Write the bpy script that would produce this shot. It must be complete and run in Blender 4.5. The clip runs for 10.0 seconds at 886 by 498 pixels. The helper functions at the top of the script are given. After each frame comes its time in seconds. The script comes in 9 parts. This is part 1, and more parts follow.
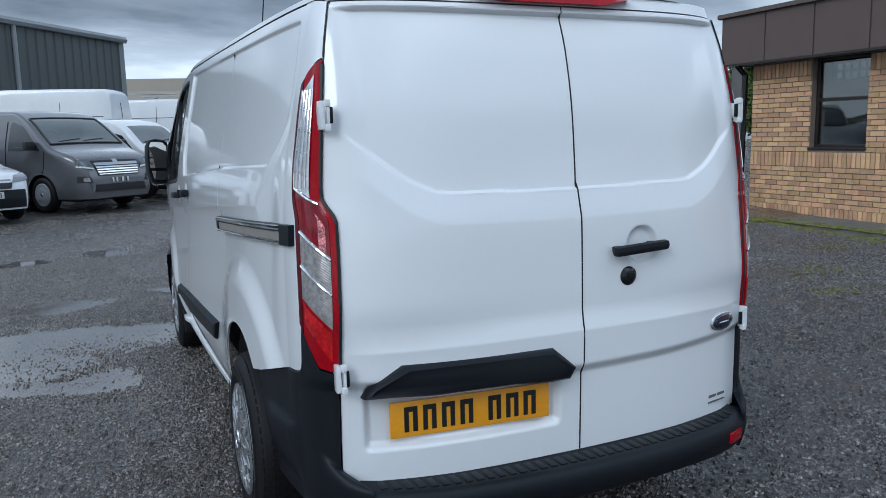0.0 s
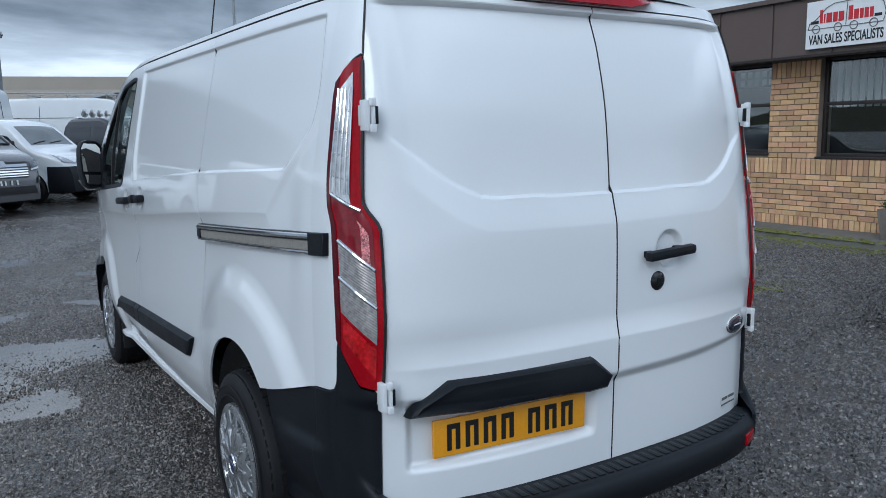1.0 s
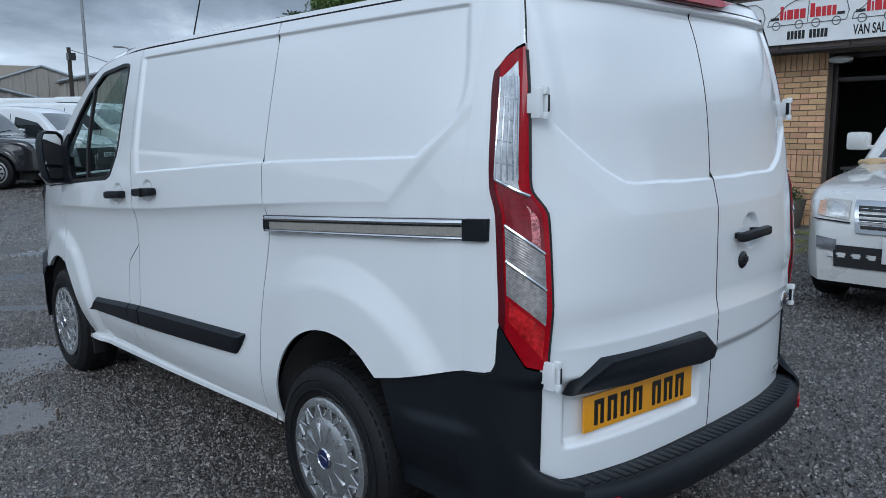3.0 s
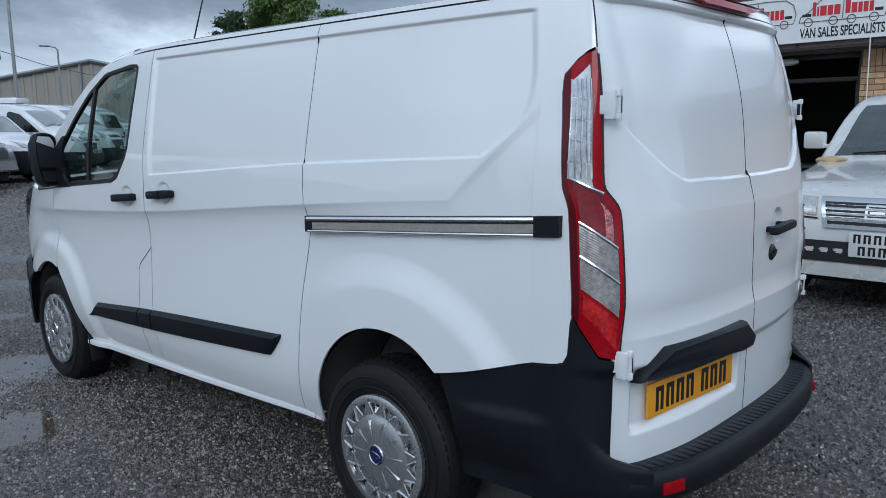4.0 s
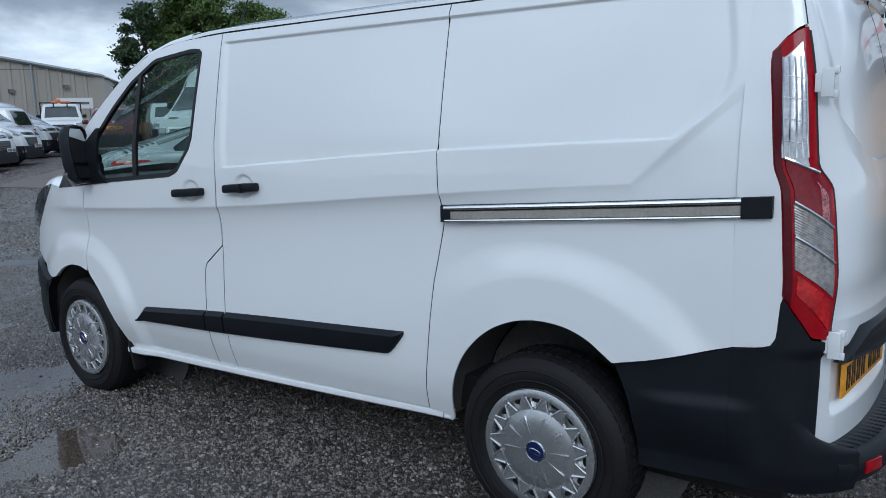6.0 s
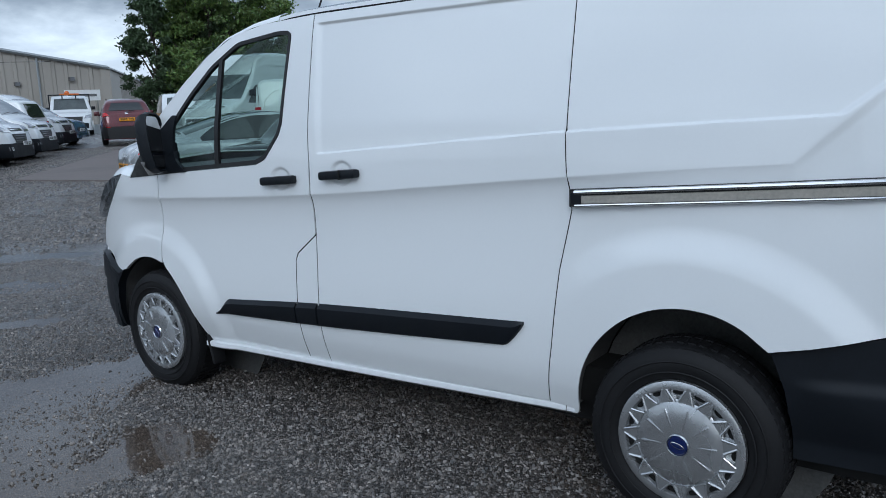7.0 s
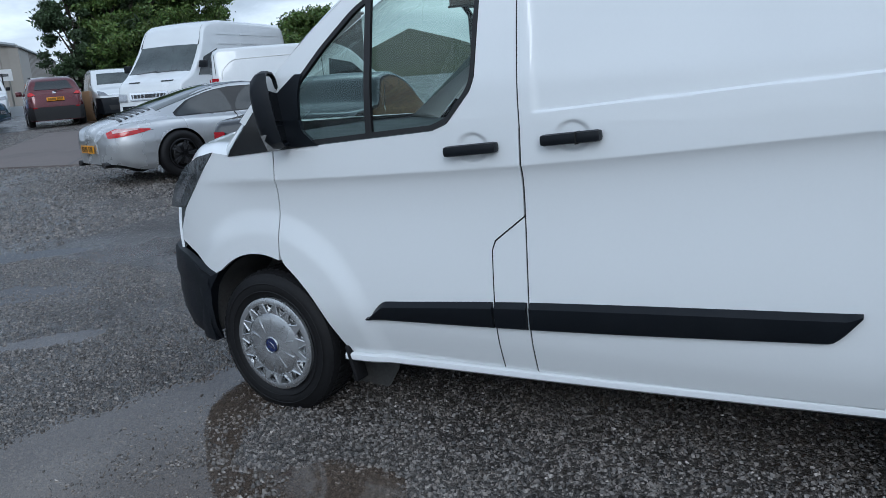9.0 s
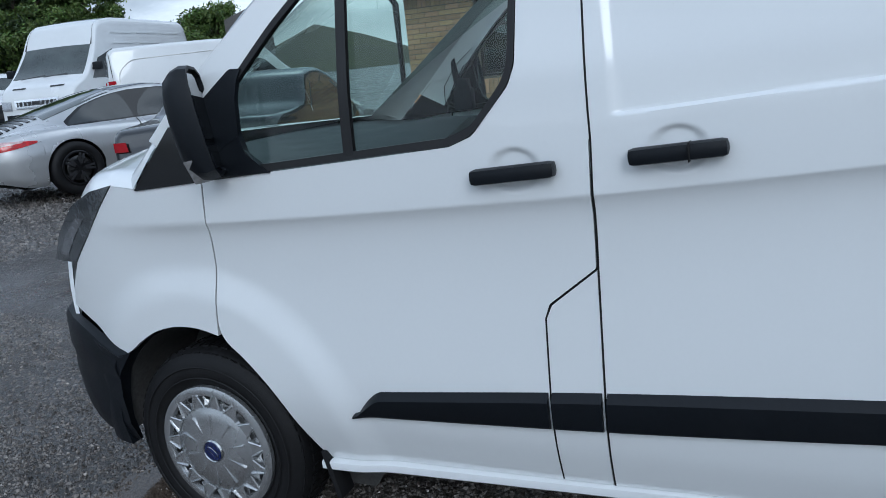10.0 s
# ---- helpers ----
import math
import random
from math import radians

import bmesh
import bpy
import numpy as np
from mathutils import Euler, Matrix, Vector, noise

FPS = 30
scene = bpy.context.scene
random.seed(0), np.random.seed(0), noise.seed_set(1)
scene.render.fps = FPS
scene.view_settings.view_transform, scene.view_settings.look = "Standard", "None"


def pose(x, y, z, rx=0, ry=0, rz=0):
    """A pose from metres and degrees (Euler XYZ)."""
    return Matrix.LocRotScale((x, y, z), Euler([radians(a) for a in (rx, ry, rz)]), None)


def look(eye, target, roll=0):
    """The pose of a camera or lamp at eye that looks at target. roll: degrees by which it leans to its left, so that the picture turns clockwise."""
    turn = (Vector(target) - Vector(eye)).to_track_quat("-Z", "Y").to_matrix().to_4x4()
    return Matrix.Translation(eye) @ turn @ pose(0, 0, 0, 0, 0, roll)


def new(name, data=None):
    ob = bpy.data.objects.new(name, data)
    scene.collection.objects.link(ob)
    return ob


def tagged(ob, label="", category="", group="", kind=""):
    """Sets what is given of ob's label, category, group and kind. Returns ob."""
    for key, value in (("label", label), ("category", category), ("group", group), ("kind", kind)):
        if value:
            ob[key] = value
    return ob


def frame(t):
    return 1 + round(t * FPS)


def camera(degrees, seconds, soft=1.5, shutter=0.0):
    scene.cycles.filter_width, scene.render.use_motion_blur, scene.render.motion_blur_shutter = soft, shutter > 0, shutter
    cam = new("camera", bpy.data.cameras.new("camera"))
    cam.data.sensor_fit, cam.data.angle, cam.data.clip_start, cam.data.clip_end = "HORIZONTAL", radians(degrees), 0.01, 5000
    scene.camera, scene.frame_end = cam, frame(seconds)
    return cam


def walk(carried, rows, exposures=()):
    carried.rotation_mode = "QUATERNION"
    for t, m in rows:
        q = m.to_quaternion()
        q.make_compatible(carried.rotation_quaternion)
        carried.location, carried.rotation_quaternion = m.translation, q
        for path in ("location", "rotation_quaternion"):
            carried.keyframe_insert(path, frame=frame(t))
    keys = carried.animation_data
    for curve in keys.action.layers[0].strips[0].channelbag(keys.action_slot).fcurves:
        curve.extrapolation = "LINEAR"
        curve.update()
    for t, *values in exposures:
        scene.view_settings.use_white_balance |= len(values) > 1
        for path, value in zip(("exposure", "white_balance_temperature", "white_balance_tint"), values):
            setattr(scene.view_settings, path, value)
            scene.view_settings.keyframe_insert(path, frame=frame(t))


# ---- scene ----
cam = camera(59.7, 10.0, soft=0.8)
PATH = [
    (0, (-1.341, -1.921, 1.502), (-0.549, -0.109, 1.203), -1.3),
    (0.5, (-1.501, -1.771, 1.491), (-0.578, -0.022, 1.195), -1.1),
    (1, (-1.662, -1.624, 1.505), (-0.629, 0.064, 1.21), -0.9),
    (1.5, (-1.881, -1.55, 1.515), (-0.756, 0.076, 1.215), -0.6),
    (2, (-2.068, -1.481, 1.504), (-0.865, 0.088, 1.2), -0.5),
    (2.5, (-2.203, -1.298, 1.491), (-0.933, 0.216, 1.184), -0.5),
    (4, (-2.699, -0.939, 1.495), (-1.252, 0.407, 1.187), -0.7),
    (4.5, (-2.804, -0.723, 1.49), (-1.298, 0.558, 1.188), -0.8),
    (5, (-2.956, -0.553, 1.484), (-1.403, 0.672, 1.19), -0.8),
    (6.5, (-3.223, -0.009, 1.469), (-1.626, 1.147, 1.131), -1.5),
    (7, (-3.316, 0.215, 1.463), (-1.736, 1.387, 1.106), -2.1),
    (7.5, (-3.439, 0.46, 1.457), (-1.857, 1.629, 1.093), -2.6),
    (8, (-3.414, 0.845, 1.443), (-1.816, 1.984, 1.054), -3.1),
    (8.5, (-3.422, 1.219, 1.438), (-1.799, 2.31, 1.021), -3.7),
    (9, (-3.351, 1.565, 1.447), (-1.686, 2.579, 1.0), -4.3),
    (9.5, (-3.05, 1.958, 1.433), (-1.336, 2.879, 0.968), -5.1),
    (10, (-2.656, 2.282, 1.451), (-0.898, 3.107, 0.972), -6.0),
]
walk(cam, [(t, look(eye, target, roll)) for t, eye, target, roll in PATH], [(0, 1.03, 5550, 6), (5, 0.88, 5550, 6), (10, 0.98, 5540, 6)])

# ---- world, sun ----
world = bpy.data.worlds.new("sky")
scene.world = world
world.use_nodes = True
wn, wl = world.node_tree.nodes, world.node_tree.links
wn.clear()
SUN_EL, SUN_ROT = 31.2, 235.2


def wnode(kind, **inputs):
    n = wn.new(kind)
    for k, v in inputs.items():
        n.inputs[k.replace("_", " ")].default_value = v
    return n


sky = wn.new("ShaderNodeTexSky")
sky.sky_type, sky.sun_disc = "NISHITA", False
sky.sun_elevation, sky.sun_rotation = radians(SUN_EL), radians(SUN_ROT)
sky.air_density, sky.dust_density, sky.ozone_density = 1.0, 2.0, 1.0
tc = wn.new("ShaderNodeTexCoord")
sep = wn.new("ShaderNodeSeparateXYZ")
wl.new(tc.outputs["Generated"], sep.inputs[0])
# cloud layer: the direction is projected on a flat ceiling, so that clouds crowd towards the horizon
zc = wn.new("ShaderNodeMath")
zc.operation = "MAXIMUM"
zc.inputs[1].default_value = 0.0
wl.new(sep.outputs["Z"], zc.inputs[0])
za = wn.new("ShaderNodeMath")
za.operation = "ADD"
za.inputs[1].default_value = 0.22
wl.new(zc.outputs[0], za.inputs[0])
dv = []
for axis in ("X", "Y"):
    d = wn.new("ShaderNodeMath")
    d.operation = "DIVIDE"
    wl.new(sep.outputs[axis], d.inputs[0])
    wl.new(za.outputs[0], d.inputs[1])
    dv.append(d)
comb = wn.new("ShaderNodeCombineXYZ")
wl.new(dv[0].outputs[0], comb.inputs[0])
wl.new(dv[1].outputs[0], comb.inputs[1])
cl = wnode("ShaderNodeTexNoise", Scale=0.85, Detail=8.0, Roughness=0.56, Distortion=0.35)
wl.new(comb.outputs[0], cl.inputs["Vector"])
ramp = wn.new("ShaderNodeValToRGB")
ramp.color_ramp.elements[0].position, ramp.color_ramp.elements[0].color = 0.40, (0.22, 0.245, 0.285, 1)
ramp.color_ramp.elements[1].position, ramp.color_ramp.elements[1].color = 0.62, (0.90, 0.93, 0.96, 1)
e = ramp.color_ramp.elements.new(0.52)
e.color = (0.44, 0.475, 0.525, 1)
wl.new(cl.outputs["Fac"], ramp.inputs[0])
# brighter band low over the horizon, ceiling brighter overhead
low = wn.new("ShaderNodeMapRange")
low.inputs["From Min"].default_value, low.inputs["From Max"].default_value = 0.02, 0.13
low.inputs["To Min"].default_value, low.inputs["To Max"].default_value = 0.75, 0.0
wl.new(zc.outputs[0], low.inputs["Value"])
hz = wn.new("ShaderNodeMix")
hz.data_type = "RGBA"
hz.inputs["B"].default_value = (0.92, 0.95, 0.99, 1)
wl.new(low.outputs[0], hz.inputs["Factor"])
wl.new(ramp.outputs[0], hz.inputs["A"])
up = wn.new("ShaderNodeValToRGB")
ur = up.color_ramp
ur.elements[0].position, ur.elements[0].color = 0.0, (0.42, 0.42, 0.42, 1)
ur.elements[1].position, ur.elements[1].color = 0.80, (0.58, 0.58, 0.58, 1)
for pos, val in ((0.09, 0.38), (0.15, 0.25), (0.22, 0.30), (0.33, 0.55), (0.50, 0.60)):
    e = ur.elements.new(pos)
    e.color = (val, val, val, 1)
wl.new(zc.outputs[0], up.inputs[0])
upm = wn.new("ShaderNodeVectorMath")
upm.operation = "SCALE"
wl.new(hz.outputs["Result"], upm.inputs[0])
wl.new(up.outputs[0], upm.inputs["Scale"])
bg_sky = wnode("ShaderNodeBackground", Strength=0.05)
wl.new(sky.outputs[0], bg_sky.inputs["Color"])
bg_cl = wnode("ShaderNodeBackground", Strength=1.60)
wl.new(upm.outputs[0], bg_cl.inputs["Color"])
mixs = wnode("ShaderNodeMixShader", Fac=0.88)
wl.new(bg_sky.outputs[0], mixs.inputs[1])
wl.new(bg_cl.outputs[0], mixs.inputs[2])
wo = wn.new("ShaderNodeOutputWorld")
wl.new(mixs.outputs[0], wo.inputs[0])

sun = new("sun", bpy.data.lights.new("sun", "SUN"))
sun.data.energy, sun.data.angle, sun.data.color = 0.42, radians(25), (1.0, 0.97, 0.93)
sun.matrix_world = look((-23, -16, 17), (0, 0, 0))


# ---- materials ----
def mat(name, base, rough=0.5, metal=0.0, var=0.12, scale=6.0, fine=90.0, bump=0.0, bscale=200.0, coat=0.0, spec=0.5, rvar=0.1, dirt=None, dirt_amt=0.0, dscale=1.3):
    """A painted, moulded or mineral surface: two scales of tone, uneven gloss, fine relief."""
    m = bpy.data.materials.new(name)
    m.use_nodes = True
    n, l = m.node_tree.nodes, m.node_tree.links
    b = n["Principled BSDF"]
    t = n.new("ShaderNodeTexCoord")
    big = n.new("ShaderNodeTexNoise")
    big.inputs["Scale"].default_value, big.inputs["Detail"].default_value = scale, 5
    small = n.new("ShaderNodeTexNoise")
    small.inputs["Scale"].default_value, small.inputs["Detail"].default_value = fine, 3
    l.new(t.outputs["Object"], big.inputs["Vector"])
    l.new(t.outputs["Object"], small.inputs["Vector"])
    add = n.new("ShaderNodeMath")
    add.operation = "ADD"
    l.new(big.outputs["Fac"], add.inputs[0])
    l.new(small.outputs["Fac"], add.inputs[1])
    r = n.new("ShaderNodeMapRange")
    r.inputs["From Min"].default_value, r.inputs["From Max"].default_value = 0.7, 1.3
    r.inputs["To Min"].default_value, r.inputs["To Max"].default_value = 1 - var, 1 + var
    l.new(add.outputs[0], r.inputs["Value"])
    sc = n.new("ShaderNodeVectorMath")
    sc.operation = "SCALE"
    sc.inputs[0].default_value = base[:3]
    l.new(r.outputs[0], sc.inputs["Scale"])
    colour = sc.outputs[0]
    if dirt:
        dn = n.new("ShaderNodeTexNoise")
        dn.inputs["Scale"].default_value, dn.inputs["Detail"].default_value, dn.inputs["Roughness"].default_value = dscale, 8, 0.68
        l.new(t.outputs["Object"], dn.inputs["Vector"])
        dr = n.new("ShaderNodeMapRange")
        dr.inputs["From Min"].default_value, dr.inputs["From Max"].default_value = 0.5, 0.75
        dr.inputs["To Max"].default_value = dirt_amt
        l.new(dn.outputs["Fac"], dr.inputs["Value"])
        mx = n.new("ShaderNodeMix")
        mx.data_type = "RGBA"
        mx.inputs["B"].default_value = (*dirt[:3], 1)
        l.new(dr.outputs[0], mx.inputs["Factor"])
        l.new(colour, mx.inputs["A"])
        colour = mx.outputs["Result"]
    l.new(colour, b.inputs["Base Color"])
    rr = n.new("ShaderNodeMapRange")
    rr.inputs["From Min"].default_value, rr.inputs["From Max"].default_value = 0.3, 0.7
    rr.inputs["To Min"].default_value, rr.inputs["To Max"].default_value = max(0.0, rough - rvar * rough), min(1.0, rough + rvar * rough)
    l.new(big.outputs["Fac"], rr.inputs["Value"])
    l.new(rr.outputs[0], b.inputs["Roughness"])
    b.inputs["Metallic"].default_value = metal
    b.inputs["Specular IOR Level"].default_value = spec
    b.inputs["Coat Weight"].default_value = coat
    b.inputs["Coat Roughness"].default_value = 0.03
    if bump:
        bn = n.new("ShaderNodeTexNoise")
        bn.inputs["Scale"].default_value, bn.inputs["Detail"].default_value = bscale, 4
        l.new(t.outputs["Object"], bn.inputs["Vector"])
        bp = n.new("ShaderNodeBump")
        bp.inputs["Strength"].default_value, bp.inputs["Distance"].default_value = bump, 0.004
        l.new(bn.outputs["Fac"], bp.inputs["Height"])
        l.new(bp.outputs[0], b.inputs["Normal"])
    return m


def pane(name, tint, ior=1.5, rough=0.0, gain=1.0, ripple=0.0, silt=None):
    """A clear sheet: what lies behind it, tinted, under a gloss that grows towards grazing angles."""
    m = bpy.data.materials.new(name)
    m.use_nodes = True
    n, l = m.node_tree.nodes, m.node_tree.links
    n.clear()
    tr, gl, lw, mx, out = (n.new("ShaderNode" + k) for k in ("BsdfTransparent", "BsdfGlossy", "LayerWeight", "MixShader", "OutputMaterial"))
    tr.inputs["Color"].default_value = (*tint, 1)
    gl.inputs["Roughness"].default_value = rough
    lw.inputs["Blend"].default_value = 0.5
    f0 = ((ior - 1) / (ior + 1)) ** 2
    pw, ma = n.new("ShaderNodeMath"), n.new("ShaderNodeMath")
    pw.operation, ma.operation, ma.use_clamp = "POWER", "MULTIPLY_ADD", True
    pw.inputs[1].default_value = 5.0
    ma.inputs[1].default_value, ma.inputs[2].default_value = gain * (1 - f0), gain * f0
    l.new(lw.outputs["Facing"], pw.inputs[0])
    l.new(pw.outputs[0], ma.inputs[0])
    l.new(ma.outputs[0], mx.inputs[0])
    l.new(tr.outputs[0], mx.inputs[1])
    l.new(gl.outputs[0], mx.inputs[2])
    l.new(mx.outputs[0], out.inputs[0])
    if silt:
        df, sm = n.new("ShaderNodeBsdfDiffuse"), n.new("ShaderNodeMixShader")
        df.inputs["Color"].default_value = (*silt[0], 1)
        sm.inputs[0].default_value = silt[1]
        l.new(tr.outputs[0], sm.inputs[1])
        l.new(df.outputs[0], sm.inputs[2])
        l.new(sm.outputs[0], mx.inputs[1])
    if ripple:
        t, w, bp = n.new("ShaderNodeTexCoord"), n.new("ShaderNodeTexNoise"), n.new("ShaderNodeBump")
        w.inputs["Scale"].default_value = 14
        bp.inputs["Strength"].default_value, bp.inputs["Distance"].default_value = ripple, 0.01
        l.new(t.outputs["Object"], w.inputs["Vector"])
        l.new(w.outputs["Fac"], bp.inputs["Height"])
        l.new(bp.outputs[0], gl.inputs["Normal"])
    return m


def by_random(m, spread, island=False, hue=0.0):
    """Shifts a material's base tone from piece to piece."""
    n, l = m.node_tree.nodes, m.node_tree.links
    b = n["Principled BSDF"]
    src = b.inputs["Base Color"].links[0].from_socket
    info = n.new("ShaderNodeNewGeometry" if island else "ShaderNodeObjectInfo")
    val = info.outputs["Random Per Island" if island else "Random"]
    r = n.new("ShaderNodeMapRange")
    r.inputs["To Min"].default_value, r.inputs["To Max"].default_value = 1 - spread, 1 + spread
    l.new(val, r.inputs["Value"])
    s = n.new("ShaderNodeHueSaturation")
    l.new(r.outputs[0], s.inputs["Value"])
    l.new(src, s.inputs["Color"])
    if hue:
        mul = n.new("ShaderNodeMath")
        mul.operation = "MULTIPLY"
        mul.inputs[1].default_value = 7.13
        l.new(val, mul.inputs[0])
        frac = n.new("ShaderNodeMath")
        frac.operation = "FRACT"
        l.new(mul.outputs[0], frac.inputs[0])
        h = n.new("ShaderNodeMapRange")
        h.inputs["To Min"].default_value, h.inputs["To Max"].default_value = 0.5 - hue, 0.5 + hue
        l.new(frac.outputs[0], h.inputs["Value"])
        l.new(h.outputs[0], s.inputs["Hue"])
    l.new(s.outputs[0], b.inputs["Base Color"])
    return m


WHITE = mat("white_paint", (0.80, 0.82, 0.83), 0.28, var=0.006, scale=1.5, coat=1.0, rvar=0.02)
BLACK_PLASTIC = mat("black_plastic", (0.0065, 0.0085, 0.012), 0.46, var=0.15, bump=0.12, bscale=700, dirt=(0.03, 0.03, 0.03), dirt_amt=0.25, spec=0.26)
GLOSS_BLACK = mat("gloss_black", (0.008, 0.008, 0.009), 0.15, var=0.05)
RUBBER = mat("rubber", (0.008, 0.008, 0.009), 0.6, var=0.25, bump=0.3, bscale=300, dirt=(0.022, 0.020, 0.018), dirt_amt=0.15, dscale=6, spec=0.28)
SEAL = mat("rubber_seal", (0.008, 0.008, 0.009), 0.5, var=0.1)
# near-black colour stands in for the shade inside gaps, wells and undersides
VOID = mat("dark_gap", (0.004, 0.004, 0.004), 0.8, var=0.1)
LINER = mat("wheel_liner", (0.09, 0.09, 0.088), 0.7, var=0.3, bump=0.3, bscale=60, dirt=(0.12, 0.11, 0.10), dirt_amt=0.6, dscale=9)
FAR_COVER = mat("silver_cover", (0.36, 0.365, 0.37), 0.35, metal=0.2, var=0.1, coat=0.3)
SILVER = mat("silver_hubcap", (0.52, 0.53, 0.54), 0.27, metal=0.85, var=0.05, coat=0.3)
CHROME = mat("chrome", (0.72, 0.73, 0.74), 0.10, metal=1.0, var=0.05)
STEEL = mat("dull_steel", (0.42, 0.41, 0.39), 0.34, metal=0.9, var=0.2, scale=14, dirt=(0.16, 0.14, 0.11), dirt_amt=0.7, dscale=12)
RAIL_BEIGE = mat("rail_channel", (0.46, 0.43, 0.38), 0.34, metal=0.6, var=0.15, scale=10)
DARK_BADGE = mat("dark_blue_enamel", (0.010, 0.014, 0.035), 0.12, var=0.1, coat=0.6)
RED_LENS = mat("red_lens", (0.32, 0.0008, 0.007), 0.10, var=0.2, scale=9, spec=0.25)
MAROON_LENS = mat("maroon_lens", (0.085, 0.001, 0.006), 0.10, var=0.15, scale=9, spec=0.3)
DEEP_RED_LENS = mat("deep_red_lens", (0.19, 0.008, 0.016), 0.10, var=0.25, scale=20, spec=0.4)
BRIGHT_RED_LENS = mat("bright_red_lens", (0.46, 0.004, 0.007), 0.08, var=0.55, scale=26, fine=90, spec=0.5, bump=0.2, bscale=60, coat=0.5)
SPARKLE = mat("sparkle_lens", (0.50, 0.16, 0.17), 0.10, metal=0.5, var=0.8, scale=60, fine=220, bump=0.8, bscale=160, coat=0.6)
AMBER_LENS = mat("amber_lens", (0.50, 0.30, 0.20), 0.12, var=0.2, scale=30, coat=0.6)
CLEAR_LENS = mat("clear_lens", (0.56, 0.57, 0.58), 0.14, metal=0.55, var=0.25, scale=40, coat=0.8)
RIB_LENS = mat("ribbed_lens", (0.36, 0.34, 0.33), 0.2, metal=0.6, var=0.3, scale=60, coat=0.6)
YELLOW = mat("plate_yellow", (0.86, 0.37, 0.010), 0.35, var=0.05, coat=0.3)
PLATE_WHITE = mat("plate_white", (0.70, 0.71, 0.70), 0.35, var=0.05, coat=0.3)
INK = mat("plate_black", (0.01, 0.01, 0.01), 0.4, var=0.05)
BLUE_BADGE = mat("badge_blue", (0.006, 0.014, 0.08), 0.15, var=0.1, coat=0.6)
GLASS = pane("window_glass", (0.70, 0.80, 0.76), gain=1.0)
ROOM_GLASS = pane("building_glass", (0.75, 0.8, 0.8), gain=2.4)
WATER = pane("puddle_water", (0.66, 0.60, 0.52), ior=1.34, rough=0.06, gain=1.6, ripple=0.03, silt=((0.13, 0.10, 0.08), 0.5))
MIRROR = mat("mirror_glass", (0.45, 0.46, 0.47), 0.02, metal=1.0, var=0.02)
SEAT = mat("seat_cloth", (0.05, 0.052, 0.058), 0.85, var=0.2, bump=0.3, bscale=400)
DASH = mat("dash_plastic", (0.045, 0.048, 0.052), 0.6, var=0.1, bump=0.2, bscale=500)
CARGO = mat("bulkhead_steel", (0.10, 0.105, 0.11), 0.5, var=0.1)
HEAD_LENS = mat("headlight_lens", (0.30, 0.31, 0.33), 0.08, metal=0.6, var=0.35, scale=30, coat=1.0)

VAN_LENS = mat("smoked_headlight", (0.10, 0.11, 0.12), 0.10, metal=0.35, var=0.5, scale=22, coat=1.0)


# ---- geometry helpers ----
def mesh_of(bm, name, smooth=True):
    bmesh.ops.recalc_face_normals(bm, faces=bm.faces)
    me = bpy.data.meshes.new(name)
    bm.to_mesh(me)
    bm.free()
    if smooth:
        me.polygons.foreach_set("use_smooth", [True] * len(me.polygons))
        me.set_sharp_from_angle(angle=radians(38))
    return me


def thing(name, label, category, group="", kind="", place=None):
    ob = new(name)
    ob.empty_display_size = 0.2
    if place is not None:
        ob.matrix_world = place
    return tagged(ob, label, category, group, kind)


def part(name, bm, material, parent=None, label="", kind="", smooth=True):
    """Links one mesh as an object under a thing or a part; its mesh is in the thing's own space."""
    ob = new(name, mesh_of(bm, name, smooth) if isinstance(bm, bmesh.types.BMesh) else bm)
    if material is not None and not ob.data.materials:
        ob.data.materials.append(material)
    if parent is not None:
        ob.parent = parent
    return tagged(ob, label, "", "", kind)


def raw(name, verts, faces, smooth=False):
    me = bpy.data.meshes.new(name)
    me.from_pydata([tuple(v) for v in verts], [], [tuple(f) for f in faces])
    me.validate()
    if smooth:
        me.polygons.foreach_set("use_smooth", [True] * len(me.polygons))
    return me


def bulk(name, verts, faces, smooth=False):
    """A mesh straight from numpy arrays; all faces have the same number of corners."""
    me = bpy.data.meshes.new(name)
    k = faces.shape[1]
    me.vertices.add(len(verts))
    me.vertices.foreach_set("co", np.ascontiguousarray(verts, dtype=np.float32).ravel())
    me.loops.add(faces.size)
    me.loops.foreach_set("vertex_index", faces.ravel().astype(np.int32))
    me.polygons.add(len(faces))
    me.polygons.foreach_set("loop_start", np.arange(0, faces.size, k, dtype=np.int32))
    me.update()
    me.validate()
    me.polygons.foreach_set("use_smooth", [smooth] * len(faces))
    return me


def box(bm, lo, hi, bevel=0.0, m=None):
    c = [(a + b) / 2 for a, b in zip(lo, hi)]
    s = [abs(b - a) for a, b in zip(lo, hi)]
    r = bmesh.ops.create_cube(bm, size=1, matrix=Matrix.Translation(c) @ Matrix.Diagonal((*s, 1)))
    vs = r["verts"]
    if bevel:
        es = list({e for v in vs for e in v.link_edges})
        res = bmesh.ops.bevel(bm, geom=es, offset=bevel, segments=2, profile=0.6, affect="EDGES")
        vs = list({v for f in res["faces"] for v in f.verts} | {v for v in vs if v.is_valid})
    if m is not None:
        bmesh.ops.transform(bm, matrix=m, verts=[v for v in vs if v.is_valid])
    return vs


def boxes(*items, bevel=0.0):
    bm = bmesh.new()
    for lo, hi in items:
        box(bm, lo, hi, bevel)
    return bm


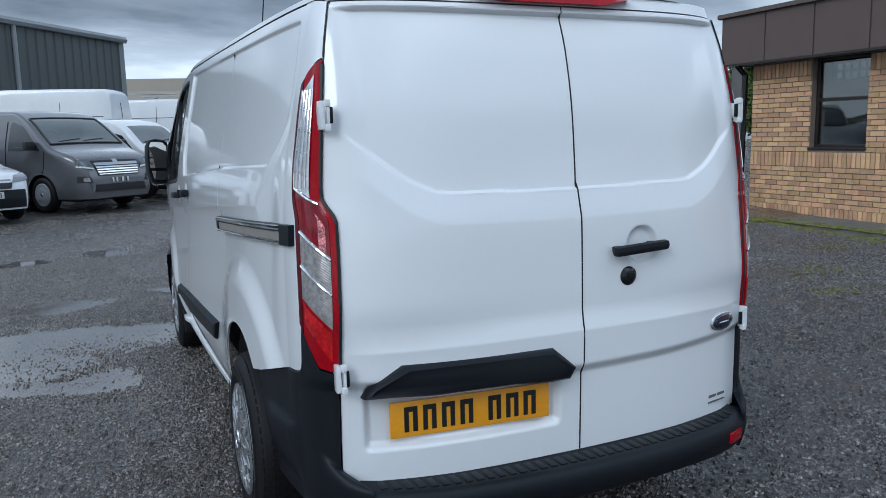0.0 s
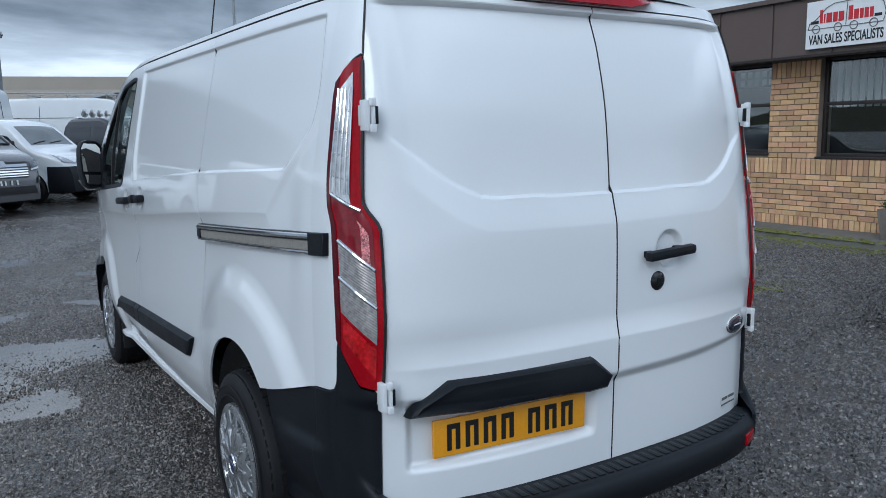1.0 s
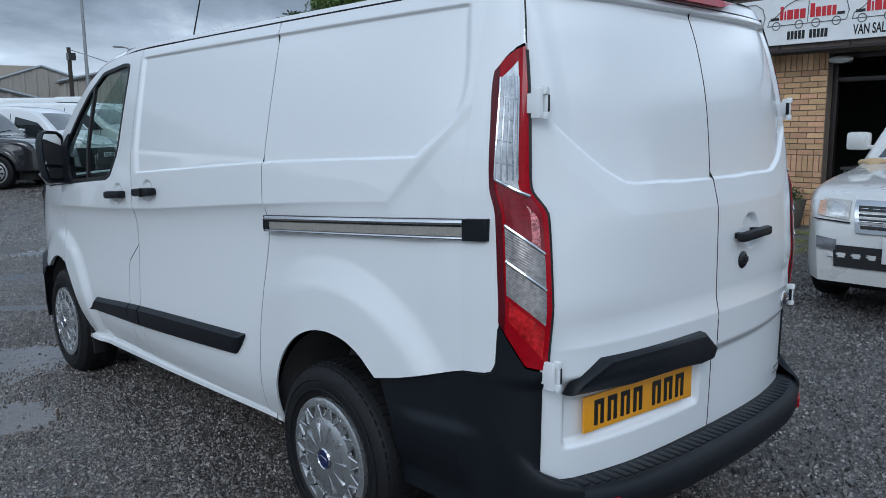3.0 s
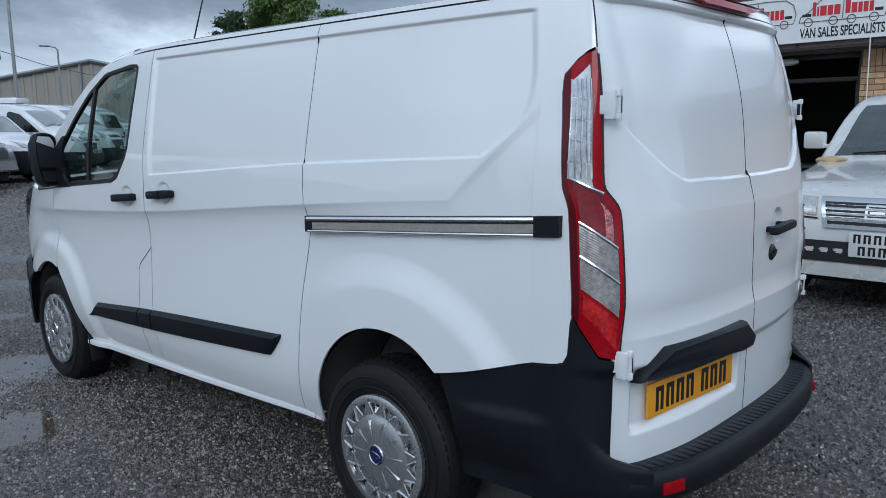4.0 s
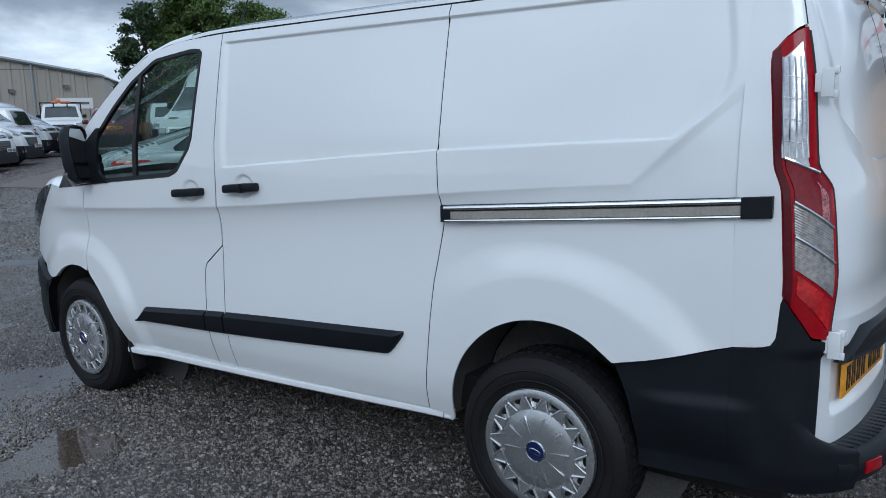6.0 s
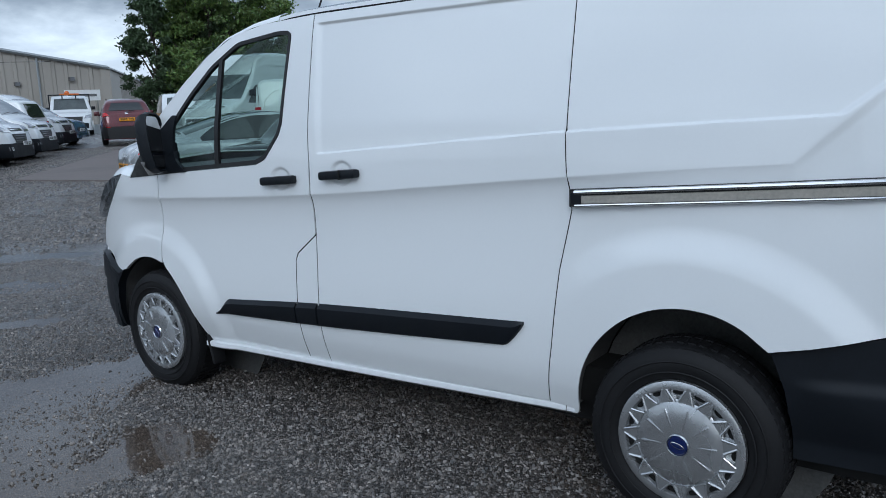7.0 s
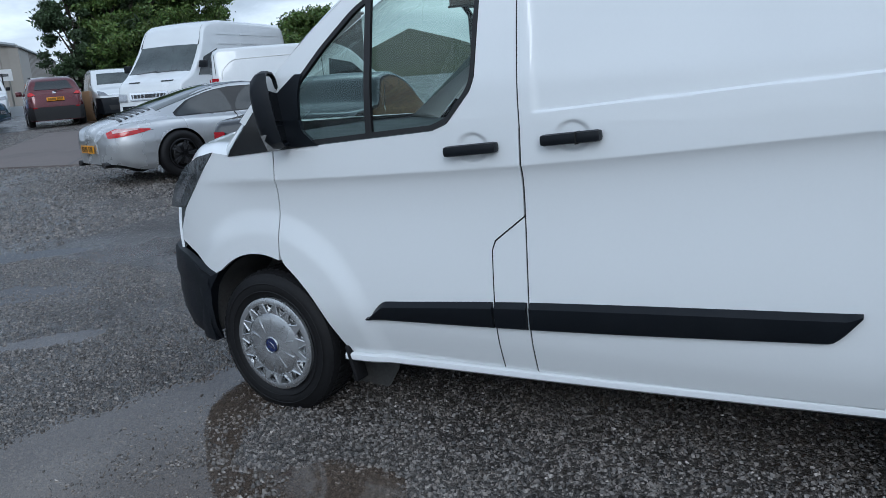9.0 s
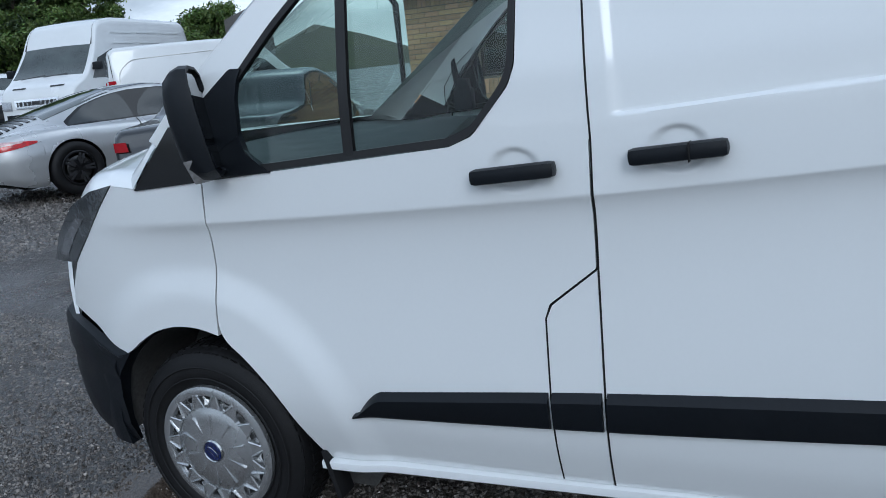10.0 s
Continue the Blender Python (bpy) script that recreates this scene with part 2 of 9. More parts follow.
def tube(points, radius, sides=8, taper=None):
    """A round bar along a polyline."""
    bm = bmesh.new()
    pts = [Vector(p) for p in points]
    rings = []
    for i, p in enumerate(pts):
        d = (pts[min(i + 1, len(pts) - 1)] - pts[max(i - 1, 0)]).normalized()
        q = d.to_track_quat("Z", "Y")
        rad = radius if taper is None else radius + (taper - radius) * i / (len(pts) - 1)
        rings.append([bm.verts.new(p + q @ Vector((rad * math.cos(a), rad * math.sin(a), 0))) for a in (2 * math.pi * k / sides for k in range(sides))])
    for a, b in zip(rings, rings[1:]):
        for k in range(sides):
            bm.faces.new((a[k], a[(k + 1) % sides], b[(k + 1) % sides], b[k]))
    bm.faces.new(rings[0][::-1])
    bm.faces.new(rings[-1])
    return bm


def prism(outline, axis, lo, hi, bevel=0.0):
    """An outline in two coordinates, drawn out along the third."""
    bm = bmesh.new()
    def put(p, d):
        return {"x": (d, p[0], p[1]), "y": (p[0], d, p[1]), "z": (p[0], p[1], d)}[axis]
    a = [bm.verts.new(put(p, lo)) for p in outline]
    b = [bm.verts.new(put(p, hi)) for p in outline]
    n = len(outline)
    bm.faces.new(a)
    bm.faces.new(b[::-1])
    for i in range(n):
        bm.faces.new((a[i], a[(i + 1) % n], b[(i + 1) % n], b[i]))
    if bevel:
        bmesh.ops.bevel(bm, geom=list(bm.edges), offset=bevel, segments=2, profile=0.6, affect="EDGES")
    return bm


def revolve(profile, steps=48, axis="x", centre=(0, 0, 0)):
    """A profile of (distance along the axis, radius), turned round."""
    bm = bmesh.new()
    rings = []
    for k in range(steps):
        a = 2 * math.pi * k / steps
        ring = []
        for d, r in profile:
            v = (d, r * math.cos(a), r * math.sin(a)) if axis == "x" else (r * math.cos(a), d, r * math.sin(a)) if axis == "y" else (r * math.cos(a), r * math.sin(a), d)
            ring.append(bm.verts.new(Vector(v) + Vector(centre)))
        rings.append(ring)
    for k in range(steps):
        a, b = rings[k], rings[(k + 1) % steps]
        for i in range(len(profile) - 1):
            bm.faces.new((a[i], b[i], b[i + 1], a[i + 1]))
    bmesh.ops.remove_doubles(bm, verts=bm.verts, dist=1e-5)
    return bm


def ease(x):
    x = min(1.0, max(0.0, x))
    return x * x * (3 - 2 * x)


def spline(pairs):
    """A smooth monotone curve through (x, y) pairs."""
    xs = [p[0] for p in pairs]
    ys = [p[1] for p in pairs]
    n = len(xs)
    h = [xs[i + 1] - xs[i] for i in range(n - 1)]
    d = [(ys[i + 1] - ys[i]) / h[i] for i in range(n - 1)]
    m = [d[0]] + [0.0 if d[i - 1] * d[i] <= 0 else 2 * d[i - 1] * d[i] / (d[i - 1] + d[i]) for i in range(1, n - 1)] + [d[-1]]

    def f(x):
        if x <= xs[0]:
            return ys[0] + m[0] * (x - xs[0])
        if x >= xs[-1]:
            return ys[-1] + m[-1] * (x - xs[-1])
        i = next(k for k in range(n - 1) if x <= xs[k + 1])
        t = (x - xs[i]) / h[i]
        return ((1 + 2 * t) * ys[i] + t * h[i] * m[i]) * (1 - t) ** 2 + ((3 - 2 * t) * ys[i + 1] + (t - 1) * h[i] * m[i + 1]) * t * t
    return f


def polyline(points):
    """Arc-length walk along a polyline: t in 0..1 to a point."""
    p = [Vector((*q, 0)[:3]) for q in points]
    acc = [0.0]
    for a, b in zip(p, p[1:]):
        acc.append(acc[-1] + (b - a).length)

    def f(t):
        s = t * acc[-1]
        for i in range(len(p) - 1):
            if s <= acc[i + 1] or i == len(p) - 2:
                return p[i].lerp(p[i + 1], 0 if acc[i + 1] == acc[i] else (s - acc[i]) / (acc[i + 1] - acc[i]))
    return f


def rounded(points, radius=0.03, seg=4):
    """A polyline with its inner corners eased."""
    out = [points[0]]
    for a, b, c in zip(points, points[1:], points[2:]):
        a, b, c = (Vector((*q, 0)[:3]) for q in (a, b, c))
        r = min(radius, (a - b).length * 0.45, (c - b).length * 0.45)
        p0, p1 = b + (a - b).normalized() * r, b + (c - b).normalized() * r
        for k in range(seg + 1):
            t = k / seg
            q = p0 * (1 - t) ** 2 + b * 2 * t * (1 - t) + p1 * t * t
            out.append((q.x, q.y))
    out.append(points[-1])
    return out


def coons(bottom, top, left, right, nu, nv, place, flange=0.0, inward=None):
    """A sheet between four edges given in two coordinates, laid into space by place(a, b); its rim is turned in by flange."""
    B, T, L, R = polyline(bottom), polyline(top), polyline(left), polyline(right)
    bm = bmesh.new()
    grid = []
    for j in range(nv + 1):
        v = j / nv
        row = []
        for i in range(nu + 1):
            u = i / nu
            p = B(u) * (1 - v) + T(u) * v + L(v) * (1 - u) + R(v) * u - (B(0) * (1 - u) * (1 - v) + B(1) * u * (1 - v) + T(0) * (1 - u) * v + T(1) * u * v)
            row.append(bm.verts.new(place(p.x, p.y)))
        grid.append(row)
    for j in range(nv):
        for i in range(nu):
            bm.faces.new((grid[j][i], grid[j][i + 1], grid[j + 1][i + 1], grid[j + 1][i]))
    if flange:
        rim = grid[0][:] + [r[-1] for r in grid[1:]] + grid[-1][-2::-1] + [r[0] for r in grid[-2:0:-1]]
        back = [bm.verts.new(v.co + Vector(inward) * flange) for v in rim]
        n = len(rim)
        for i in range(n):
            bm.faces.new((rim[i], rim[(i + 1) % n], back[(i + 1) % n], back[i]))
    return bm


def fbm(x, y, scale, seed, octaves=4):
    """Lattice noise in numpy, about -1..1."""
    out, amp, tot = np.zeros_like(x), 1.0, 0.0
    for o in range(octaves):
        g = np.random.RandomState(seed + o).uniform(-1, 1, (64, 64))
        u, v = x * scale * 2 ** o + 17.3 * o, y * scale * 2 ** o + 5.1 * o
        i, j = np.floor(u).astype(int), np.floor(v).astype(int)
        a, b = u - i, v - j
        a, b = a * a * (3 - 2 * a), b * b * (3 - 2 * b)
        out += amp * (g[i % 64, j % 64] * (1 - a) * (1 - b) + g[(i + 1) % 64, j % 64] * a * (1 - b) + g[i % 64, (j + 1) % 64] * (1 - a) * b + g[(i + 1) % 64, (j + 1) % 64] * a * b)
        tot += amp
        amp *= 0.5
    return out / tot


# ---- ground ----
PUDDLES = [(-1.25, 4.42, 0.62, 0.34, -8), (-1.95, 4.35, 0.68, 0.62, 20), (-1.62, 3.35, 0.34, 0.26, -30), (-2.35, 3.55, 0.62, 0.40, 10), (-0.25, 7.35, 0.62, 0.42, -35),
           (-2.4, 8.5, 0.35, 0.25, 0), (-1.35, 8.85, 0.30, 0.42, -20), (-1.75, 5.75, 0.45, 0.28, 15), (-0.72, 6.0, 0.34, 0.14, -40), (0.45, 8.7, 0.7, 0.25, -40), (-3.1, 5.4, 0.5, 0.4, 0)]


def lie(x, y):
    """The lot's broad fall: level round the van, rising gently ahead of it."""
    x, y = np.asarray(x, float), np.asarray(y, float)
    k = np.clip((y - 5) / 5, 0, 1)
    k = k * k * (3 - 2 * k)
    return 0.0115 * np.clip(y - 3.5, 0, 60) + 0.018 * np.clip(x - 4.0, 0, 6) * (1 - k) + 0.0265 * np.clip(x, 0, 14) * k


def height(x, y):
    x, y = np.asarray(x, float), np.asarray(y, float)
    z = lie(x, y)
    near = np.exp(-((x - 1) / 16) ** 2 - ((y - 4) / 18) ** 2)
    z = z + near * (0.006 * fbm(x, y, 0.55, 3) + 0.016 * fbm(x, y, 1.5, 9) + 0.011 * fbm(x, y, 4.5, 31))
    for cx, cy, rx, ry, a in PUDDLES:
        c, s = math.cos(radians(a)), math.sin(radians(a))
        u, v = (c * (x - cx) + s * (y - cy)) / rx, (-s * (x - cx) + c * (y - cy)) / ry
        z = z - 0.030 * np.exp(-(u * u + v * v) ** 1.3 * 0.75)
    return z


def lines(lo, hi, step, far):
    """Coordinates: even within lo..hi, then ever wider out to far."""
    mid = list(np.arange(lo, hi + step / 2, step))
    out, d = [], step
    v = mid[-1]
    while v < far:
        d *= 1.28
        v += d
        out.append(v)
    inn, d, v = [], step, mid[0]
    while v > -far:
        d *= 1.28
        v -= d
        inn.append(v)
    return np.array(inn[::-1] + mid + out)


gx, gy = lines(-5.2, 8.4, 0.04, 2500), lines(-3.2, 10.4, 0.04, 2500)
GX, GY = np.meshgrid(gx, gy)
GZ = height(GX, GY)
nx, ny = len(gx), len(gy)
gv = np.stack([GX.ravel(), GY.ravel(), GZ.ravel()], 1)
ii = (np.arange(ny - 1)[:, None] * nx + np.arange(nx - 1)[None, :]).ravel()
gf = np.stack([ii, ii + 1, ii + nx + 1, ii + nx], 1)
ground_me = bulk("ground", gv, gf, True)


def gravel_material():
    m = bpy.data.materials.new("wet_gravel")
    m.use_nodes = True
    n, l = m.node_tree.nodes, m.node_tree.links
    b = n["Principled BSDF"]
    t = n.new("ShaderNodeTexCoord")
    warp = n.new("ShaderNodeTexNoise")
    warp.inputs["Scale"].default_value = 30
    l.new(t.outputs["Object"], warp.inputs["Vector"])
    wv = n.new("ShaderNodeVectorMath")
    wv.operation = "MULTIPLY_ADD"
    wv.inputs[1].default_value = (0.012, 0.012, 0.012)
    l.new(warp.outputs["Color"], wv.inputs[0])
    l.new(t.outputs["Object"], wv.inputs[2])
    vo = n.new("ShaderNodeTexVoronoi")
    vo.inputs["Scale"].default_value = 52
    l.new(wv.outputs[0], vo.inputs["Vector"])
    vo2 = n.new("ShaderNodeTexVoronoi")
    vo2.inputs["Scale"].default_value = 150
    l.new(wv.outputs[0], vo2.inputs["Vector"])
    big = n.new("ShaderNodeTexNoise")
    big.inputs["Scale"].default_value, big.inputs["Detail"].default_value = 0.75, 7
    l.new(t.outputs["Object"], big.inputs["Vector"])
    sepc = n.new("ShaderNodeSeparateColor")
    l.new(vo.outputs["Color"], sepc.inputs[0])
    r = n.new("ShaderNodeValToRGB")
    # near-black low end stands in for shade between the loose stones
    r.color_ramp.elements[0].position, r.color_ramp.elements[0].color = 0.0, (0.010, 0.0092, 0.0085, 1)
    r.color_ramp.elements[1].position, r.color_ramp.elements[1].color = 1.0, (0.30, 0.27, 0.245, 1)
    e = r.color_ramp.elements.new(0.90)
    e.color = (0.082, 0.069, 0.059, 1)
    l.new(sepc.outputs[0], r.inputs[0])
    mud = n.new("ShaderNodeMix")
    mud.data_type = "RGBA"
    mud.inputs["B"].default_value = (0.075, 0.060, 0.049, 1)
    mr = n.new("ShaderNodeMapRange")
    mr.inputs["From Min"].default_value, mr.inputs["From Max"].default_value = 0.42, 0.66
    mr.inputs["To Max"].default_value = 0.5
    l.new(big.outputs["Fac"], mr.inputs["Value"])
    l.new(mr.outputs[0], mud.inputs["Factor"])
    l.new(r.outputs[0], mud.inputs["A"])
    l.new(mud.outputs["Result"], b.inputs["Base Color"])
    rr = n.new("ShaderNodeMapRange")
    rr.inputs["From Min"].default_value, rr.inputs["From Max"].default_value = 0.35, 0.7
    rr.inputs["To Min"].default_value, rr.inputs["To Max"].default_value = 0.36, 0.20
    l.new(big.outputs["Fac"], rr.inputs["Value"])
    l.new(rr.outputs[0], b.inputs["Roughness"])
    ad = n.new("ShaderNodeMath")
    ad.operation = "MULTIPLY_ADD"
    ad.inputs[1].default_value = 0.45
    l.new(vo2.outputs["Distance"], ad.inputs[0])
    l.new(vo.outputs["Distance"], ad.inputs[2])
    bp = n.new("ShaderNodeBump")
    bp.invert = True
    bp.inputs["Strength"].default_value, bp.inputs["Distance"].default_value = 1.0, 0.022
    l.new(ad.outputs[0], bp.inputs["Height"])
    l.new(bp.outputs[0], b.inputs["Normal"])
    wet = n.new("ShaderNodeTexNoise")
    wet.inputs["Scale"].default_value, wet.inputs["Detail"].default_value, wet.inputs["Roughness"].default_value = 0.9, 9, 0.72
    l.new(t.outputs["Object"], wet.inputs["Vector"])
    wr = n.new("ShaderNodeMapRange")
    wr.inputs["From Min"].default_value, wr.inputs["From Max"].default_value = 0.36, 0.56
    wr.inputs["To Min"].default_value, wr.inputs["To Max"].default_value = 0.25, 1.0
    l.new(wet.outputs["Fac"], wr.inputs["Value"])
    l.new(wr.outputs[0], b.inputs["Coat Weight"])
    b.inputs["Coat Roughness"].default_value = 0.17
    cb = n.new("ShaderNodeBump")
    cb.invert = True
    cb.inputs["Strength"].default_value, cb.inputs["Distance"].default_value = 0.40, 0.012
    l.new(ad.outputs[0], cb.inputs["Height"])
    l.new(cb.outputs[0], b.inputs["Coat Normal"])
    return m


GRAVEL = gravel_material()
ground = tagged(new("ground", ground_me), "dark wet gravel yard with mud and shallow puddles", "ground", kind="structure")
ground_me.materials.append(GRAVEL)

# one level sheet of water, showing where the ground dips under it
px_, py_ = np.meshgrid(np.arange(-4.5, 2.2, 0.05), np.arange(2.4, 10.2, 0.05))
inside = np.zeros(px_.shape, bool)
for cx, cy, rx, ry, a in PUDDLES:
    c, q = math.cos(radians(a)), math.sin(radians(a))
    inside |= ((c * (px_ - cx) + q * (py_ - cy)) / rx) ** 2 + ((-q * (px_ - cx) + c * (py_ - cy)) / ry) ** 2 < 2.0
wi, wj = np.nonzero(inside)
wx, wy = px_[wi, wj], py_[wi, wj]
quad = np.stack([np.stack([wx + dx, wy + dy, lie(wx + dx, wy + dy) - 0.0125], 1) for dx, dy in ((0, 0), (0.05, 0), (0.05, 0.05), (0, 0.05))], 1).reshape(-1, 3)
puddle = tagged(part("puddles", bulk("puddles", quad, np.arange(len(quad)).reshape(-1, 4)), WATER), "shallow muddy rain puddles lying on the gravel", "water", kind="structure")
puddle.visible_shadow = False

# loose chippings over the gravel, thick where the yard is open
rs = np.random.RandomState(4)
wedge = np.array([(1, 0, -0.3), (0.1, 0.8, -0.35), (-1, 0.05, -0.3), (-0.1, -0.8, -0.35), (0.5, 0.1, 0.5), (-0.45, -0.1, 0.55)], float)
chip = np.array([(0, 1, 4), (1, 5, 4), (1, 2, 5), (2, 3, 5), (3, 4, 5), (3, 0, 4)])
octa = np.array([(1, 0, 0), (0, 1, 0), (-1, 0, 0), (0, -1, 0), (0, 0, 0.75), (0, 0, -0.6)], float)
tri = np.array([(0, 1, 4), (1, 2, 4), (2, 3, 4), (3, 0, 4), (1, 0, 5), (2, 1, 5), (3, 2, 5), (0, 3, 5)])


def chippings(name, x0, x1, y0, y1, count, r0, r1, seed, material, label):
    r = np.random.RandomState(seed)
    x, y = r.uniform(x0, x1, count), r.uniform(y0, y1, count)
    keep = fbm(x, y, 0.8, 21) > r.uniform(-0.85, 0.30, count)
    x, y = x[keep], y[keep]
    n = len(x)
    size = r0 + (r1 - r0) * r.rand(n) ** 1.8
    z = height(x, y)
    for cx, cy, rx, ry, a in PUDDLES:
        # some stones stand up out of the water
        u = ((x - cx) / rx) ** 2 + ((y - cy) / ry) ** 2
        up_ = (u < 2.5) & (r.rand(n) < 0.16 + 0.30 * (fbm(x, y, 3.0, 77) > 0.05))
        z = np.where(up_, np.maximum(z, lie(cx, cy) - 0.016 - 0.2 * size), z)
    pts = wedge[None] * r.uniform(0.6, 1.35, (n, 6, 1)) * size[:, None, None]
    pts[:, :, 2] *= r.uniform(0.6, 1.2, (n, 1))
    a = r.uniform(0, 6.28, n)
    c, s = np.cos(a)[:, None], np.sin(a)[:, None]
    v = np.stack([pts[..., 0] * c - pts[..., 1] * s + x[:, None], pts[..., 0] * s + pts[..., 1] * c + y[:, None], pts[..., 2] + z[:, None] + 0.15 * size[:, None]], 2).reshape(-1, 3)
    f = (chip[None] + 6 * np.arange(n)[:, None, None]).reshape(-1, 3)
    return tagged(part(name, bulk(name, v, f), material), label, "gravel", kind="stuff")


STONE = by_random(mat("wet_stone", (0.128, 0.113, 0.101), 0.36, var=0.45, scale=60, coat=0.40), 0.72, island=True)
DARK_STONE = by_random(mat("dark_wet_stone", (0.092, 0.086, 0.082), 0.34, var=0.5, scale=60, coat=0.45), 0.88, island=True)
PALE_STONE = by_random(mat("pale_stone", (0.24, 0.22, 0.20), 0.45, var=0.2, scale=60), 0.4, island=True)
chippings("loose_gravel", -4.9, 0.7, -1.6, 8.6, 330000, 0.0045, 0.0140, 4, STONE, "loose wet grey chippings scattered over the yard")
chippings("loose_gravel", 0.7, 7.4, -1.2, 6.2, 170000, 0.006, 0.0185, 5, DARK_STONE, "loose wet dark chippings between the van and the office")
chippings("loose_gravel", -5.0, 5.0, 8.6, 14.0, 40000, 0.009, 0.020, 6, STONE, "loose wet grey chippings towards the parked row")
chippings("loose_gravel", 1.0, 13.5, 8.6, 26.0, 90000, 0.014, 0.032, 8, STONE, "coarse wet chippings beside the concrete pad")
chippings("pale_gravel", -4.9, 7.4, -1.6, 9.0, 5200, 0.005, 0.011, 7, PALE_STONE, "scattered pale stones and crumbs of litter")

# ---- brick office ----
BX, Y0, Y1, ZB, ZT = 8.4, -6.0, 7.70, 0.14, 2.46
OPEN = [(5.62, 6.56, 1.15, 2.46), (3.885, 4.855, 1.11, 2.46), (2.02, 3.085, 0.16, 2.42), (0.25, 1.22, 1.11, 2.46)]
MORTAR = mat("mortar", (0.20, 0.165, 0.135), 0.9, var=0.2, bump=0.4, bscale=120)
BRICK = by_random(mat("buff_brick", (0.62, 0.385, 0.215), 0.82, var=0.16, scale=9, fine=120, bump=0.5, bscale=140, dirt=(0.22, 0.13, 0.08), dirt_amt=0.5, dscale=7), 0.24, hue=0.012)
BRICK_J = by_random(mat("buff_brick_joined", (0.62, 0.385, 0.215), 0.82, var=0.16, scale=9, fine=120, bump=0.5, bscale=140, dirt=(0.22, 0.13, 0.08), dirt_amt=0.5, dscale=7), 0.24, island=True, hue=0.012)
FASCIA = mat("brown_fascia", (0.11, 0.078, 0.066), 0.5, var=0.1, scale=3, dirt=(0.13, 0.11, 0.10), dirt_amt=0.5, dscale=1.2)
FRAME_BROWN = mat("brown_frame", (0.024, 0.018, 0.016), 0.45, var=0.1)
CONCRETE = mat("concrete", (0.17, 0.165, 0.15), 0.85, var=0.2, bump=0.4, bscale=60, dirt=(0.06, 0.07, 0.035), dirt_amt=0.6, dscale=2)
# Near-black on every inner face puts the room's unlit dark into the colour.
ROOM = mat("unlit_room", (0.035, 0.033, 0.03), 0.9, var=0.1)
MOSS = by_random(mat("moss", (0.135, 0.140, 0.030), 0.95, var=0.4, scale=20), 0.4, island=True)

wall_bm = bmesh.new()
cuts = sorted({Y0, Y1, *[o[0] for o in OPEN], *[o[1] for o in OPEN]})
for a, b in zip(cuts, cuts[1:]):
    op = next((o for o in OPEN if o[0] <= a and b <= o[1]), None)
    if op is None:
        box(wall_bm, (BX + 0.008, a, ZB - 0.1), (BX + 0.30, b, ZT + 0.4))
    else:
        box(wall_bm, (BX + 0.008, a, ZB - 0.1), (BX + 0.30, b, op[2]))
        box(wall_bm, (BX + 0.008, a, op[3]), (BX + 0.30, b, ZT + 0.4))
wall_west = tagged(part("wall_west", wall_bm, MORTAR, smooth=False), "buff brick wall of a low office with soldier courses", "wall", kind="structure")
far = bmesh.new()
box(far, (BX + 0.30, Y1 - 0.3, ZB - 0.1), (BX + 7, Y1, ZT + 0.4))
box(far, (BX + 0.30, Y0, ZB - 0.1), (BX + 7, Y0 + 0.3, ZT + 0.4))
box(far, (BX + 6.7, Y0 + 0.3, ZB - 0.1), (BX + 7, Y1 - 0.3, ZT + 0.4))
tagged(part("wall_north", far, MORTAR, smooth=False), "plain outer walls of the brick office", "wall", kind="structure")
tagged(part("office_floor", boxes(((BX + 0.30, Y0 + 0.3, ZB - 0.1), (BX + 6.7, Y1 - 0.3, ZB))), ROOM, smooth=False), "office floor, coloured near-black for an unlit room", "floor", kind="structure")
tagged(part("office_ceiling", boxes(((BX + 0.30, Y0 + 0.3, 2.62), (BX + 6.7, Y1 - 0.3, 2.72))), ROOM, smooth=False), "office ceiling, coloured near-black for an unlit room", "ceiling", kind="structure")
tagged(part("partition", boxes(((BX + 2.6, Y0 + 0.3, ZB), (BX + 2.7, Y1 - 0.3, 2.62))), ROOM, smooth=False), "added office partition, coloured near-black for an unlit room", "wall", kind="structure")

# flat roof behind a deep brown fascia of panels
tagged(part("office_roof", boxes(((7.94, Y0 - 0.3, 3.20), (BX + 7.3, 8.05, 3.26))), FASCIA, smooth=False), "flat felt roof of the office", "roof", kind="structure")
soffit = part("soffit", boxes(((8.03, Y0 - 0.3, 2.47), (BX + 0.29, 8.0, 2.50))), FASCIA, smooth=False)
tagged(soffit, "brown soffit under the fascia", "trim", kind="structure")
fascia = tagged(part("fascia", boxes(((8.02, Y0 - 0.3, 2.46), (8.06, 8.02, 3.22)), ((8.02, 7.98, 2.46), (BX + 7, 8.02, 3.22))), FASCIA, smooth=False), "deep brown panelled fascia above the brick wall", "trim", kind="structure")
y = 7.99
fp = boxes(((8.0, -0.43, 2.47), (8.018, 0.43, 3.19)), bevel=0.004)
fp_me = mesh_of(fp, "panel", False)
while y > Y0:
    ob = part("panel", fp_me, FASCIA, fascia)
    ob.location = (0, y - 0.44, 0)
    y -= 0.885
part("drip_edge", boxes(((7.985, Y0, 2.435), (8.03, 8.03, 2.468))), FRAME_BROWN, fascia, smooth=False)
part("roof_edge", boxes(((7.97, Y0, 3.19), (8.05, 8.06, 3.235))), FRAME_BROWN, fascia, smooth=False)
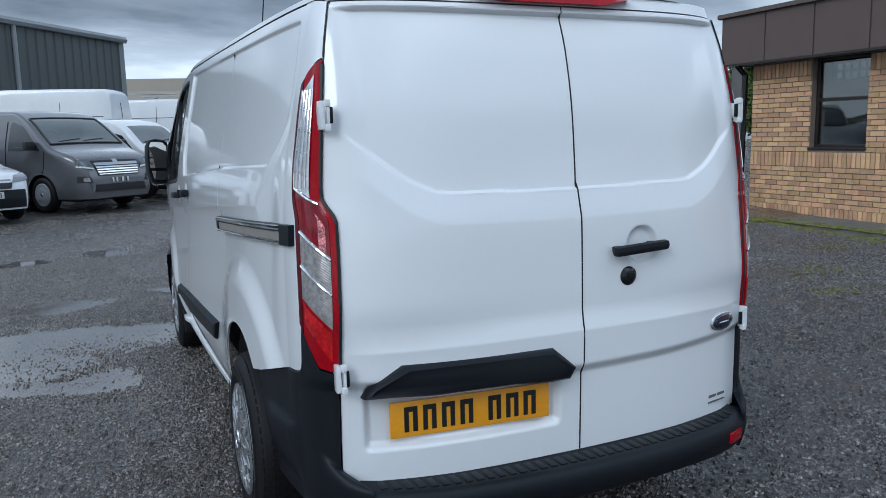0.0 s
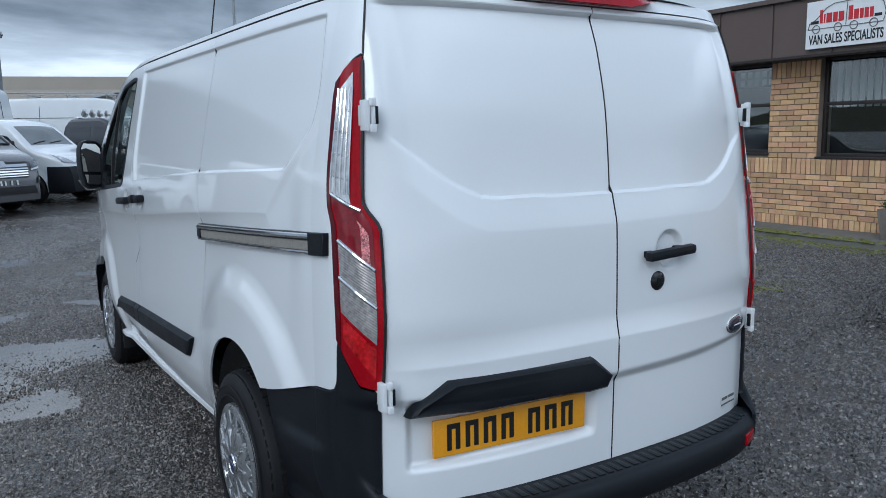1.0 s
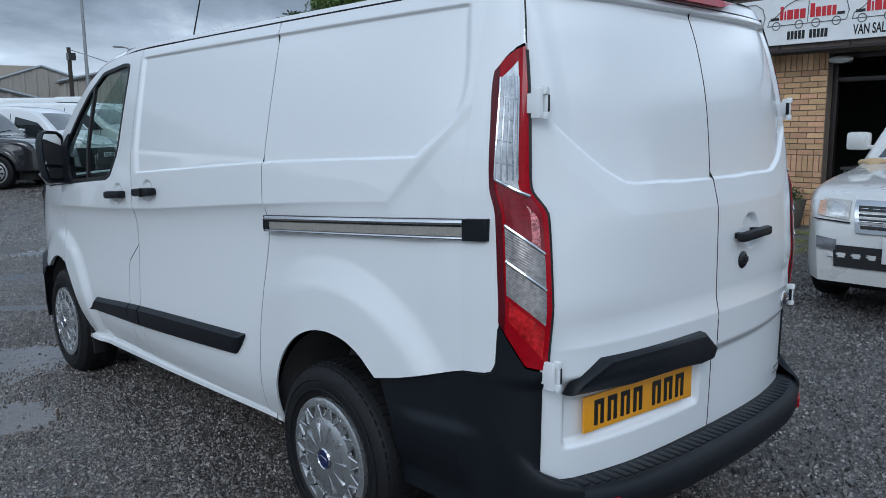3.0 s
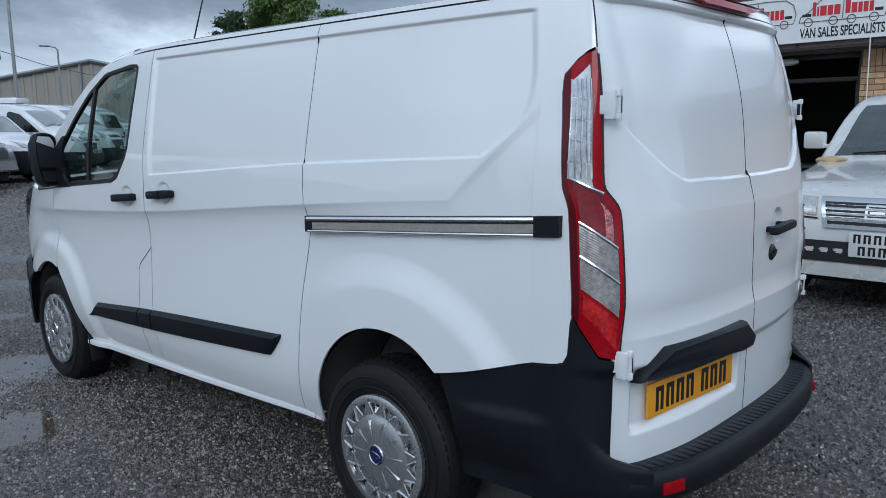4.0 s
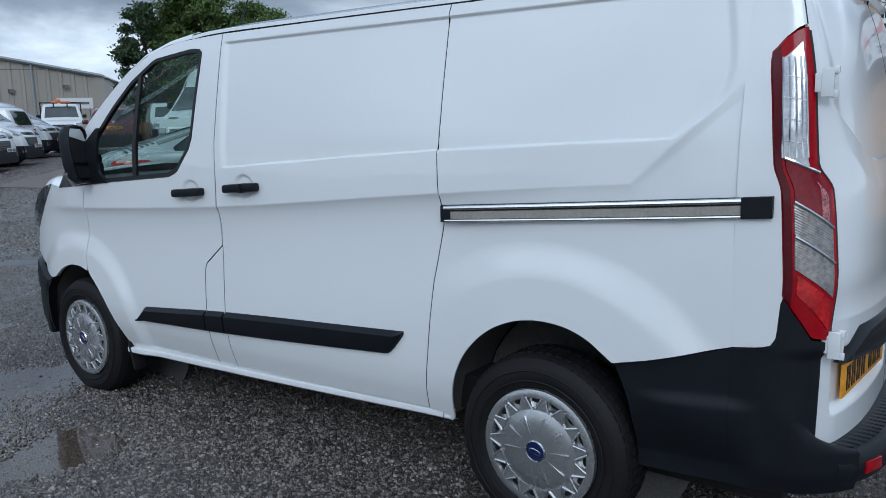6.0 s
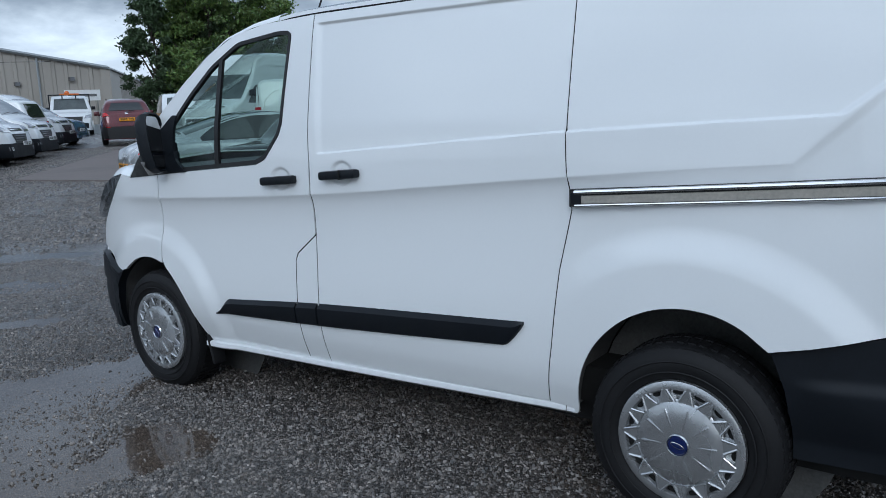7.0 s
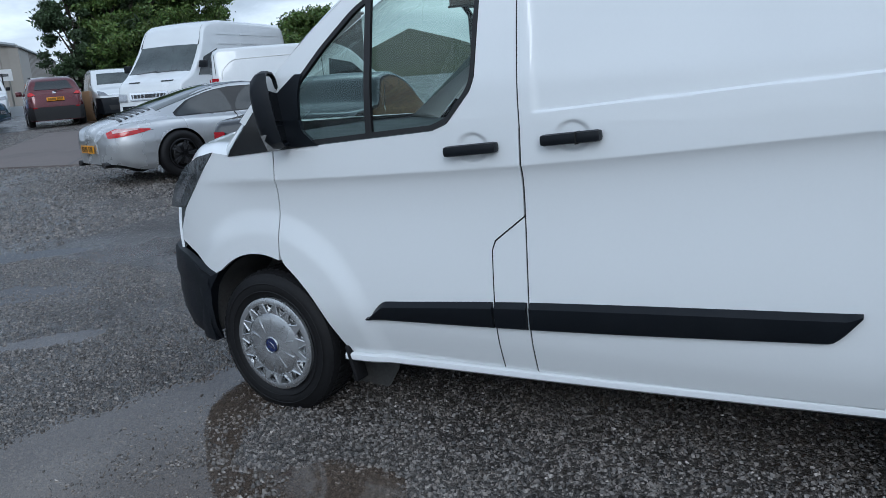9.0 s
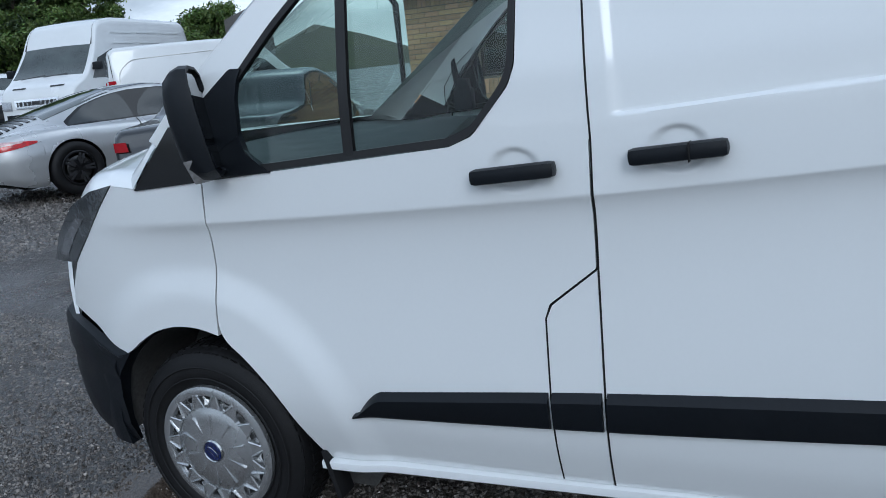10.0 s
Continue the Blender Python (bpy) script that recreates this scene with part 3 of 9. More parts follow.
tagged(part("downpipe", tube([(8.32, 7.80, 0.1), (8.32, 7.80, 2.3), (8.2, 7.85, 2.46)], 0.05), GLOSS_BLACK), "black plastic downpipe at the corner of the office", "downpipe")

# concrete apron with a mossy edge
tagged(part("apron", boxes(((7.45, Y0, -0.1), (BX + 0.005, 8.6, 0.135)), bevel=0.02), CONCRETE), "damp concrete apron along the office wall", "pavement", kind="structure")
mv, mf = [], []
for k in range(5200):
    yy = rs.uniform(Y0 * 0.2, 8.5)
    xx = 7.47 - abs(rs.normal(0, 0.13)) * (1.6 if 2.2 < yy < 4.6 else 0.9) + (rs.uniform(0.05, 0.30) if rs.rand() < 0.35 else 0)
    r0 = rs.uniform(0.012, 0.04)
    zz = float(height(xx, yy)) if xx < 7.44 else 0.135
    i0 = len(mv)
    for q in octa:
        mv.append((xx + q[0] * r0 * rs.uniform(0.6, 1.4), yy + q[1] * r0 * rs.uniform(0.6, 1.4), zz + q[2] * r0 * 0.5))
    mf += [tuple(i0 + j for j in f) for f in tri]
for cx, cy, rad in ((5.3, 3.7, 0.6), (6.4, 4.5, 0.5), (4.7, 2.9, 0.35), (6.7, 2.6, 0.4)):
    for k in range(240):
        xx, yy = cx + rs.normal() * rad * 0.5, cy + rs.normal() * rad * 0.28
        r0, i0 = rs.uniform(0.006, 0.02), len(mv)
        zz = float(height(xx, yy))
        for q in octa:
            mv.append((xx + q[0] * r0 * rs.uniform(0.6, 1.4), yy + q[1] * r0 * rs.uniform(0.6, 1.4), zz + 0.003 + q[2] * r0 * 0.4))
        mf += [tuple(i0 + j for j in f) for f in tri]
tagged(part("moss", raw("moss", mv, mf), MOSS), "yellow-green moss along the edge of the concrete", "moss", kind="stuff")

# windows and the doorway
for k, (a, b, lo, hi) in enumerate(OPEN):
    if k == 2:
        continue
    w = thing("window_%d" % (1 + k - (k > 2)), "brown framed office window with two panes and a dark room behind", "window", "office windows", "structure")
    x0, x1 = BX + 0.10, BX + 0.16
    f = 0.05
    mid = lo + (hi - lo) * 0.535
    part("window_frame", boxes(((x0, a, lo), (x1, a + f, hi)), ((x0, b - f, lo), (x1, b, hi)), ((x0, a + f, lo), (x1, b - f, lo + f)), ((x0, a + f, hi - f), (x1, b - f, hi)), ((x0 - 0.01, a + f, mid - 0.025), (x1, b - f, mid + 0.025)), bevel=0.004), FRAME_BROWN, w)
    for p0, p1 in ((lo + f, mid - 0.025), (mid + 0.025, hi - f)):
        g = part("pane", boxes(((x0 + 0.022, a + f, p0), (x0 + 0.028, b - f, p1))), ROOM_GLASS, w, smooth=False)
        g.visible_shadow = False
    part("window_sill", boxes(((BX - 0.015, a - 0.02, lo - 0.03), (x0, b + 0.02, lo + 0.004)), bevel=0.006), FRAME_BROWN, w)
    bl = bmesh.new()
    for q in np.arange(a + 0.09, b - 0.06, 0.105):
        box(bl, (BX + 0.30, q, mid + (0.1 if k == 0 else -0.05)), (BX + 0.305, q + 0.075, hi - 0.05))
    if k:
        tagged(part("blind", bl, mat("blind_cloth", (0.42, 0.42, 0.40), 0.9), smooth=False), "pale vertical blind hanging behind the office window", "blind", "office blinds")
    else:
        bl.free()
        ban = thing("banner", "blue and white banner seen from behind in the office window", "banner", place=Matrix.Translation((BX + 0.25, 6.0, 2.1)))
        part("cloth", boxes(((0, -0.30, 0.02), (0.004, 0.42, 0.30))), mat("banner_blue", (0.02, 0.04, 0.13), 0.8), ban, smooth=False)
        lt = mat("banner_white", (0.5, 0.52, 0.55), 0.8)
        for r in range(2):
            for c in range(5):
                part("bar", boxes(((-0.006, -0.25 + c * 0.125, 0.17 - r * 0.12), (-0.002, -0.17 + c * 0.125, 0.26 - r * 0.12))), lt, ban, smooth=False)

door = thing("door_1", "open brown framed office doorway leading to a dark room", "door", kind="structure")
a, b, lo, hi = OPEN[2]
part("door_frame", boxes(((BX + 0.16, a, lo), (BX + 0.24, a + 0.07, hi)), ((BX + 0.16, b - 0.07, lo), (BX + 0.24, b, hi)), ((BX + 0.16, a + 0.07, hi - 0.07), (BX + 0.24, b - 0.07, hi)), ((BX + 0.16, a + 0.07, 2.05), (BX + 0.24, b - 0.07, 2.11)), bevel=0.005), FRAME_BROWN, door)
part("door_leaf", boxes(((BX + 0.26, a + 0.075, lo), (BX + 1.1, a + 0.115, 2.04)), bevel=0.004), FRAME_BROWN, door)
part("threshold", boxes(((BX + 0.01, a, ZB), (BX + 0.30, b, lo + 0.02)), bevel=0.004), CONCRETE, door)
lamp = thing("porch_light", "white oval bulkhead light above the office door", "lamp", place=Matrix.Translation((BX + 0.02, 2.95, 2.33)))
lb = bmesh.new()
bmesh.ops.create_uvsphere(lb, u_segments=20, v_segments=10, radius=1, matrix=Matrix.Diagonal((0.05, 0.16, 0.045, 1)))
part("cover", lb, mat("opal_plastic", (0.7, 0.7, 0.68), 0.4), lamp)
part("backplate", boxes(((0.0, -0.15, -0.05), (0.02, 0.15, 0.05))), FRAME_BROWN, lamp)
desk = thing("desk", "grey desk just inside the office door", "desk", place=Matrix.Translation((BX + 1.6, 2.6, ZB)))
DESK = mat("desk_grey", (0.16, 0.16, 0.16), 0.6)
part("desktop", boxes(((-0.4, -0.7, 0.70), (0.4, 0.7, 0.74)), bevel=0.006), DESK, desk)
for sy2 in (-0.66, 0.62):
    part("side_panel", boxes(((-0.38, sy2, 0), (0.38, sy2 + 0.04, 0.70))), DESK, desk)

# sign boards
SIGN_WHITE = mat("sign_white", (0.80, 0.81, 0.81), 0.4, var=0.04, dirt=(0.4, 0.4, 0.38), dirt_amt=0.2)
SIGN_RED = mat("sign_red", (0.55, 0.02, 0.03), 0.4, var=0.05)
SIGN_BLACK = mat("sign_black", (0.012, 0.012, 0.012), 0.5, var=0.05)
SIGN_GREY = mat("sign_grey", (0.12, 0.12, 0.12), 0.5, var=0.05)


def lettering(text, size, m, material, parent, name="lettering", width=None):
    cu = bpy.data.curves.new(name, "FONT")
    cu.body, cu.size, cu.extrude, cu.align_x, cu.offset = text, size, 0.002, "LEFT", 0.003
    tmp = bpy.data.objects.new(name, cu)
    scene.collection.objects.link(tmp)
    dg = bpy.context.evaluated_depsgraph_get()
    me = bpy.data.meshes.new_from_object(tmp.evaluated_get(dg))
    bpy.data.objects.remove(tmp)
    bpy.data.curves.remove(cu)
    if width:
        xs = [v.co.x for v in me.vertices]
        k = width / (max(xs) - min(xs))
        for v in me.vertices:
            v.co.x *= k
    me.transform(m)
    me.materials.clear()
    me.materials.append(material)
    return part(name, me, None, parent)


sign = thing("sign_board", "white dealer's sign board with red lettering bars and van outlines", "sign", place=Matrix.Translation((7.985, 4.80, 2.53)))
part("board", boxes(((-0.045, -6.4, 0), (0, 0, 0.60)), bevel=0.004), SIGN_WHITE, sign, smooth=False)
face = Matrix(((0, 0, 1, 0), (-1, 0, 0, 0), (0, 1, 0, 0), (0, 0, 0, 1)))  # text runs along -y, faces -x
for k in range(6):
    o = -0.03 - k * 1.055
    hull = [(0.0, 0.24), (0.02, 0.32), (0.11, 0.37), (0.24, 0.50), (0.34, 0.545), (0.60, 0.555), (0.86, 0.545), (0.95, 0.48), (0.985, 0.36), (0.96, 0.255)]
    wheels = [0.115, 0.41, 0.62, 0.87]
    line = [(-0.05, o - u * 1.03, v) for u, v in hull]
    part("van_outline", tube(line, 0.0055, 5), SIGN_GREY, sign)
    part("van_outline", tube([(-0.05, o - u, 0.248) for u in (0.0, 0.985)], 0.005, 5), SIGN_GREY, sign)
    part("van_outline", tube([(-0.05, o - 0.515, 0.26), (-0.05, o - 0.525, 0.54)], 0.005, 5), SIGN_GREY, sign)
    for w in wheels:
        part("wheel_outline", tube([(-0.05, o - w - 0.05 * math.cos(q), 0.245 + 0.05 * math.sin(q)) for q in np.linspace(0, 2 * math.pi, 17)], 0.0055, 5), SIGN_GREY, sign)
    # red bars in place of the firm's name, small dark bars for its address
    for u0, u1, h in ((0.16, 0.20, 0.17), (0.215, 0.235, 0.11), (0.25, 0.325, 0.12), (0.34, 0.40, 0.12), (0.415, 0.485, 0.12), (0.545, 0.60, 0.17), (0.615, 0.675, 0.12), (0.69, 0.735, 0.12), (0.75, 0.80, 0.12), (0.815, 0.86, 0.12)):
        part("red_bar", boxes(((-0.050, o - u1, 0.315), (-0.046, o - u0, 0.315 + h))), SIGN_RED, sign, smooth=False)
    for u0, u1 in ((0.035, 0.145), (0.875, 0.965)):
        part("small_bar", boxes(((-0.050, o - u1, 0.315), (-0.046, o - u0, 0.35))), SIGN_BLACK, sign, smooth=False)
    if k % 2 == 0:
        lettering("VAN SALES SPECIALISTS", 0.17, Matrix.Translation((-0.0475, o - 0.02, 0.055)) @ face @ Matrix.Rotation(math.pi, 4, "Y") @ Matrix.Diagonal((-1, 1, 1, 1)), SIGN_BLACK, sign, width=0.98)
    else:
        for q in range(11):
            if q != 5:
                part("number_bar", boxes(((-0.050, o - 0.30 - q * 0.047, 0.06), (-0.046, o - 0.265 - q * 0.047, 0.165))), SIGN_BLACK, sign, smooth=False)

# planter by the door
pl = thing("planter", "weathered square concrete planter with a small clipped shrub", "planter", place=Matrix.Translation((7.95, 3.38, 0.135)))
pb = bmesh.new()
vs = box(pb, (-0.19, -0.19, 0), (0.19, 0.19, 0.38), 0.012)
for v in pb.verts:
    k = 0.78 + 0.22 * v.co.z / 0.38
    v.co.x *= k
    v.co.y *= k * 1.25
part("pot", pb, mat("weathered_concrete", (0.20, 0.175, 0.15), 0.9, var=0.25, bump=0.5, bscale=80, dirt=(0.07, 0.06, 0.045), dirt_amt=0.6, dscale=5), pl)
LEAF = by_random(mat("leaf", (0.035, 0.075, 0.018), 0.6, var=0.3, scale=12), 0.5, island=True, hue=0.03)


def leaves(centres, radii, count, size, seed):
    """A crown of small folded leaves spread through uneven clumps."""
    r = np.random.RandomState(seed)
    w = np.array([q[0] * q[1] * q[2] for q in radii]) ** 0.8
    pick = r.choice(len(centres), count, p=w / w.sum())
    d = r.normal(size=(count, 3))
    d /= np.linalg.norm(d, axis=1)[:, None]
    p = np.array(centres)[pick] + r.normal(size=(count, 3)) * 0.55 * np.array(radii)[pick]
    a = r.normal(size=(count, 3))
    a /= np.linalg.norm(a, axis=1)[:, None]
    b = np.cross(a, r.normal(size=(count, 3)))
    b /= np.linalg.norm(b, axis=1)[:, None]
    nrm = np.cross(a, b)
    s = size * r.uniform(0.6, 1.4, (count, 1))
    v = np.stack([p - a * s, p + b * s * 0.45 + nrm * s * 0.2, p + a * s, p - b * s * 0.45 + nrm * s * 0.2], 1).reshape(-1, 3)
    f = (np.array([(0, 1, 2), (0, 2, 3)])[None] + 4 * np.arange(count)[:, None, None]).reshape(-1, 3)
    return bulk("crown", v, f)


part("shrub", leaves([(0, 0, 0.43), (0.04, 0.1, 0.42), (-0.03, -0.1, 0.42)], [(0.13, 0.15, 0.10)] * 3, 1500, 0.018, 3), LEAF, pl, "small green shrub")


# ---- the white van ----
plan = spline([(0.0, 0.785), (0.3, 0.838), (0.6, 0.871), (1.0, 0.893), (1.65, 0.913), (2.3, 0.929), (2.7, 0.935), (3.4, 0.937), (3.85, 0.931), (4.2, 0.905), (4.45, 0.865), (4.62, 0.82), (4.75, 0.75), (4.9, 0.58)])
tumble = spline([(0.25, 0.095), (0.32, 0.062), (0.38, 0.039), (0.46, 0.015), (0.54, 0.003), (0.62, 0.0), (0.95, 0.0), (1.2, 0.004), (1.37, 0.014), (1.5, 0.036), (1.7, 0.077), (1.86, 0.114), (1.93, 0.14)])
shoulder = spline([(0.5, 1.275), (0.75, 1.265), (1.465, 1.214), (2.697, 1.112), (3.785, 1.055), (4.3, 1.035)])
pan_low = spline([(0.58, 1.405), (1.464, 1.367), (2.644, 1.289), (2.8, 1.28)])
pan_rear = spline([(1.395, 0.615), (1.546, 0.452), (1.62, 0.44), (1.85, 0.47)])
RHUB, FHUB = (1.04, 0.335), (3.975, 0.303)
CUPS = [(2.893, 1.170), (2.517, 1.203)]


def side_x(y, z):
    """Half width of the body's flank, with shoulder, pressed panels, arch flares and handle cups."""
    w = plan(y) - tumble(z)
    s = shoulder(y)
    live = ease((y - 0.46) / 0.14) * ease((4.45 - y) / 0.5)
    # the crease turns up behind the pressed panel
    d = max(s - z, (0.765 - y) * 0.686 - (z - 1.265) * 0.728 - 0.02)
    if d > 0:
        w -= live * 0.025 * (0.42 + 0.58 * ease((y - 0.9) / 0.6)) * (1 - math.exp(-d / 0.042)) * (1 - 0.75 * ease((d - 0.12) / 0.45)) * ease((1.62 - z) / 0.16)
    if 0.40 < y < 2.72:
        w -= 0.011 * ease((z - pan_low(y)) / 0.008) * ease((1.852 - z) / 0.014) * ease((2.655 + 0.09 * (z - 1.29) - y) / 0.03) * ease((y - pan_rear(z)) / 0.035)
        # lower ramp behind the shoulder
        w -= 0.006 * ease((1.30 + 0.9 * (0.72 - y) - z) / 0.05) * ease((0.80 - y) / 0.25) * ease((z - 1.0) / 0.25)
    for (cy, cz), r0, r1, amp in ((RHUB, 0.735, 0.60, 0.027), (FHUB, 0.63, 0.50, 0.020)):
        r = math.hypot(y - cy, z - cz)
        if r < r0:
            w += amp * ease((r0 - r) / (r0 - r1)) * (ease((1.60 - y) / 0.42) if cy < 2 else 1.0)
    for cy, cz in CUPS:
        r = math.hypot((y - cy + 0.008) / 1.15, z - cz - 0.006)
        if r < 0.056:
            w -= 0.009 * ease((0.056 - r) / 0.014)
    # bead over the side moulding
    return w


def knots(z, rows):
    for (a0, b0), (a1, b1) in zip(rows, rows[1:]):
        if z <= a1:
            return b0 + (b1 - b0) * (z - a0) / (a1 - a0)
    return z


SEAM_R = [(1.558, 0.362), (1.548, 0.45), (1.525, 0.6), (1.496, 0.88), (1.450, 1.10), (1.462, 1.25), (1.468, 1.367), (1.471, 1.84), (1.466, 1.893)]
SEAM_F = [(2.697, 0.330), (2.697, 0.60), (2.701, 0.93), (2.699, 1.24), (2.702, 1.30), (2.723, 1.889)]


def seam_y(seam, z):
    return float(np.interp(z, [q[1] for q in seam], [q[0] for q in seam]))


def pressed(side):
    """The flank, with the sheet's rows led along the shoulder and the pressed panel's lower edge, its ends kept on the door's joints."""
    def f(y, z):
        ds, dp = shoulder(y) - 1.165, pan_low(y) - 1.33
        z1 = knots(z, [(0.2, 0.2), (0.45, 0.45), (1.02, 1.02 + ds), (1.20, 1.20 + ds), (1.31, 1.31 + dp), (1.36, 1.36 + dp), (1.80, 1.80), (2.0, 2.0)])
        r0, f0, r1, f1 = seam_y(SEAM_R, z), seam_y(SEAM_F, z), seam_y(SEAM_R, z1), seam_y(SEAM_F, z1)
        y = r1 + (y - r0) * (f1 - r1) / (f0 - r0)
        return (side * side_x(y, z1), y, z1)
    return f


def flank(side, off=0.0):
    return lambda y, z: (side * (side_x(y, z) + off), y, z)


van = thing("panel_van", "white panel van with black bumpers and twin rear doors, rain-wet", "van")

G = 0.0023


def shift(pts, d):
    return [(a + d, b) for a, b in pts]


def van_flank(s):
    mir = flank(s)
    inw = (-s, 0, 0)
    # sliding door
    d = part("sliding_door", coons([(1.558 + G, 0.362), (2.697 - G, 0.330)], [(1.466 + G, 1.893), (2.723 - G, 1.889)], shift(SEAM_R, G), shift(SEAM_F, -G), 130, 400, pressed(s), 0.008, inw), WHITE, van)
    # quarter panel over the rear wheel
    arch = [(1.437, 0.318), (1.432, 0.42), (1.405, 0.53), (1.36, 0.62), (1.30, 0.69), (1.23, 0.745), (1.14, 0.785), (1.04, 0.80), (0.94, 0.789), (0.86, 0.757), (0.775, 0.69)]
    low = rounded([(1.558 - G, 0.350), *arch], 0.05, 4) + [(0.66, 0.716), (0.45, 0.777), (0.42, 0.785)]
    part("quarter_panel", coons(low, [(1.466 - G, 1.893), (0.42, 1.897)], [(1.558 - G, 0.350), *shift(SEAM_R, -G)], [(0.42, 0.785), (0.42, 1.897)], 230, 400, mir, 0.008, inw), WHITE, van)
    # front door below the glass, with its rear edge stepped round the filler flap
    rear = [(2.836, 0.326), (2.838, 0.506), (2.840, 0.80), (2.826, 0.838), (2.707, 0.93), (2.704, 1.24)]
    lead = [(3.565, 0.306), (3.61, 0.39), (3.684, 0.535), (3.77, 0.63), (3.866, 0.703), (3.852, 0.95), (3.833, 1.180)]
    lead = rounded(lead, 0.14, 6)
    fd = part("front_door", coons([(2.836, 0.326), (3.565, 0.306)], [(2.704, 1.24), (3.05, 1.238), (3.62, 1.194), (3.833, 1.180)], rear, lead, 110, 200, mir, 0.008, inw), WHITE, van)
    part("filler_flap", coons([(2.7005, 0.330), (2.831, 0.327)], [(2.7045, 0.924), (2.7055, 0.924)], [(2.7005, 0.330), (2.7005, 0.60), (2.7045, 0.924)], [(2.831, 0.327), (2.833, 0.506), (2.835, 0.80), (2.821, 0.834), (2.7055, 0.924)], 12, 50, mir, 0.008, inw), WHITE, van)
    # window frame of the door: pillar behind, header and raked front
    part("door_pillar", coons([(2.705, 1.2385), (3.05, 1.2375)], [(2.725, 1.886), (2.87, 1.884)], shift(SEAM_F[3:], 0.003), [(3.05, 1.2375), (2.985, 1.262), (2.888, 1.372), (2.870, 1.42), (2.853, 1.80), (2.87, 1.884)], 24, 56, mir, 0.012, inw), WHITE, fd)
    inner = rounded([(2.857, 1.80), (2.862, 1.825), (2.935, 1.835), (3.22, 1.805), (3.404, 1.705), (3.555, 1.578), (3.69, 1.445), (3.80, 1.315), (3.87, 1.22)], 0.04)
    outer = [(2.87, 1.884), (3.05, 1.876), (3.25, 1.842), (3.43, 1.762), (3.60, 1.648), (3.76, 1.522), (3.90, 1.405), (4.02, 1.30)]
    part("door_header", coons(inner, outer, [inner[0], outer[0]], [inner[-1], outer[-1]], 60, 5, mir, 0.012, inw), WHITE, fd)
    # raked pillar between door frame and windscreen
    bm = bmesh.new()
    edge = [(0.755, 2.95, 1.920), (0.755, 3.15, 1.890), (0.763, 3.35, 1.835), (0.776, 3.55, 1.715), (0.788, 3.75, 1.565), (0.795, 3.95, 1.410), (0.79, 4.10, 1.295), (0.785, 4.22, 1.200), (0.78, 4.26, 1.185)]
    outs = [(2.95, 1.884), (3.12, 1.868), (3.30, 1.825), (3.47, 1.738), (3.64, 1.618), (3.80, 1.478), (3.935, 1.345), (4.03, 1.25), (4.125, 1.155)]
    P1, P2 = polyline([(side_x(a, b) + 0.001, a, b) for a, b in outs]), polyline(edge)
    rows = []
    for k in range(41):
        a, b = P1(k / 40), P2(k / 40)
        m_ = (a + b) / 2 + Vector((0.022, 0, 0.018))
        rows.append([bm.verts.new((s * q.x, q.y, q.z)) for q in (a * (1 - t) ** 2 + m_ * 2 * t * (1 - t) + b * t * t for t in (0, 0.25, 0.5, 0.75, 1))])
    for a, b in zip(rows, rows[1:]):
        for k in range(4):
            bm.faces.new((a[k], a[k + 1], b[k + 1], b[k]))
    part("windscreen_pillar", bm, WHITE, van)
    # front wing
    wing_low = [(3.871, 0.703), (3.95, 0.722), (4.05, 0.722), (4.15, 0.695), (4.24, 0.640), (4.29, 0.602), (4.58, 0.745)]
    wing_low = rounded(wing_low, 0.05, 4)
    wing_top = [(3.838, 1.182), (3.98, 1.168), (4.12, 1.156), (4.226, 1.168)]
    part("front_wing", coons(wing_low, wing_top, rounded([(3.871, 0.703), (3.857, 0.95), (3.838, 1.182)], 0.14, 6), [(4.58, 0.745), (4.555, 0.82), (4.50, 0.905), (4.40, 1.00), (4.30, 1.10), (4.226, 1.168)], 60, 40, mir, 0.02, inw), WHITE, van)
    # rounded shoulder between wing, headlight and bonnet
    A, B = polyline([(side_x(a, b) - 0.001, a, b) for a, b in ((4.10, 1.156), (4.226, 1.168), (4.344, 1.146), (4.45, 1.05), (4.56, 0.90))]), polyline([(0.785 - 0.085 * t, 4.22 + 0.36 * t + 0.06 * math.sin(math.pi * t), 1.205 - 0.16 * t + 0.06 * math.sin(math.pi * t)) for t in np.linspace(0, 1, 13)])
    bm = bmesh.new()
    rows = []
    for k in range(25):
        a, b = A(k / 24), B(k / 24)
        c = (a + b) / 2 + Vector((0.02, 0.0, 0.025))
        rows.append([bm.verts.new((s * q.x, q.y, q.z)) for q in (a * (1 - t) ** 2 + c * 2 * t * (1 - t) + b * t * t for t in (0, 0.2, 0.4, 0.6, 0.8, 1))])
    for a, b in zip(rows, rows[1:]):
        for k in range(5):
            bm.faces.new((a[k], a[k + 1], b[k + 1], b[k]))
    part("bonnet_side", bm, WHITE, van)
    # headlight
    hl = part("headlight", coons([(4.505, 0.905), (4.66, 0.90)], [(4.228, 1.17), (4.34, 1.150)], [(4.505, 0.905), (4.40, 1.003), (4.30, 1.103), (4.228, 1.17)], [(4.66, 0.90), (4.58, 1.0), (4.46, 1.10), (4.34, 1.150)], 10, 16, flank(s, 0.004), 0.03, inw), VAN_LENS, van, "clear plastic headlight unit")
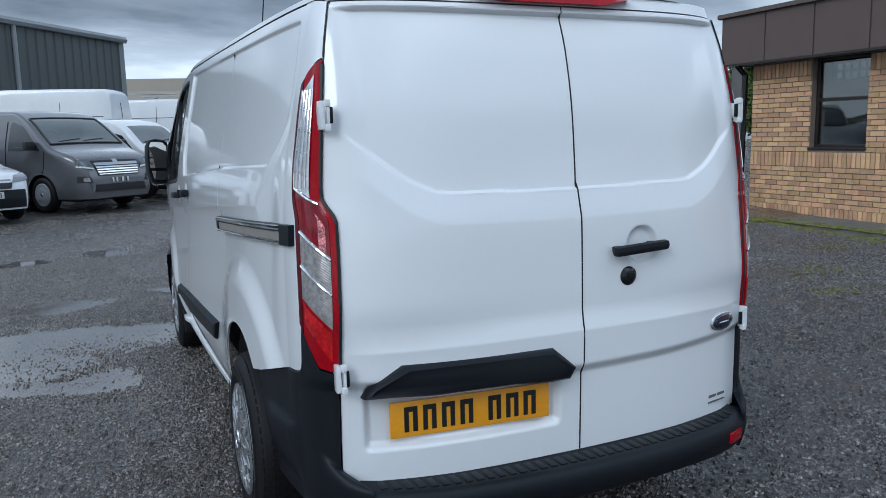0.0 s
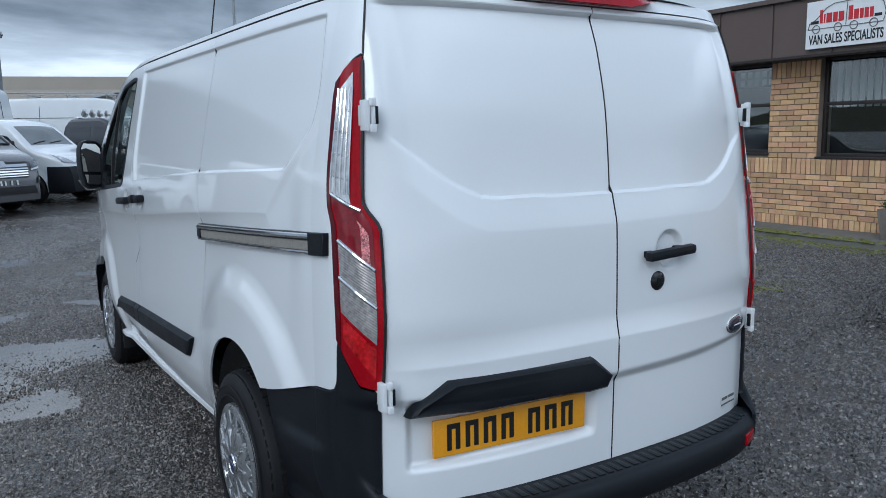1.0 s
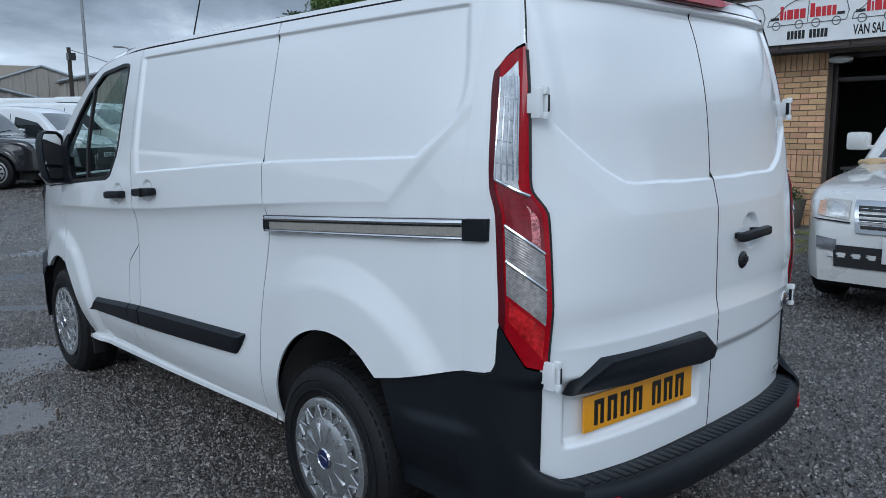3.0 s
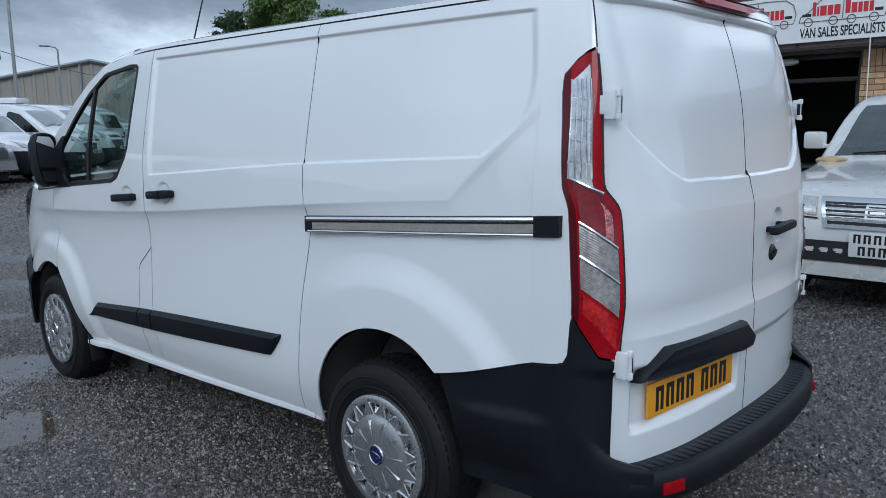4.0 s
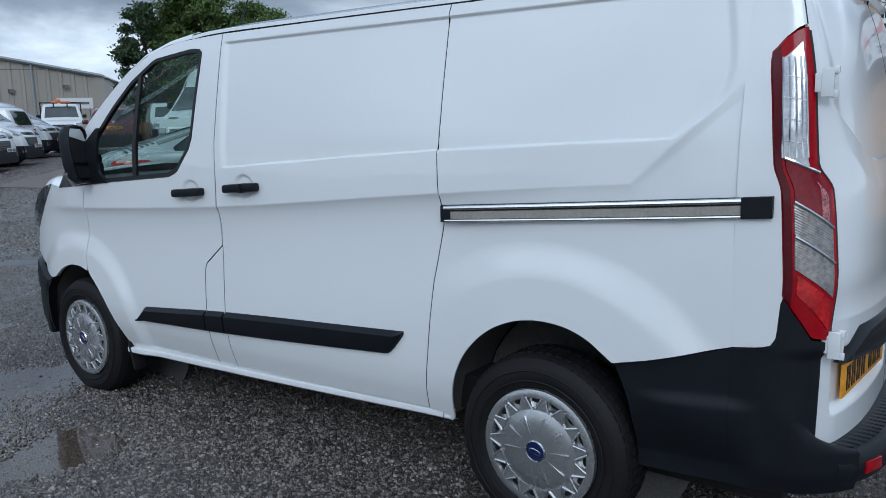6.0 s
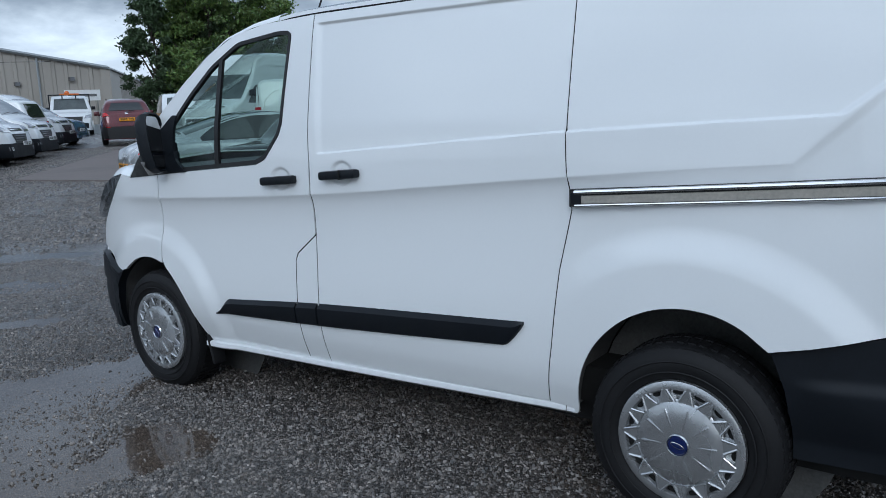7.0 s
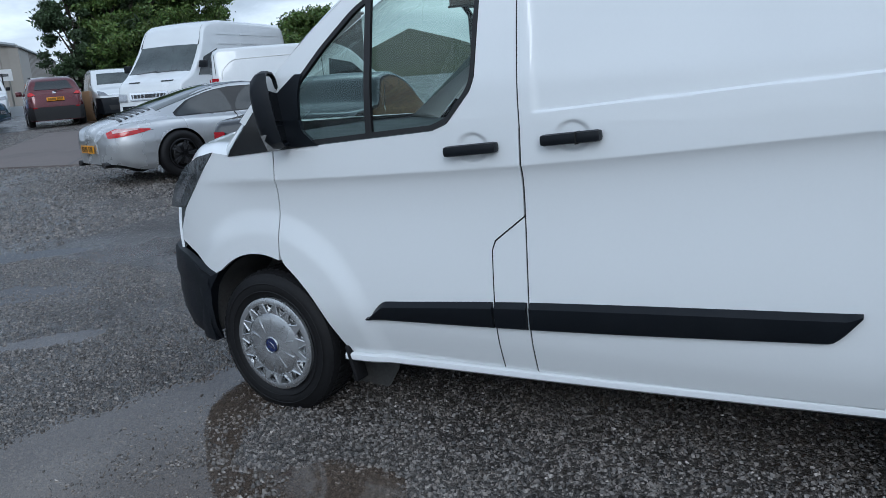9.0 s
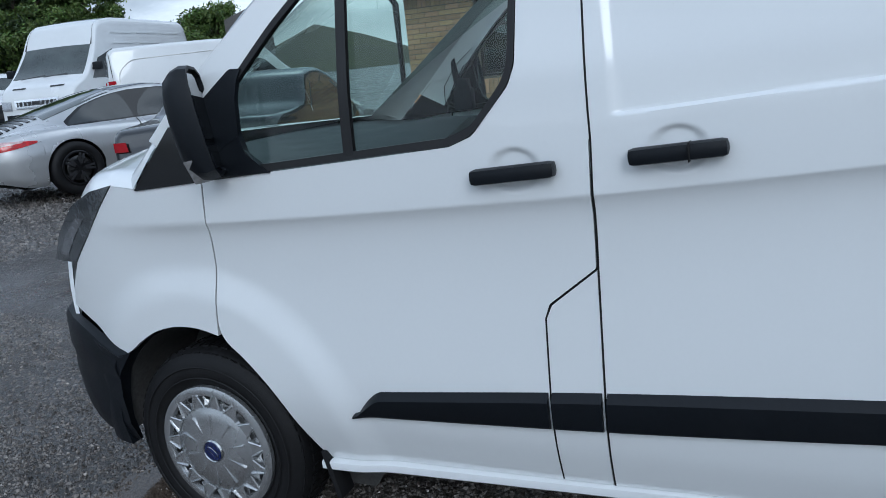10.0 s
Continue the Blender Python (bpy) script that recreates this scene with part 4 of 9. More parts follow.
    part("reflector", coons([(4.54, 0.93), (4.60, 0.925)], [(4.40, 1.06), (4.45, 1.06)], [(4.54, 0.93), (4.47, 1.0), (4.40, 1.06)], [(4.60, 0.925), (4.53, 1.0), (4.45, 1.06)], 6, 10, flank(s, 0.006)), HEAD_LENS, hl)
    # black triangle ahead of the door glass
    part("quarter_trim", coons([(3.60, 1.195), (4.117, 1.152)], [(3.76, 1.36), (3.93, 1.336)], [(3.60, 1.195), (3.76, 1.36)], [(4.117, 1.152), (3.93, 1.336)], 18, 8, flank(s, 0.005), 0.01, inw), GLOSS_BLACK, van, "gloss black quarter trim")
    # sill
    sl = bmesh.new()
    prev = None
    for k in range(61):
        y = 1.455 + (3.585 - 1.455) * k / 60
        w, zt = side_x(max(y, 1.56), 0.352), 0.3575 - 0.0279 * (y - 1.56)
        cur = [sl.verts.new((s * (w + o), y, zt + dz)) for o, dz in ((-0.03, 0.004), (-0.003, 0.001), (0.002, -0.002), (0.003, -0.006), (0.0025, -0.024), (-0.008, -0.033), (-0.05, -0.040))]
        if prev:
            for i in range(6):
                sl.faces.new((prev[i], prev[i + 1], cur[i + 1], cur[i]))
        prev = cur
    part("sill", sl, WHITE, van)
    # dark backing behind the joints and under the floor
    for seam in (SEAM_R, SEAM_F, [q for q in lead if q[1] > 0.53], [(2.836, 0.33), (2.838, 0.506), (2.840, 0.80), (2.826, 0.838), (2.706, 0.93)]):
        f = polyline(seam)
        pts = [f(k / 40) for k in range(41)]
        bk = tube([(s * (side_x(q.x, q.y) - 0.0035), q.x, q.y) for q in pts], 0.0030, 6)
        part("joint_backing", bk, VOID, van)
    # side moulding in three lengths
    def strip(nm, a0, a1, top, bot, parent, tip=0):
        bmx = bmesh.new()
        n = max(6, int((a1 - a0) / 0.015))
        prev = None
        for k in range(n + 1):
            y = a0 + (a1 - a0) * k / n
            zt, zb = top(y), bot(y)
            if tip and zt <= zb + 0.012:
                zt = zb + 0.012
            base_off = 0.001
            k_ = min(1.0, (zt - zb) / 0.06)
            prof = [(zb, base_off), (zb + 0.006 * k_, 0.015), (zb + 0.012 * k_, 0.018), (zt - 0.020 * k_, 0.021), (zt, 0.003), (zt + 0.001, -0.004)]
            cur = [bmx.verts.new((s * (side_x(y, z) + o), y, z)) for z, o in prof]
            if prev:
                for i in range(len(prof) - 1):
                    bmx.faces.new((prev[i], prev[i + 1], cur[i + 1], cur[i]))
            else:
                bmx.faces.new(cur)
            prev = cur
        bmx.faces.new(prev[::-1])
        part(nm, bmx, BLACK_PLASTIC, parent, "black plastic side moulding")
    tb = spline([(1.60, 0.672), (2.68, 0.617), (3.30, 0.566), (3.43, 0.555)])
    bb = spline([(1.60, 0.575), (2.68, 0.511), (3.43, 0.476)])
    strip("side_moulding", 1.64, 2.692, lambda y: tb(y), lambda y: bb(y) + 0.085 * max(0, 1 - (y - 1.64) / 0.085) ** 1.4, d, 1)
    strip("side_moulding", 2.705, 2.832, tb, bb, van)
    strip("side_moulding", 2.842, 3.425, lambda y: tb(y) - 0.085 * max(0, (y - 3.33) / 0.095) ** 1.6, bb, fd, 1)
    # handles
    for (cy, cz), par in zip(CUPS, (fd, d)):
        hb = bmesh.new()
        x0 = side_x(cy + 0.1, cz)
        box(hb, (-0.021, -0.114, -0.018), (0.021, 0.096, 0.020), 0.013)
        for v in hb.verts:
            v.co.x -= 0.9 * v.co.y ** 2
        box(hb, (-0.05, 0.060, -0.012), (-0.005, 0.090, 0.012), 0.004)
        box(hb, (-0.05, -0.090, -0.014), (-0.005, -0.045, 0.014), 0.004)
        bmesh.ops.transform(hb, matrix=Matrix.Translation((s * (x0 + 0.026), cy, cz)) @ Matrix.Diagonal((s, 1, 1, 1)) @ Matrix.Rotation(radians(-4), 4, "X"), verts=hb.verts)
        hn = part("handle", hb, BLACK_PLASTIC, par, "black door handle")
        if cy < 2.7:
            jb = boxes(((-0.0225, -0.0015, -0.0195), (0.0225, 0.0015, 0.0215)), bevel=0.0006)
            bmesh.ops.transform(jb, matrix=Matrix.Translation((s * (x0 + 0.0255), cy - 0.035, cz + 0.002)), verts=jb.verts)
            part("handle_joint", jb, VOID, hn)
    # sliding door rail with its end cap
    rz = spline([(0.28, 1.213), (1.45, 1.141)])

    def bar(y0, y1, z0, z1, o0, o1, n=24):
        bmx = bmesh.new()
        prev = None
        for k in range(n + 1):
            y = y0 + (y1 - y0) * k / n
            w = plan(y) - tumble(1.17)
            c = rz(y)
            cur = [bmx.verts.new((s * (w + o), y, c + z)) for z, o in ((z0, o0), (z0, o1), (z1, o1), (z1, o0))]
            if prev:
                for i in range(4):
                    bmx.faces.new((prev[i], prev[(i + 1) % 4], cur[(i + 1) % 4], cur[i]))
            else:
                bmx.faces.new(cur)
            prev = cur
        bmx.faces.new(prev[::-1])
        bmesh.ops.bevel(bmx, geom=list(bmx.edges), offset=0.0015, segments=1, affect="EDGES")
        return bmx
    rl = part("door_rail", bar(0.395, 1.447, -0.030, 0.031, -0.02, 0.006), SEAL, van, "dull steel sliding door rail")
    part("channel", bar(0.40, 1.42, -0.020, 0.008, 0.0, 0.0085), RAIL_BEIGE, rl)
    for nm, dz, o, r_ in (("upper_lip", 0.0205, 0.009, 0.0085), ("lower_lip", -0.0255, 0.008, 0.005), ("inner_lip", -0.0165, 0.006, 0.0025)):
        part(nm, tube([(s * (plan(y) - tumble(1.17) + o), y, rz(y) + dz) for y in np.linspace(0.398, 1.425, 24)], r_, 8), CHROME, rl)
    part("end_cap", bar(0.318, 0.402, -0.031, 0.032, -0.01, 0.020, 4), BLACK_PLASTIC, rl)
    part("front_cap", bar(1.40, 1.44, -0.02, 0.02, 0.0, 0.012, 3), BLACK_PLASTIC, rl)
    # glass with black surround
    pts = rounded([(3.05, 1.245), (2.985, 1.268), (2.893, 1.375), (2.876, 1.42), (2.858, 1.80), (2.866, 1.827), (2.935, 1.833), (3.22, 1.803), (3.404, 1.703), (3.555, 1.576), (3.69, 1.443), (3.80, 1.315), (3.86, 1.225), (3.80, 1.20), (3.60, 1.203), (3.05, 1.245)], 0.03)
    cyy, czz = 3.2, 1.5
    sb = bmesh.new()
    prev = first = None
    n = 140
    f = polyline(pts)
    for k in range(n):
        q = f(k / n)
        t = f(min(1, k / n + 0.003)) - f(max(0, k / n - 0.003))
        nrm = Vector((-t.y, t.x, 0)).normalized()
        if nrm.dot(Vector((cyy, czz, 0)) - q) < 0:
            nrm = -nrm
        i = q + nrm * (0.016 if q.y < 1.27 else 0.013)
        cur = [sb.verts.new((s * (side_x(a.x, a.y) + o), a.x, a.y)) for a, o in ((q - nrm * 0.004, -0.012), (q - nrm * 0.004, 0.003), (i, 0.001), (i, -0.02))]
        if prev:
            for j in range(3):
                sb.faces.new((prev[j], prev[j + 1], cur[j + 1], cur[j]))
        else:
            first = cur
        prev = cur
    for j in range(3):
        sb.faces.new((prev[j], prev[j + 1], first[j + 1], first[j]))
    part("window_seal", sb, SEAL, fd)
    gl = bmesh.new()
    gl.faces.new([gl.verts.new((s * (side_x(q.x, q.y) - 0.008), q.x, q.y)) for q in (f(k / 90) for k in range(90))])
    bmesh.ops.triangulate(gl, faces=gl.faces)
    g = part("door_glass", gl, GLASS, fd, smooth=False)
    g.visible_shadow = False
    part("divider_bar", coons([(3.316, 1.225), (3.346, 1.222)], [(3.320, 1.752), (3.346, 1.737)], [(3.316, 1.225), (3.320, 1.752)], [(3.346, 1.222), (3.346, 1.737)], 2, 20, flank(s, 0.002), 0.015, inw), SEAL, fd)
    # black corner behind the mirror
    part("mirror_sail", coons([(3.585, 1.195), (3.86, 1.185)], [(3.70, 1.43), (3.745, 1.40)], [(3.585, 1.195), (3.66, 1.25), (3.685, 1.33), (3.70, 1.43)], [(3.86, 1.185), (3.81, 1.31), (3.745, 1.40)], 8, 12, flank(s, 0.006), 0.02, inw), BLACK_PLASTIC, fd)
    part("sail_cover", coons([(3.675, 1.30), (3.865, 1.20)], [(3.650, 1.478), (3.69, 1.480), (3.79, 1.405)], [(3.675, 1.30), (3.674, 1.40), (3.665, 1.45), (3.650, 1.478)], [(3.865, 1.20), (3.86, 1.31), (3.79, 1.405)], 14, 20, flank(s, 0.007), 0.016, inw), BLACK_PLASTIC, fd)
    # door mirror
    mr = bmesh.new()
    prof = [(-0.13, -0.02), (-0.135, 0.10), (-0.125, 0.20), (-0.10, 0.245), (-0.055, 0.26), (0.03, 0.258), (0.075, 0.235), (0.09, 0.17), (0.085, 0.0), (0.07, -0.10), (0.04, -0.13), (-0.06, -0.14), (-0.11, -0.11)]
    rings = []
    for y, k in ((0.0, 1.0), (0.03, 1.03), (0.065, 0.98), (0.095, 0.86), (0.115, 0.62), (0.122, 0.3)):
        rings.append([mr.verts.new((x * k, y, 0.06 + (z - 0.06) * k)) for x, z in prof])
    rings.insert(0, [mr.verts.new((x * 0.93, 0.0, 0.06 + (z - 0.06) * 0.95)) for x, z in prof])
    rings.insert(0, [mr.verts.new((x * 0.92, 0.018, 0.06 + (z - 0.06) * 0.94)) for x, z in prof])
    for a, b in zip(rings, rings[1:]):
        for k in range(len(prof)):
            mr.faces.new((a[k], a[(k + 1) % len(prof)], b[(k + 1) % len(prof)], b[k]))
    mr.faces.new(rings[0])
    mr.faces.new(rings[-1][::-1])
    place = Matrix.Translation((s * 0.962, 3.735, 1.302)) @ Matrix.Diagonal((-s * 0.72, 0.80, 0.76, 1)) @ Matrix.Rotation(radians(-9), 4, "X") @ Matrix.Rotation(radians(24), 4, "Z")
    bmesh.ops.transform(mr, matrix=place, verts=mr.verts)
    mo = part("door_mirror", mr, BLACK_PLASTIC, van, "black door mirror with two glasses")
    for outline in ([(-0.112, 0.0), (-0.112, 0.19), (-0.085, 0.235), (0.03, 0.235), (0.066, 0.20), (0.062, 0.0)], [(-0.10, -0.025), (-0.08, -0.105), (0.025, -0.108), (0.055, -0.085), (0.06, -0.025)]):
        mg = prism(outline, "y", 0.010, 0.016)
        bmesh.ops.transform(mg, matrix=place, verts=mg.verts)
        part("mirror_glass", mg, MIRROR, mo, smooth=False)
    ind = prism([(-0.12, -0.06), (-0.05, -0.148), (0.045, -0.140), (0.0, -0.135), (-0.10, -0.06)], "y", 0.03, 0.10, 0.006)
    bmesh.ops.transform(ind, matrix=place, verts=ind.verts)
    part("indicator", ind, CLEAR_LENS, mo, "clear indicator lens")
    arm = bmesh.new()
    box(arm, (s * 0.87, 3.70, 1.19), (s * 0.93, 3.80, 1.30), 0.02)
    box(arm, (s * 0.87, 3.715, 1.28), (s * 0.92, 3.78, 1.345), 0.015)
    part("arm", arm, BLACK_PLASTIC, mo)
    # wheel arch liners and mud flap
    for (cy, cz), rad in ((RHUB, 0.405), (FHUB, 0.42)):
        lb = bmesh.new()
        prev = None
        for k in range(25):
            a = radians(-1 + (164 if cy < 2 else 182) * k / 24)
            r_ = rad + (0.045 if cy < 2 else 0.0)
            cur = [lb.verts.new((s * x, cy + r_ * math.cos(a), cz + (r_) * math.sin(a))) for x in (0.862 if cy < 2 else 0.885, 0.60, 0.55)]
            if prev:
                for i in range(2):
                    lb.faces.new((prev[i], prev[i + 1], cur[i + 1], cur[i]))
            prev = cur
        bk2 = [lb.verts.new((s * 0.55, cy + rad * 1.1 * math.cos(q), cz + rad * 1.1 * math.sin(q))) for q in np.linspace(0, 2 * math.pi, 28, endpoint=False)]
        lb.faces.new(bk2)
        part("wheel_arch_liner", lb, LINER, van)
    mf_ = bmesh.new()
    box(mf_, (s * 0.83, 3.565, 0.18), (s * 0.905, 3.585, 0.335), 0.006)
    for v in mf_.verts:
        v.co.y -= (0.335 - v.co.z) * 0.25
    part("mud_flap", mf_, RUBBER, van)


van_flank(-1)
van_flank(1)

# roof
rf_top = spline([(0.20, 0.0), (0.45, 0.018), (1.0, 0.05), (2.0, 0.072), (2.8, 0.068), (3.3, 0.045)])


def roof_z(x, y):
    w = plan(y) - 0.125
    k = min(1.0, abs(x) / w)
    return 1.900 + 0.012 * (1 - ease((y - 2.6) / 0.6)) + (rf_top(y) + 0.018) * (1 - k ** 2.6) - 0.035 * ease((y - 2.8) / 0.5) * k ** 2


bm = bmesh.new()
grid = []
for j in range(61):
    v = j / 60
    row = []
    for i in range(41):
        u = -1 + i / 20
        y1 = 3.28 - 0.33 * abs(u) ** 2.2
        y0 = 0.235 + 0.15 * abs(u) ** 5
        y = y0 + (y1 - y0) * v
        w = plan(y) - 0.128
        x = u * w
        row.append(bm.verts.new((x, y, roof_z(x, y))))
    grid.append(row)
for j in range(60):
    for i in range(40):
        bm.faces.new((grid[j][i], grid[j][i + 1], grid[j + 1][i + 1], grid[j + 1][i]))
# turned-down edges of the roof
for c, s in ((0, -1), (40, 1)):
    pr = None
    for j in range(61):
        q = grid[j][c].co
        cur = bm.verts.new((s * (side_x(q.y, 1.893) + 0.002), q.y, q.z - 0.016))
        if pr:
            bm.faces.new((grid[j - 1][c], grid[j][c], cur, pr))
        pr = cur
part("roof", bm, WHITE, van)
for s in (-1, 1):
    part("roof_joint", tube([(s * (side_x(y, 1.893) - 0.004), y, 1.8925 - 0.012 * ease((y - 2.6) / 0.5)) for y in np.linspace(0.46, 2.95, 30)], 0.0055, 6), VOID, van)

# windscreen, bonnet, nose
def between(A, B, nu, nv, material, name, bulge=0.0, parent=van):
    bmx = bmesh.new()
    rows = []
    for i in range(nu + 1):
        a, b = Vector(A(i / nu)), Vector(B(i / nu))
        swell = bulge * (1 - 0.25 * abs(2 * i / nu - 1))
        rows.append([bmx.verts.new(a.lerp(b, j / nv) + Vector((0, swell, swell)) * math.sin(math.pi * j / nv)) for j in range(nv + 1)])
    for a, b in zip(rows, rows[1:]):
        for j in range(nv):
            bmx.faces.new((a[j], a[j + 1], b[j + 1], b[j]))
    return part(name, bmx, material, parent)


head = lambda t: ((2 * t - 1) * 0.755, 3.28 - 0.33 * abs(2 * t - 1) ** 2.2 + 0.004, roof_z((2 * t - 1) * 0.755, 3.28 - 0.33 * abs(2 * t - 1) ** 2.2) + 0.002)
base = lambda t: ((2 * t - 1) * 0.785, 4.46 - 0.24 * abs(2 * t - 1) ** 2, 1.205 + 0.03 * (1 - abs(2 * t - 1)))
ws = between(head, base, 30, 14, GLASS, "windscreen", 0.03)
ws.visible_shadow = False
lip = lambda t: ((2 * t - 1) * 0.70, 4.80 - 0.22 * abs(2 * t - 1) ** 2.5, 1.045)
between(base, lip, 30, 14, WHITE, "bonnet", 0.080)
nose_y = lambda x, z: 4.965 - 0.42 * abs(x / 0.86) ** 3.2 - 0.35 * max(0, z - 0.75) ** 1.5 - 0.12 * max(0, 0.45 - z)
part("front_panel", coons([(-0.80, 0.66), (0.80, 0.66)], [(-0.66, 1.042), (0.66, 1.042)], [(-0.80, 0.66), (-0.66, 1.042)], [(0.80, 0.66), (0.66, 1.042)], 30, 10, lambda x, z: (x, nose_y(x, z), z), 0.02, (0, -1, 0)), WHITE, van)
part("grille", coons([(-0.50, 0.80), (0.50, 0.80)], [(-0.56, 0.97), (0.56, 0.97)], [(-0.50, 0.80), (-0.56, 0.97)], [(0.50, 0.80), (0.56, 0.97)], 24, 8, lambda x, z: (x, nose_y(x, z) + 0.008, z), 0.01, (0, -1, 0)), GLOSS_BLACK, van)
fb = bmesh.new()
path = [(-0.937, 4.325), (-0.915, 4.42), (-0.885, 4.52), (-0.83, 4.63), (-0.74, 4.76), (-0.6, 4.87), (-0.4, 4.94), (0, 4.975)]
path += [(-x, y) for x, y in path[-2::-1]]
prev = None
for x, y in path:
    k = abs(x) / 0.937
    zt = 0.69 - 0.085 * ease((4.58 - y) / 0.28)
    c = Vector((x, y - 0.0, 0))
    inn = Vector((-x, 2.5 - y, 0)).normalized()
    prof = [(0.28, 0.06), (0.30, 0.03), (0.36, 0.008), (0.46, 0.0), (0.52, 0.004), (0.56, -0.006), (zt - 0.02, 0.0), (zt, 0.012), (zt, 0.05)]
    cur = [fb.verts.new((c.x + inn.x * o, c.y + inn.y * o, z)) for z, o in prof]
    if prev:
        for i in range(len(prof) - 1):
            fb.faces.new((prev[i], prev[i + 1], cur[i + 1], cur[i]))
    prev = cur
part("front_bumper", fb, BLACK_PLASTIC, van, "black plastic front bumper")
for s in (-1, 1):
    part("bumper_end", coons([(4.345, 0.275), (4.46, 0.275)], [(4.243, 0.630), (4.30, 0.602), (4.46, 0.650)], [(4.345, 0.275), (4.362, 0.36), (4.352, 0.45), (4.318, 0.54), (4.243, 0.630)], [(4.46, 0.275), (4.46, 0.650)], 14, 26, lambda y, z: (s * (0.9395 - 0.20 * max(0.0, y - 4.30) - 0.9 * max(0.0, y - 4.40) ** 1.5 - 0.10 * max(0.0, 0.36 - z)), y, z), 0.05, (-s, 0, 0)), BLACK_PLASTIC, van)

# rear doors
rear_lean = spline([(0.45, 0.096), (0.617, 0.0925), (0.75, 0.0905), (0.95, 0.089), (1.15, 0.092), (1.23, 0.095), (1.30, 0.102), (1.55, 0.129), (1.75, 0.176), (1.90, 0.232)])
edge_turn = spline([(0.45, 0.078), (0.85, 0.083), (1.26, 0.118), (1.35, 0.126), (1.72, 0.143), (1.90, 0.15)])
em_low = spline([(-0.80, 1.60), (-0.76, 1.545), (-0.66, 1.455), (-0.52, 1.352), (-0.44, 1.325), (0.0, 1.318), (0.44, 1.325), (0.52, 1.352), (0.66, 1.455), (0.76, 1.545), (0.80, 1.60)])

step_z = spline([(-0.80, 0.80), (-0.15, 0.775), (0.0, 0.768), (0.3, 0.773), (0.75, 0.800)])


def rear_y(x, z):
    q = abs(x) / 0.78
    y = rear_lean(z) + edge_turn(z) * q ** 5
    # the lower half is more rounded in plan
    y += ease((1.02 - z) / 0.18) * (0.09 * (q ** 3 - q ** 5) + 0.014 * q ** 6)
    # pressed upper panel: a sloping band, then a sharp step in
    frame_in = ease((1.868 - z) / 0.016) * ease((0.722 - abs(x)) / 0.09)
    lo = em_low(x)
    y += 0.012 * min(1.0, max(0.0, (z - lo + 0.088) / 0.084)) * frame_in
    y += 0.0125 * ease((z - lo) / (0.008 if abs(x) < 0.47 else 0.012)) * frame_in
    # ledge over the number plate
    y -= 0.0135 * min(1.0, max(0.0, (0.950 - z) / 0.076)) ** 1.6 * ease((0.775 - abs(x)) / 0.12)
    # finger cup behind the handle
    r = math.hypot(x - 0.245, (z - 1.128) * 0.95)
    if r < 0.062:
        y += 0.020 * ease((0.062 - r) / 0.016)
    # step over the number plate
    y += 0.019 * ease((step_z(x) - z) / 0.040)
    if x < 0:
        y += 0.026 * ease((0.79 - z) / 0.04) * ease((z - 0.565) / 0.03) * ease((x + 0.70) / 0.03) * ease((-0.055 - x) / 0.03)
    return y


door_edge = spline([(0.45, 0.757), (0.85, 0.752), (1.255, 0.742), (1.33, 0.772), (1.40, 0.768), (1.72, 0.736), (1.88, 0.705)])
SEAM = [(0.014, 0.470), (0.014, 1.20), (0.013, 1.32), (0.016, 1.54), (0.020, 1.75), (0.019, 1.882)]
EDGE = [(-0.756, 0.474), *[(-door_edge(z), z) for z in np.linspace(0.6, 1.86, 50)], (-0.70, 1.880)]
doors = []
for s in (-1, 1):
    sg = 1 if s < 0 else -1
    ed = EDGE if s < 0 else [(-a, b) for a, b in EDGE]
    sm = shift(SEAM, -0.003 if s < 0 else 0.003)
    d = part("rear_door", coons([ed[0], sm[0]], [ed[-1], sm[-1]], ed, sm, 150, 330, lambda x, z: (x, rear_y(x, z), z), 0.008, (0, 1, 0)), WHITE, van)
    doors.append(d)
f = polyline(SEAM)
part("joint_backing", tube([(q.x, rear_y(q.x, q.y) + 0.0032, q.y) for q in (f(k / 60) for k in range(61))], 0.0042, 6), VOID, van)
# unseen near-black filler, added so the door joints read dark
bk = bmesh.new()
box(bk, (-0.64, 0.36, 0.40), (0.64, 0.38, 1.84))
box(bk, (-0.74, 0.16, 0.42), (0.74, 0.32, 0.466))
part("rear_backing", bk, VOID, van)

# rear corners with the lamps
def corner(u, z, off=0.0, s=-1):
    xe = door_edge(z) + 0.006
    p0 = Vector((plan(0.42) - tumble(z), 0.42, z))
    p2 = Vector((xe, rear_y(xe, z) - 0.006, z))
    p1 = Vector((plan(0.20) - tumble(z) + 0.026, p2.y + 0.03, z))
    p = p0 * (1 - u) ** 2 + p1 * 2 * u * (1 - u) + p2 * u * u
    t = (p1 - p0) * (1 - u) + (p2 - p1) * u
    n = Vector((-t.y, t.x, 0)).normalized()
    if n.x < 0 and n.y > 0:
        n = -n
    if n.dot(Vector((1, -1, 0))) < 0:
        n = -n
    p = p + n * off
    return (s * p.x, p.y, p.z)


def ridge(y, z):
    """Raised crease low on the bumper's flank."""
    zc = 0.575 + 0.05 * (0.72 - y)
    return 0.016 * ease((z - 0.36) / (zc - 0.36)) * (1 - ease((z - zc) / 0.045)) * ease((0.74 - y) / 0.16)


def swage(s):
    return lambda y, z: (s * (plan(y) - min(tumble(z), 0.03) + 0.004 + ridge(y, z)), y, z)


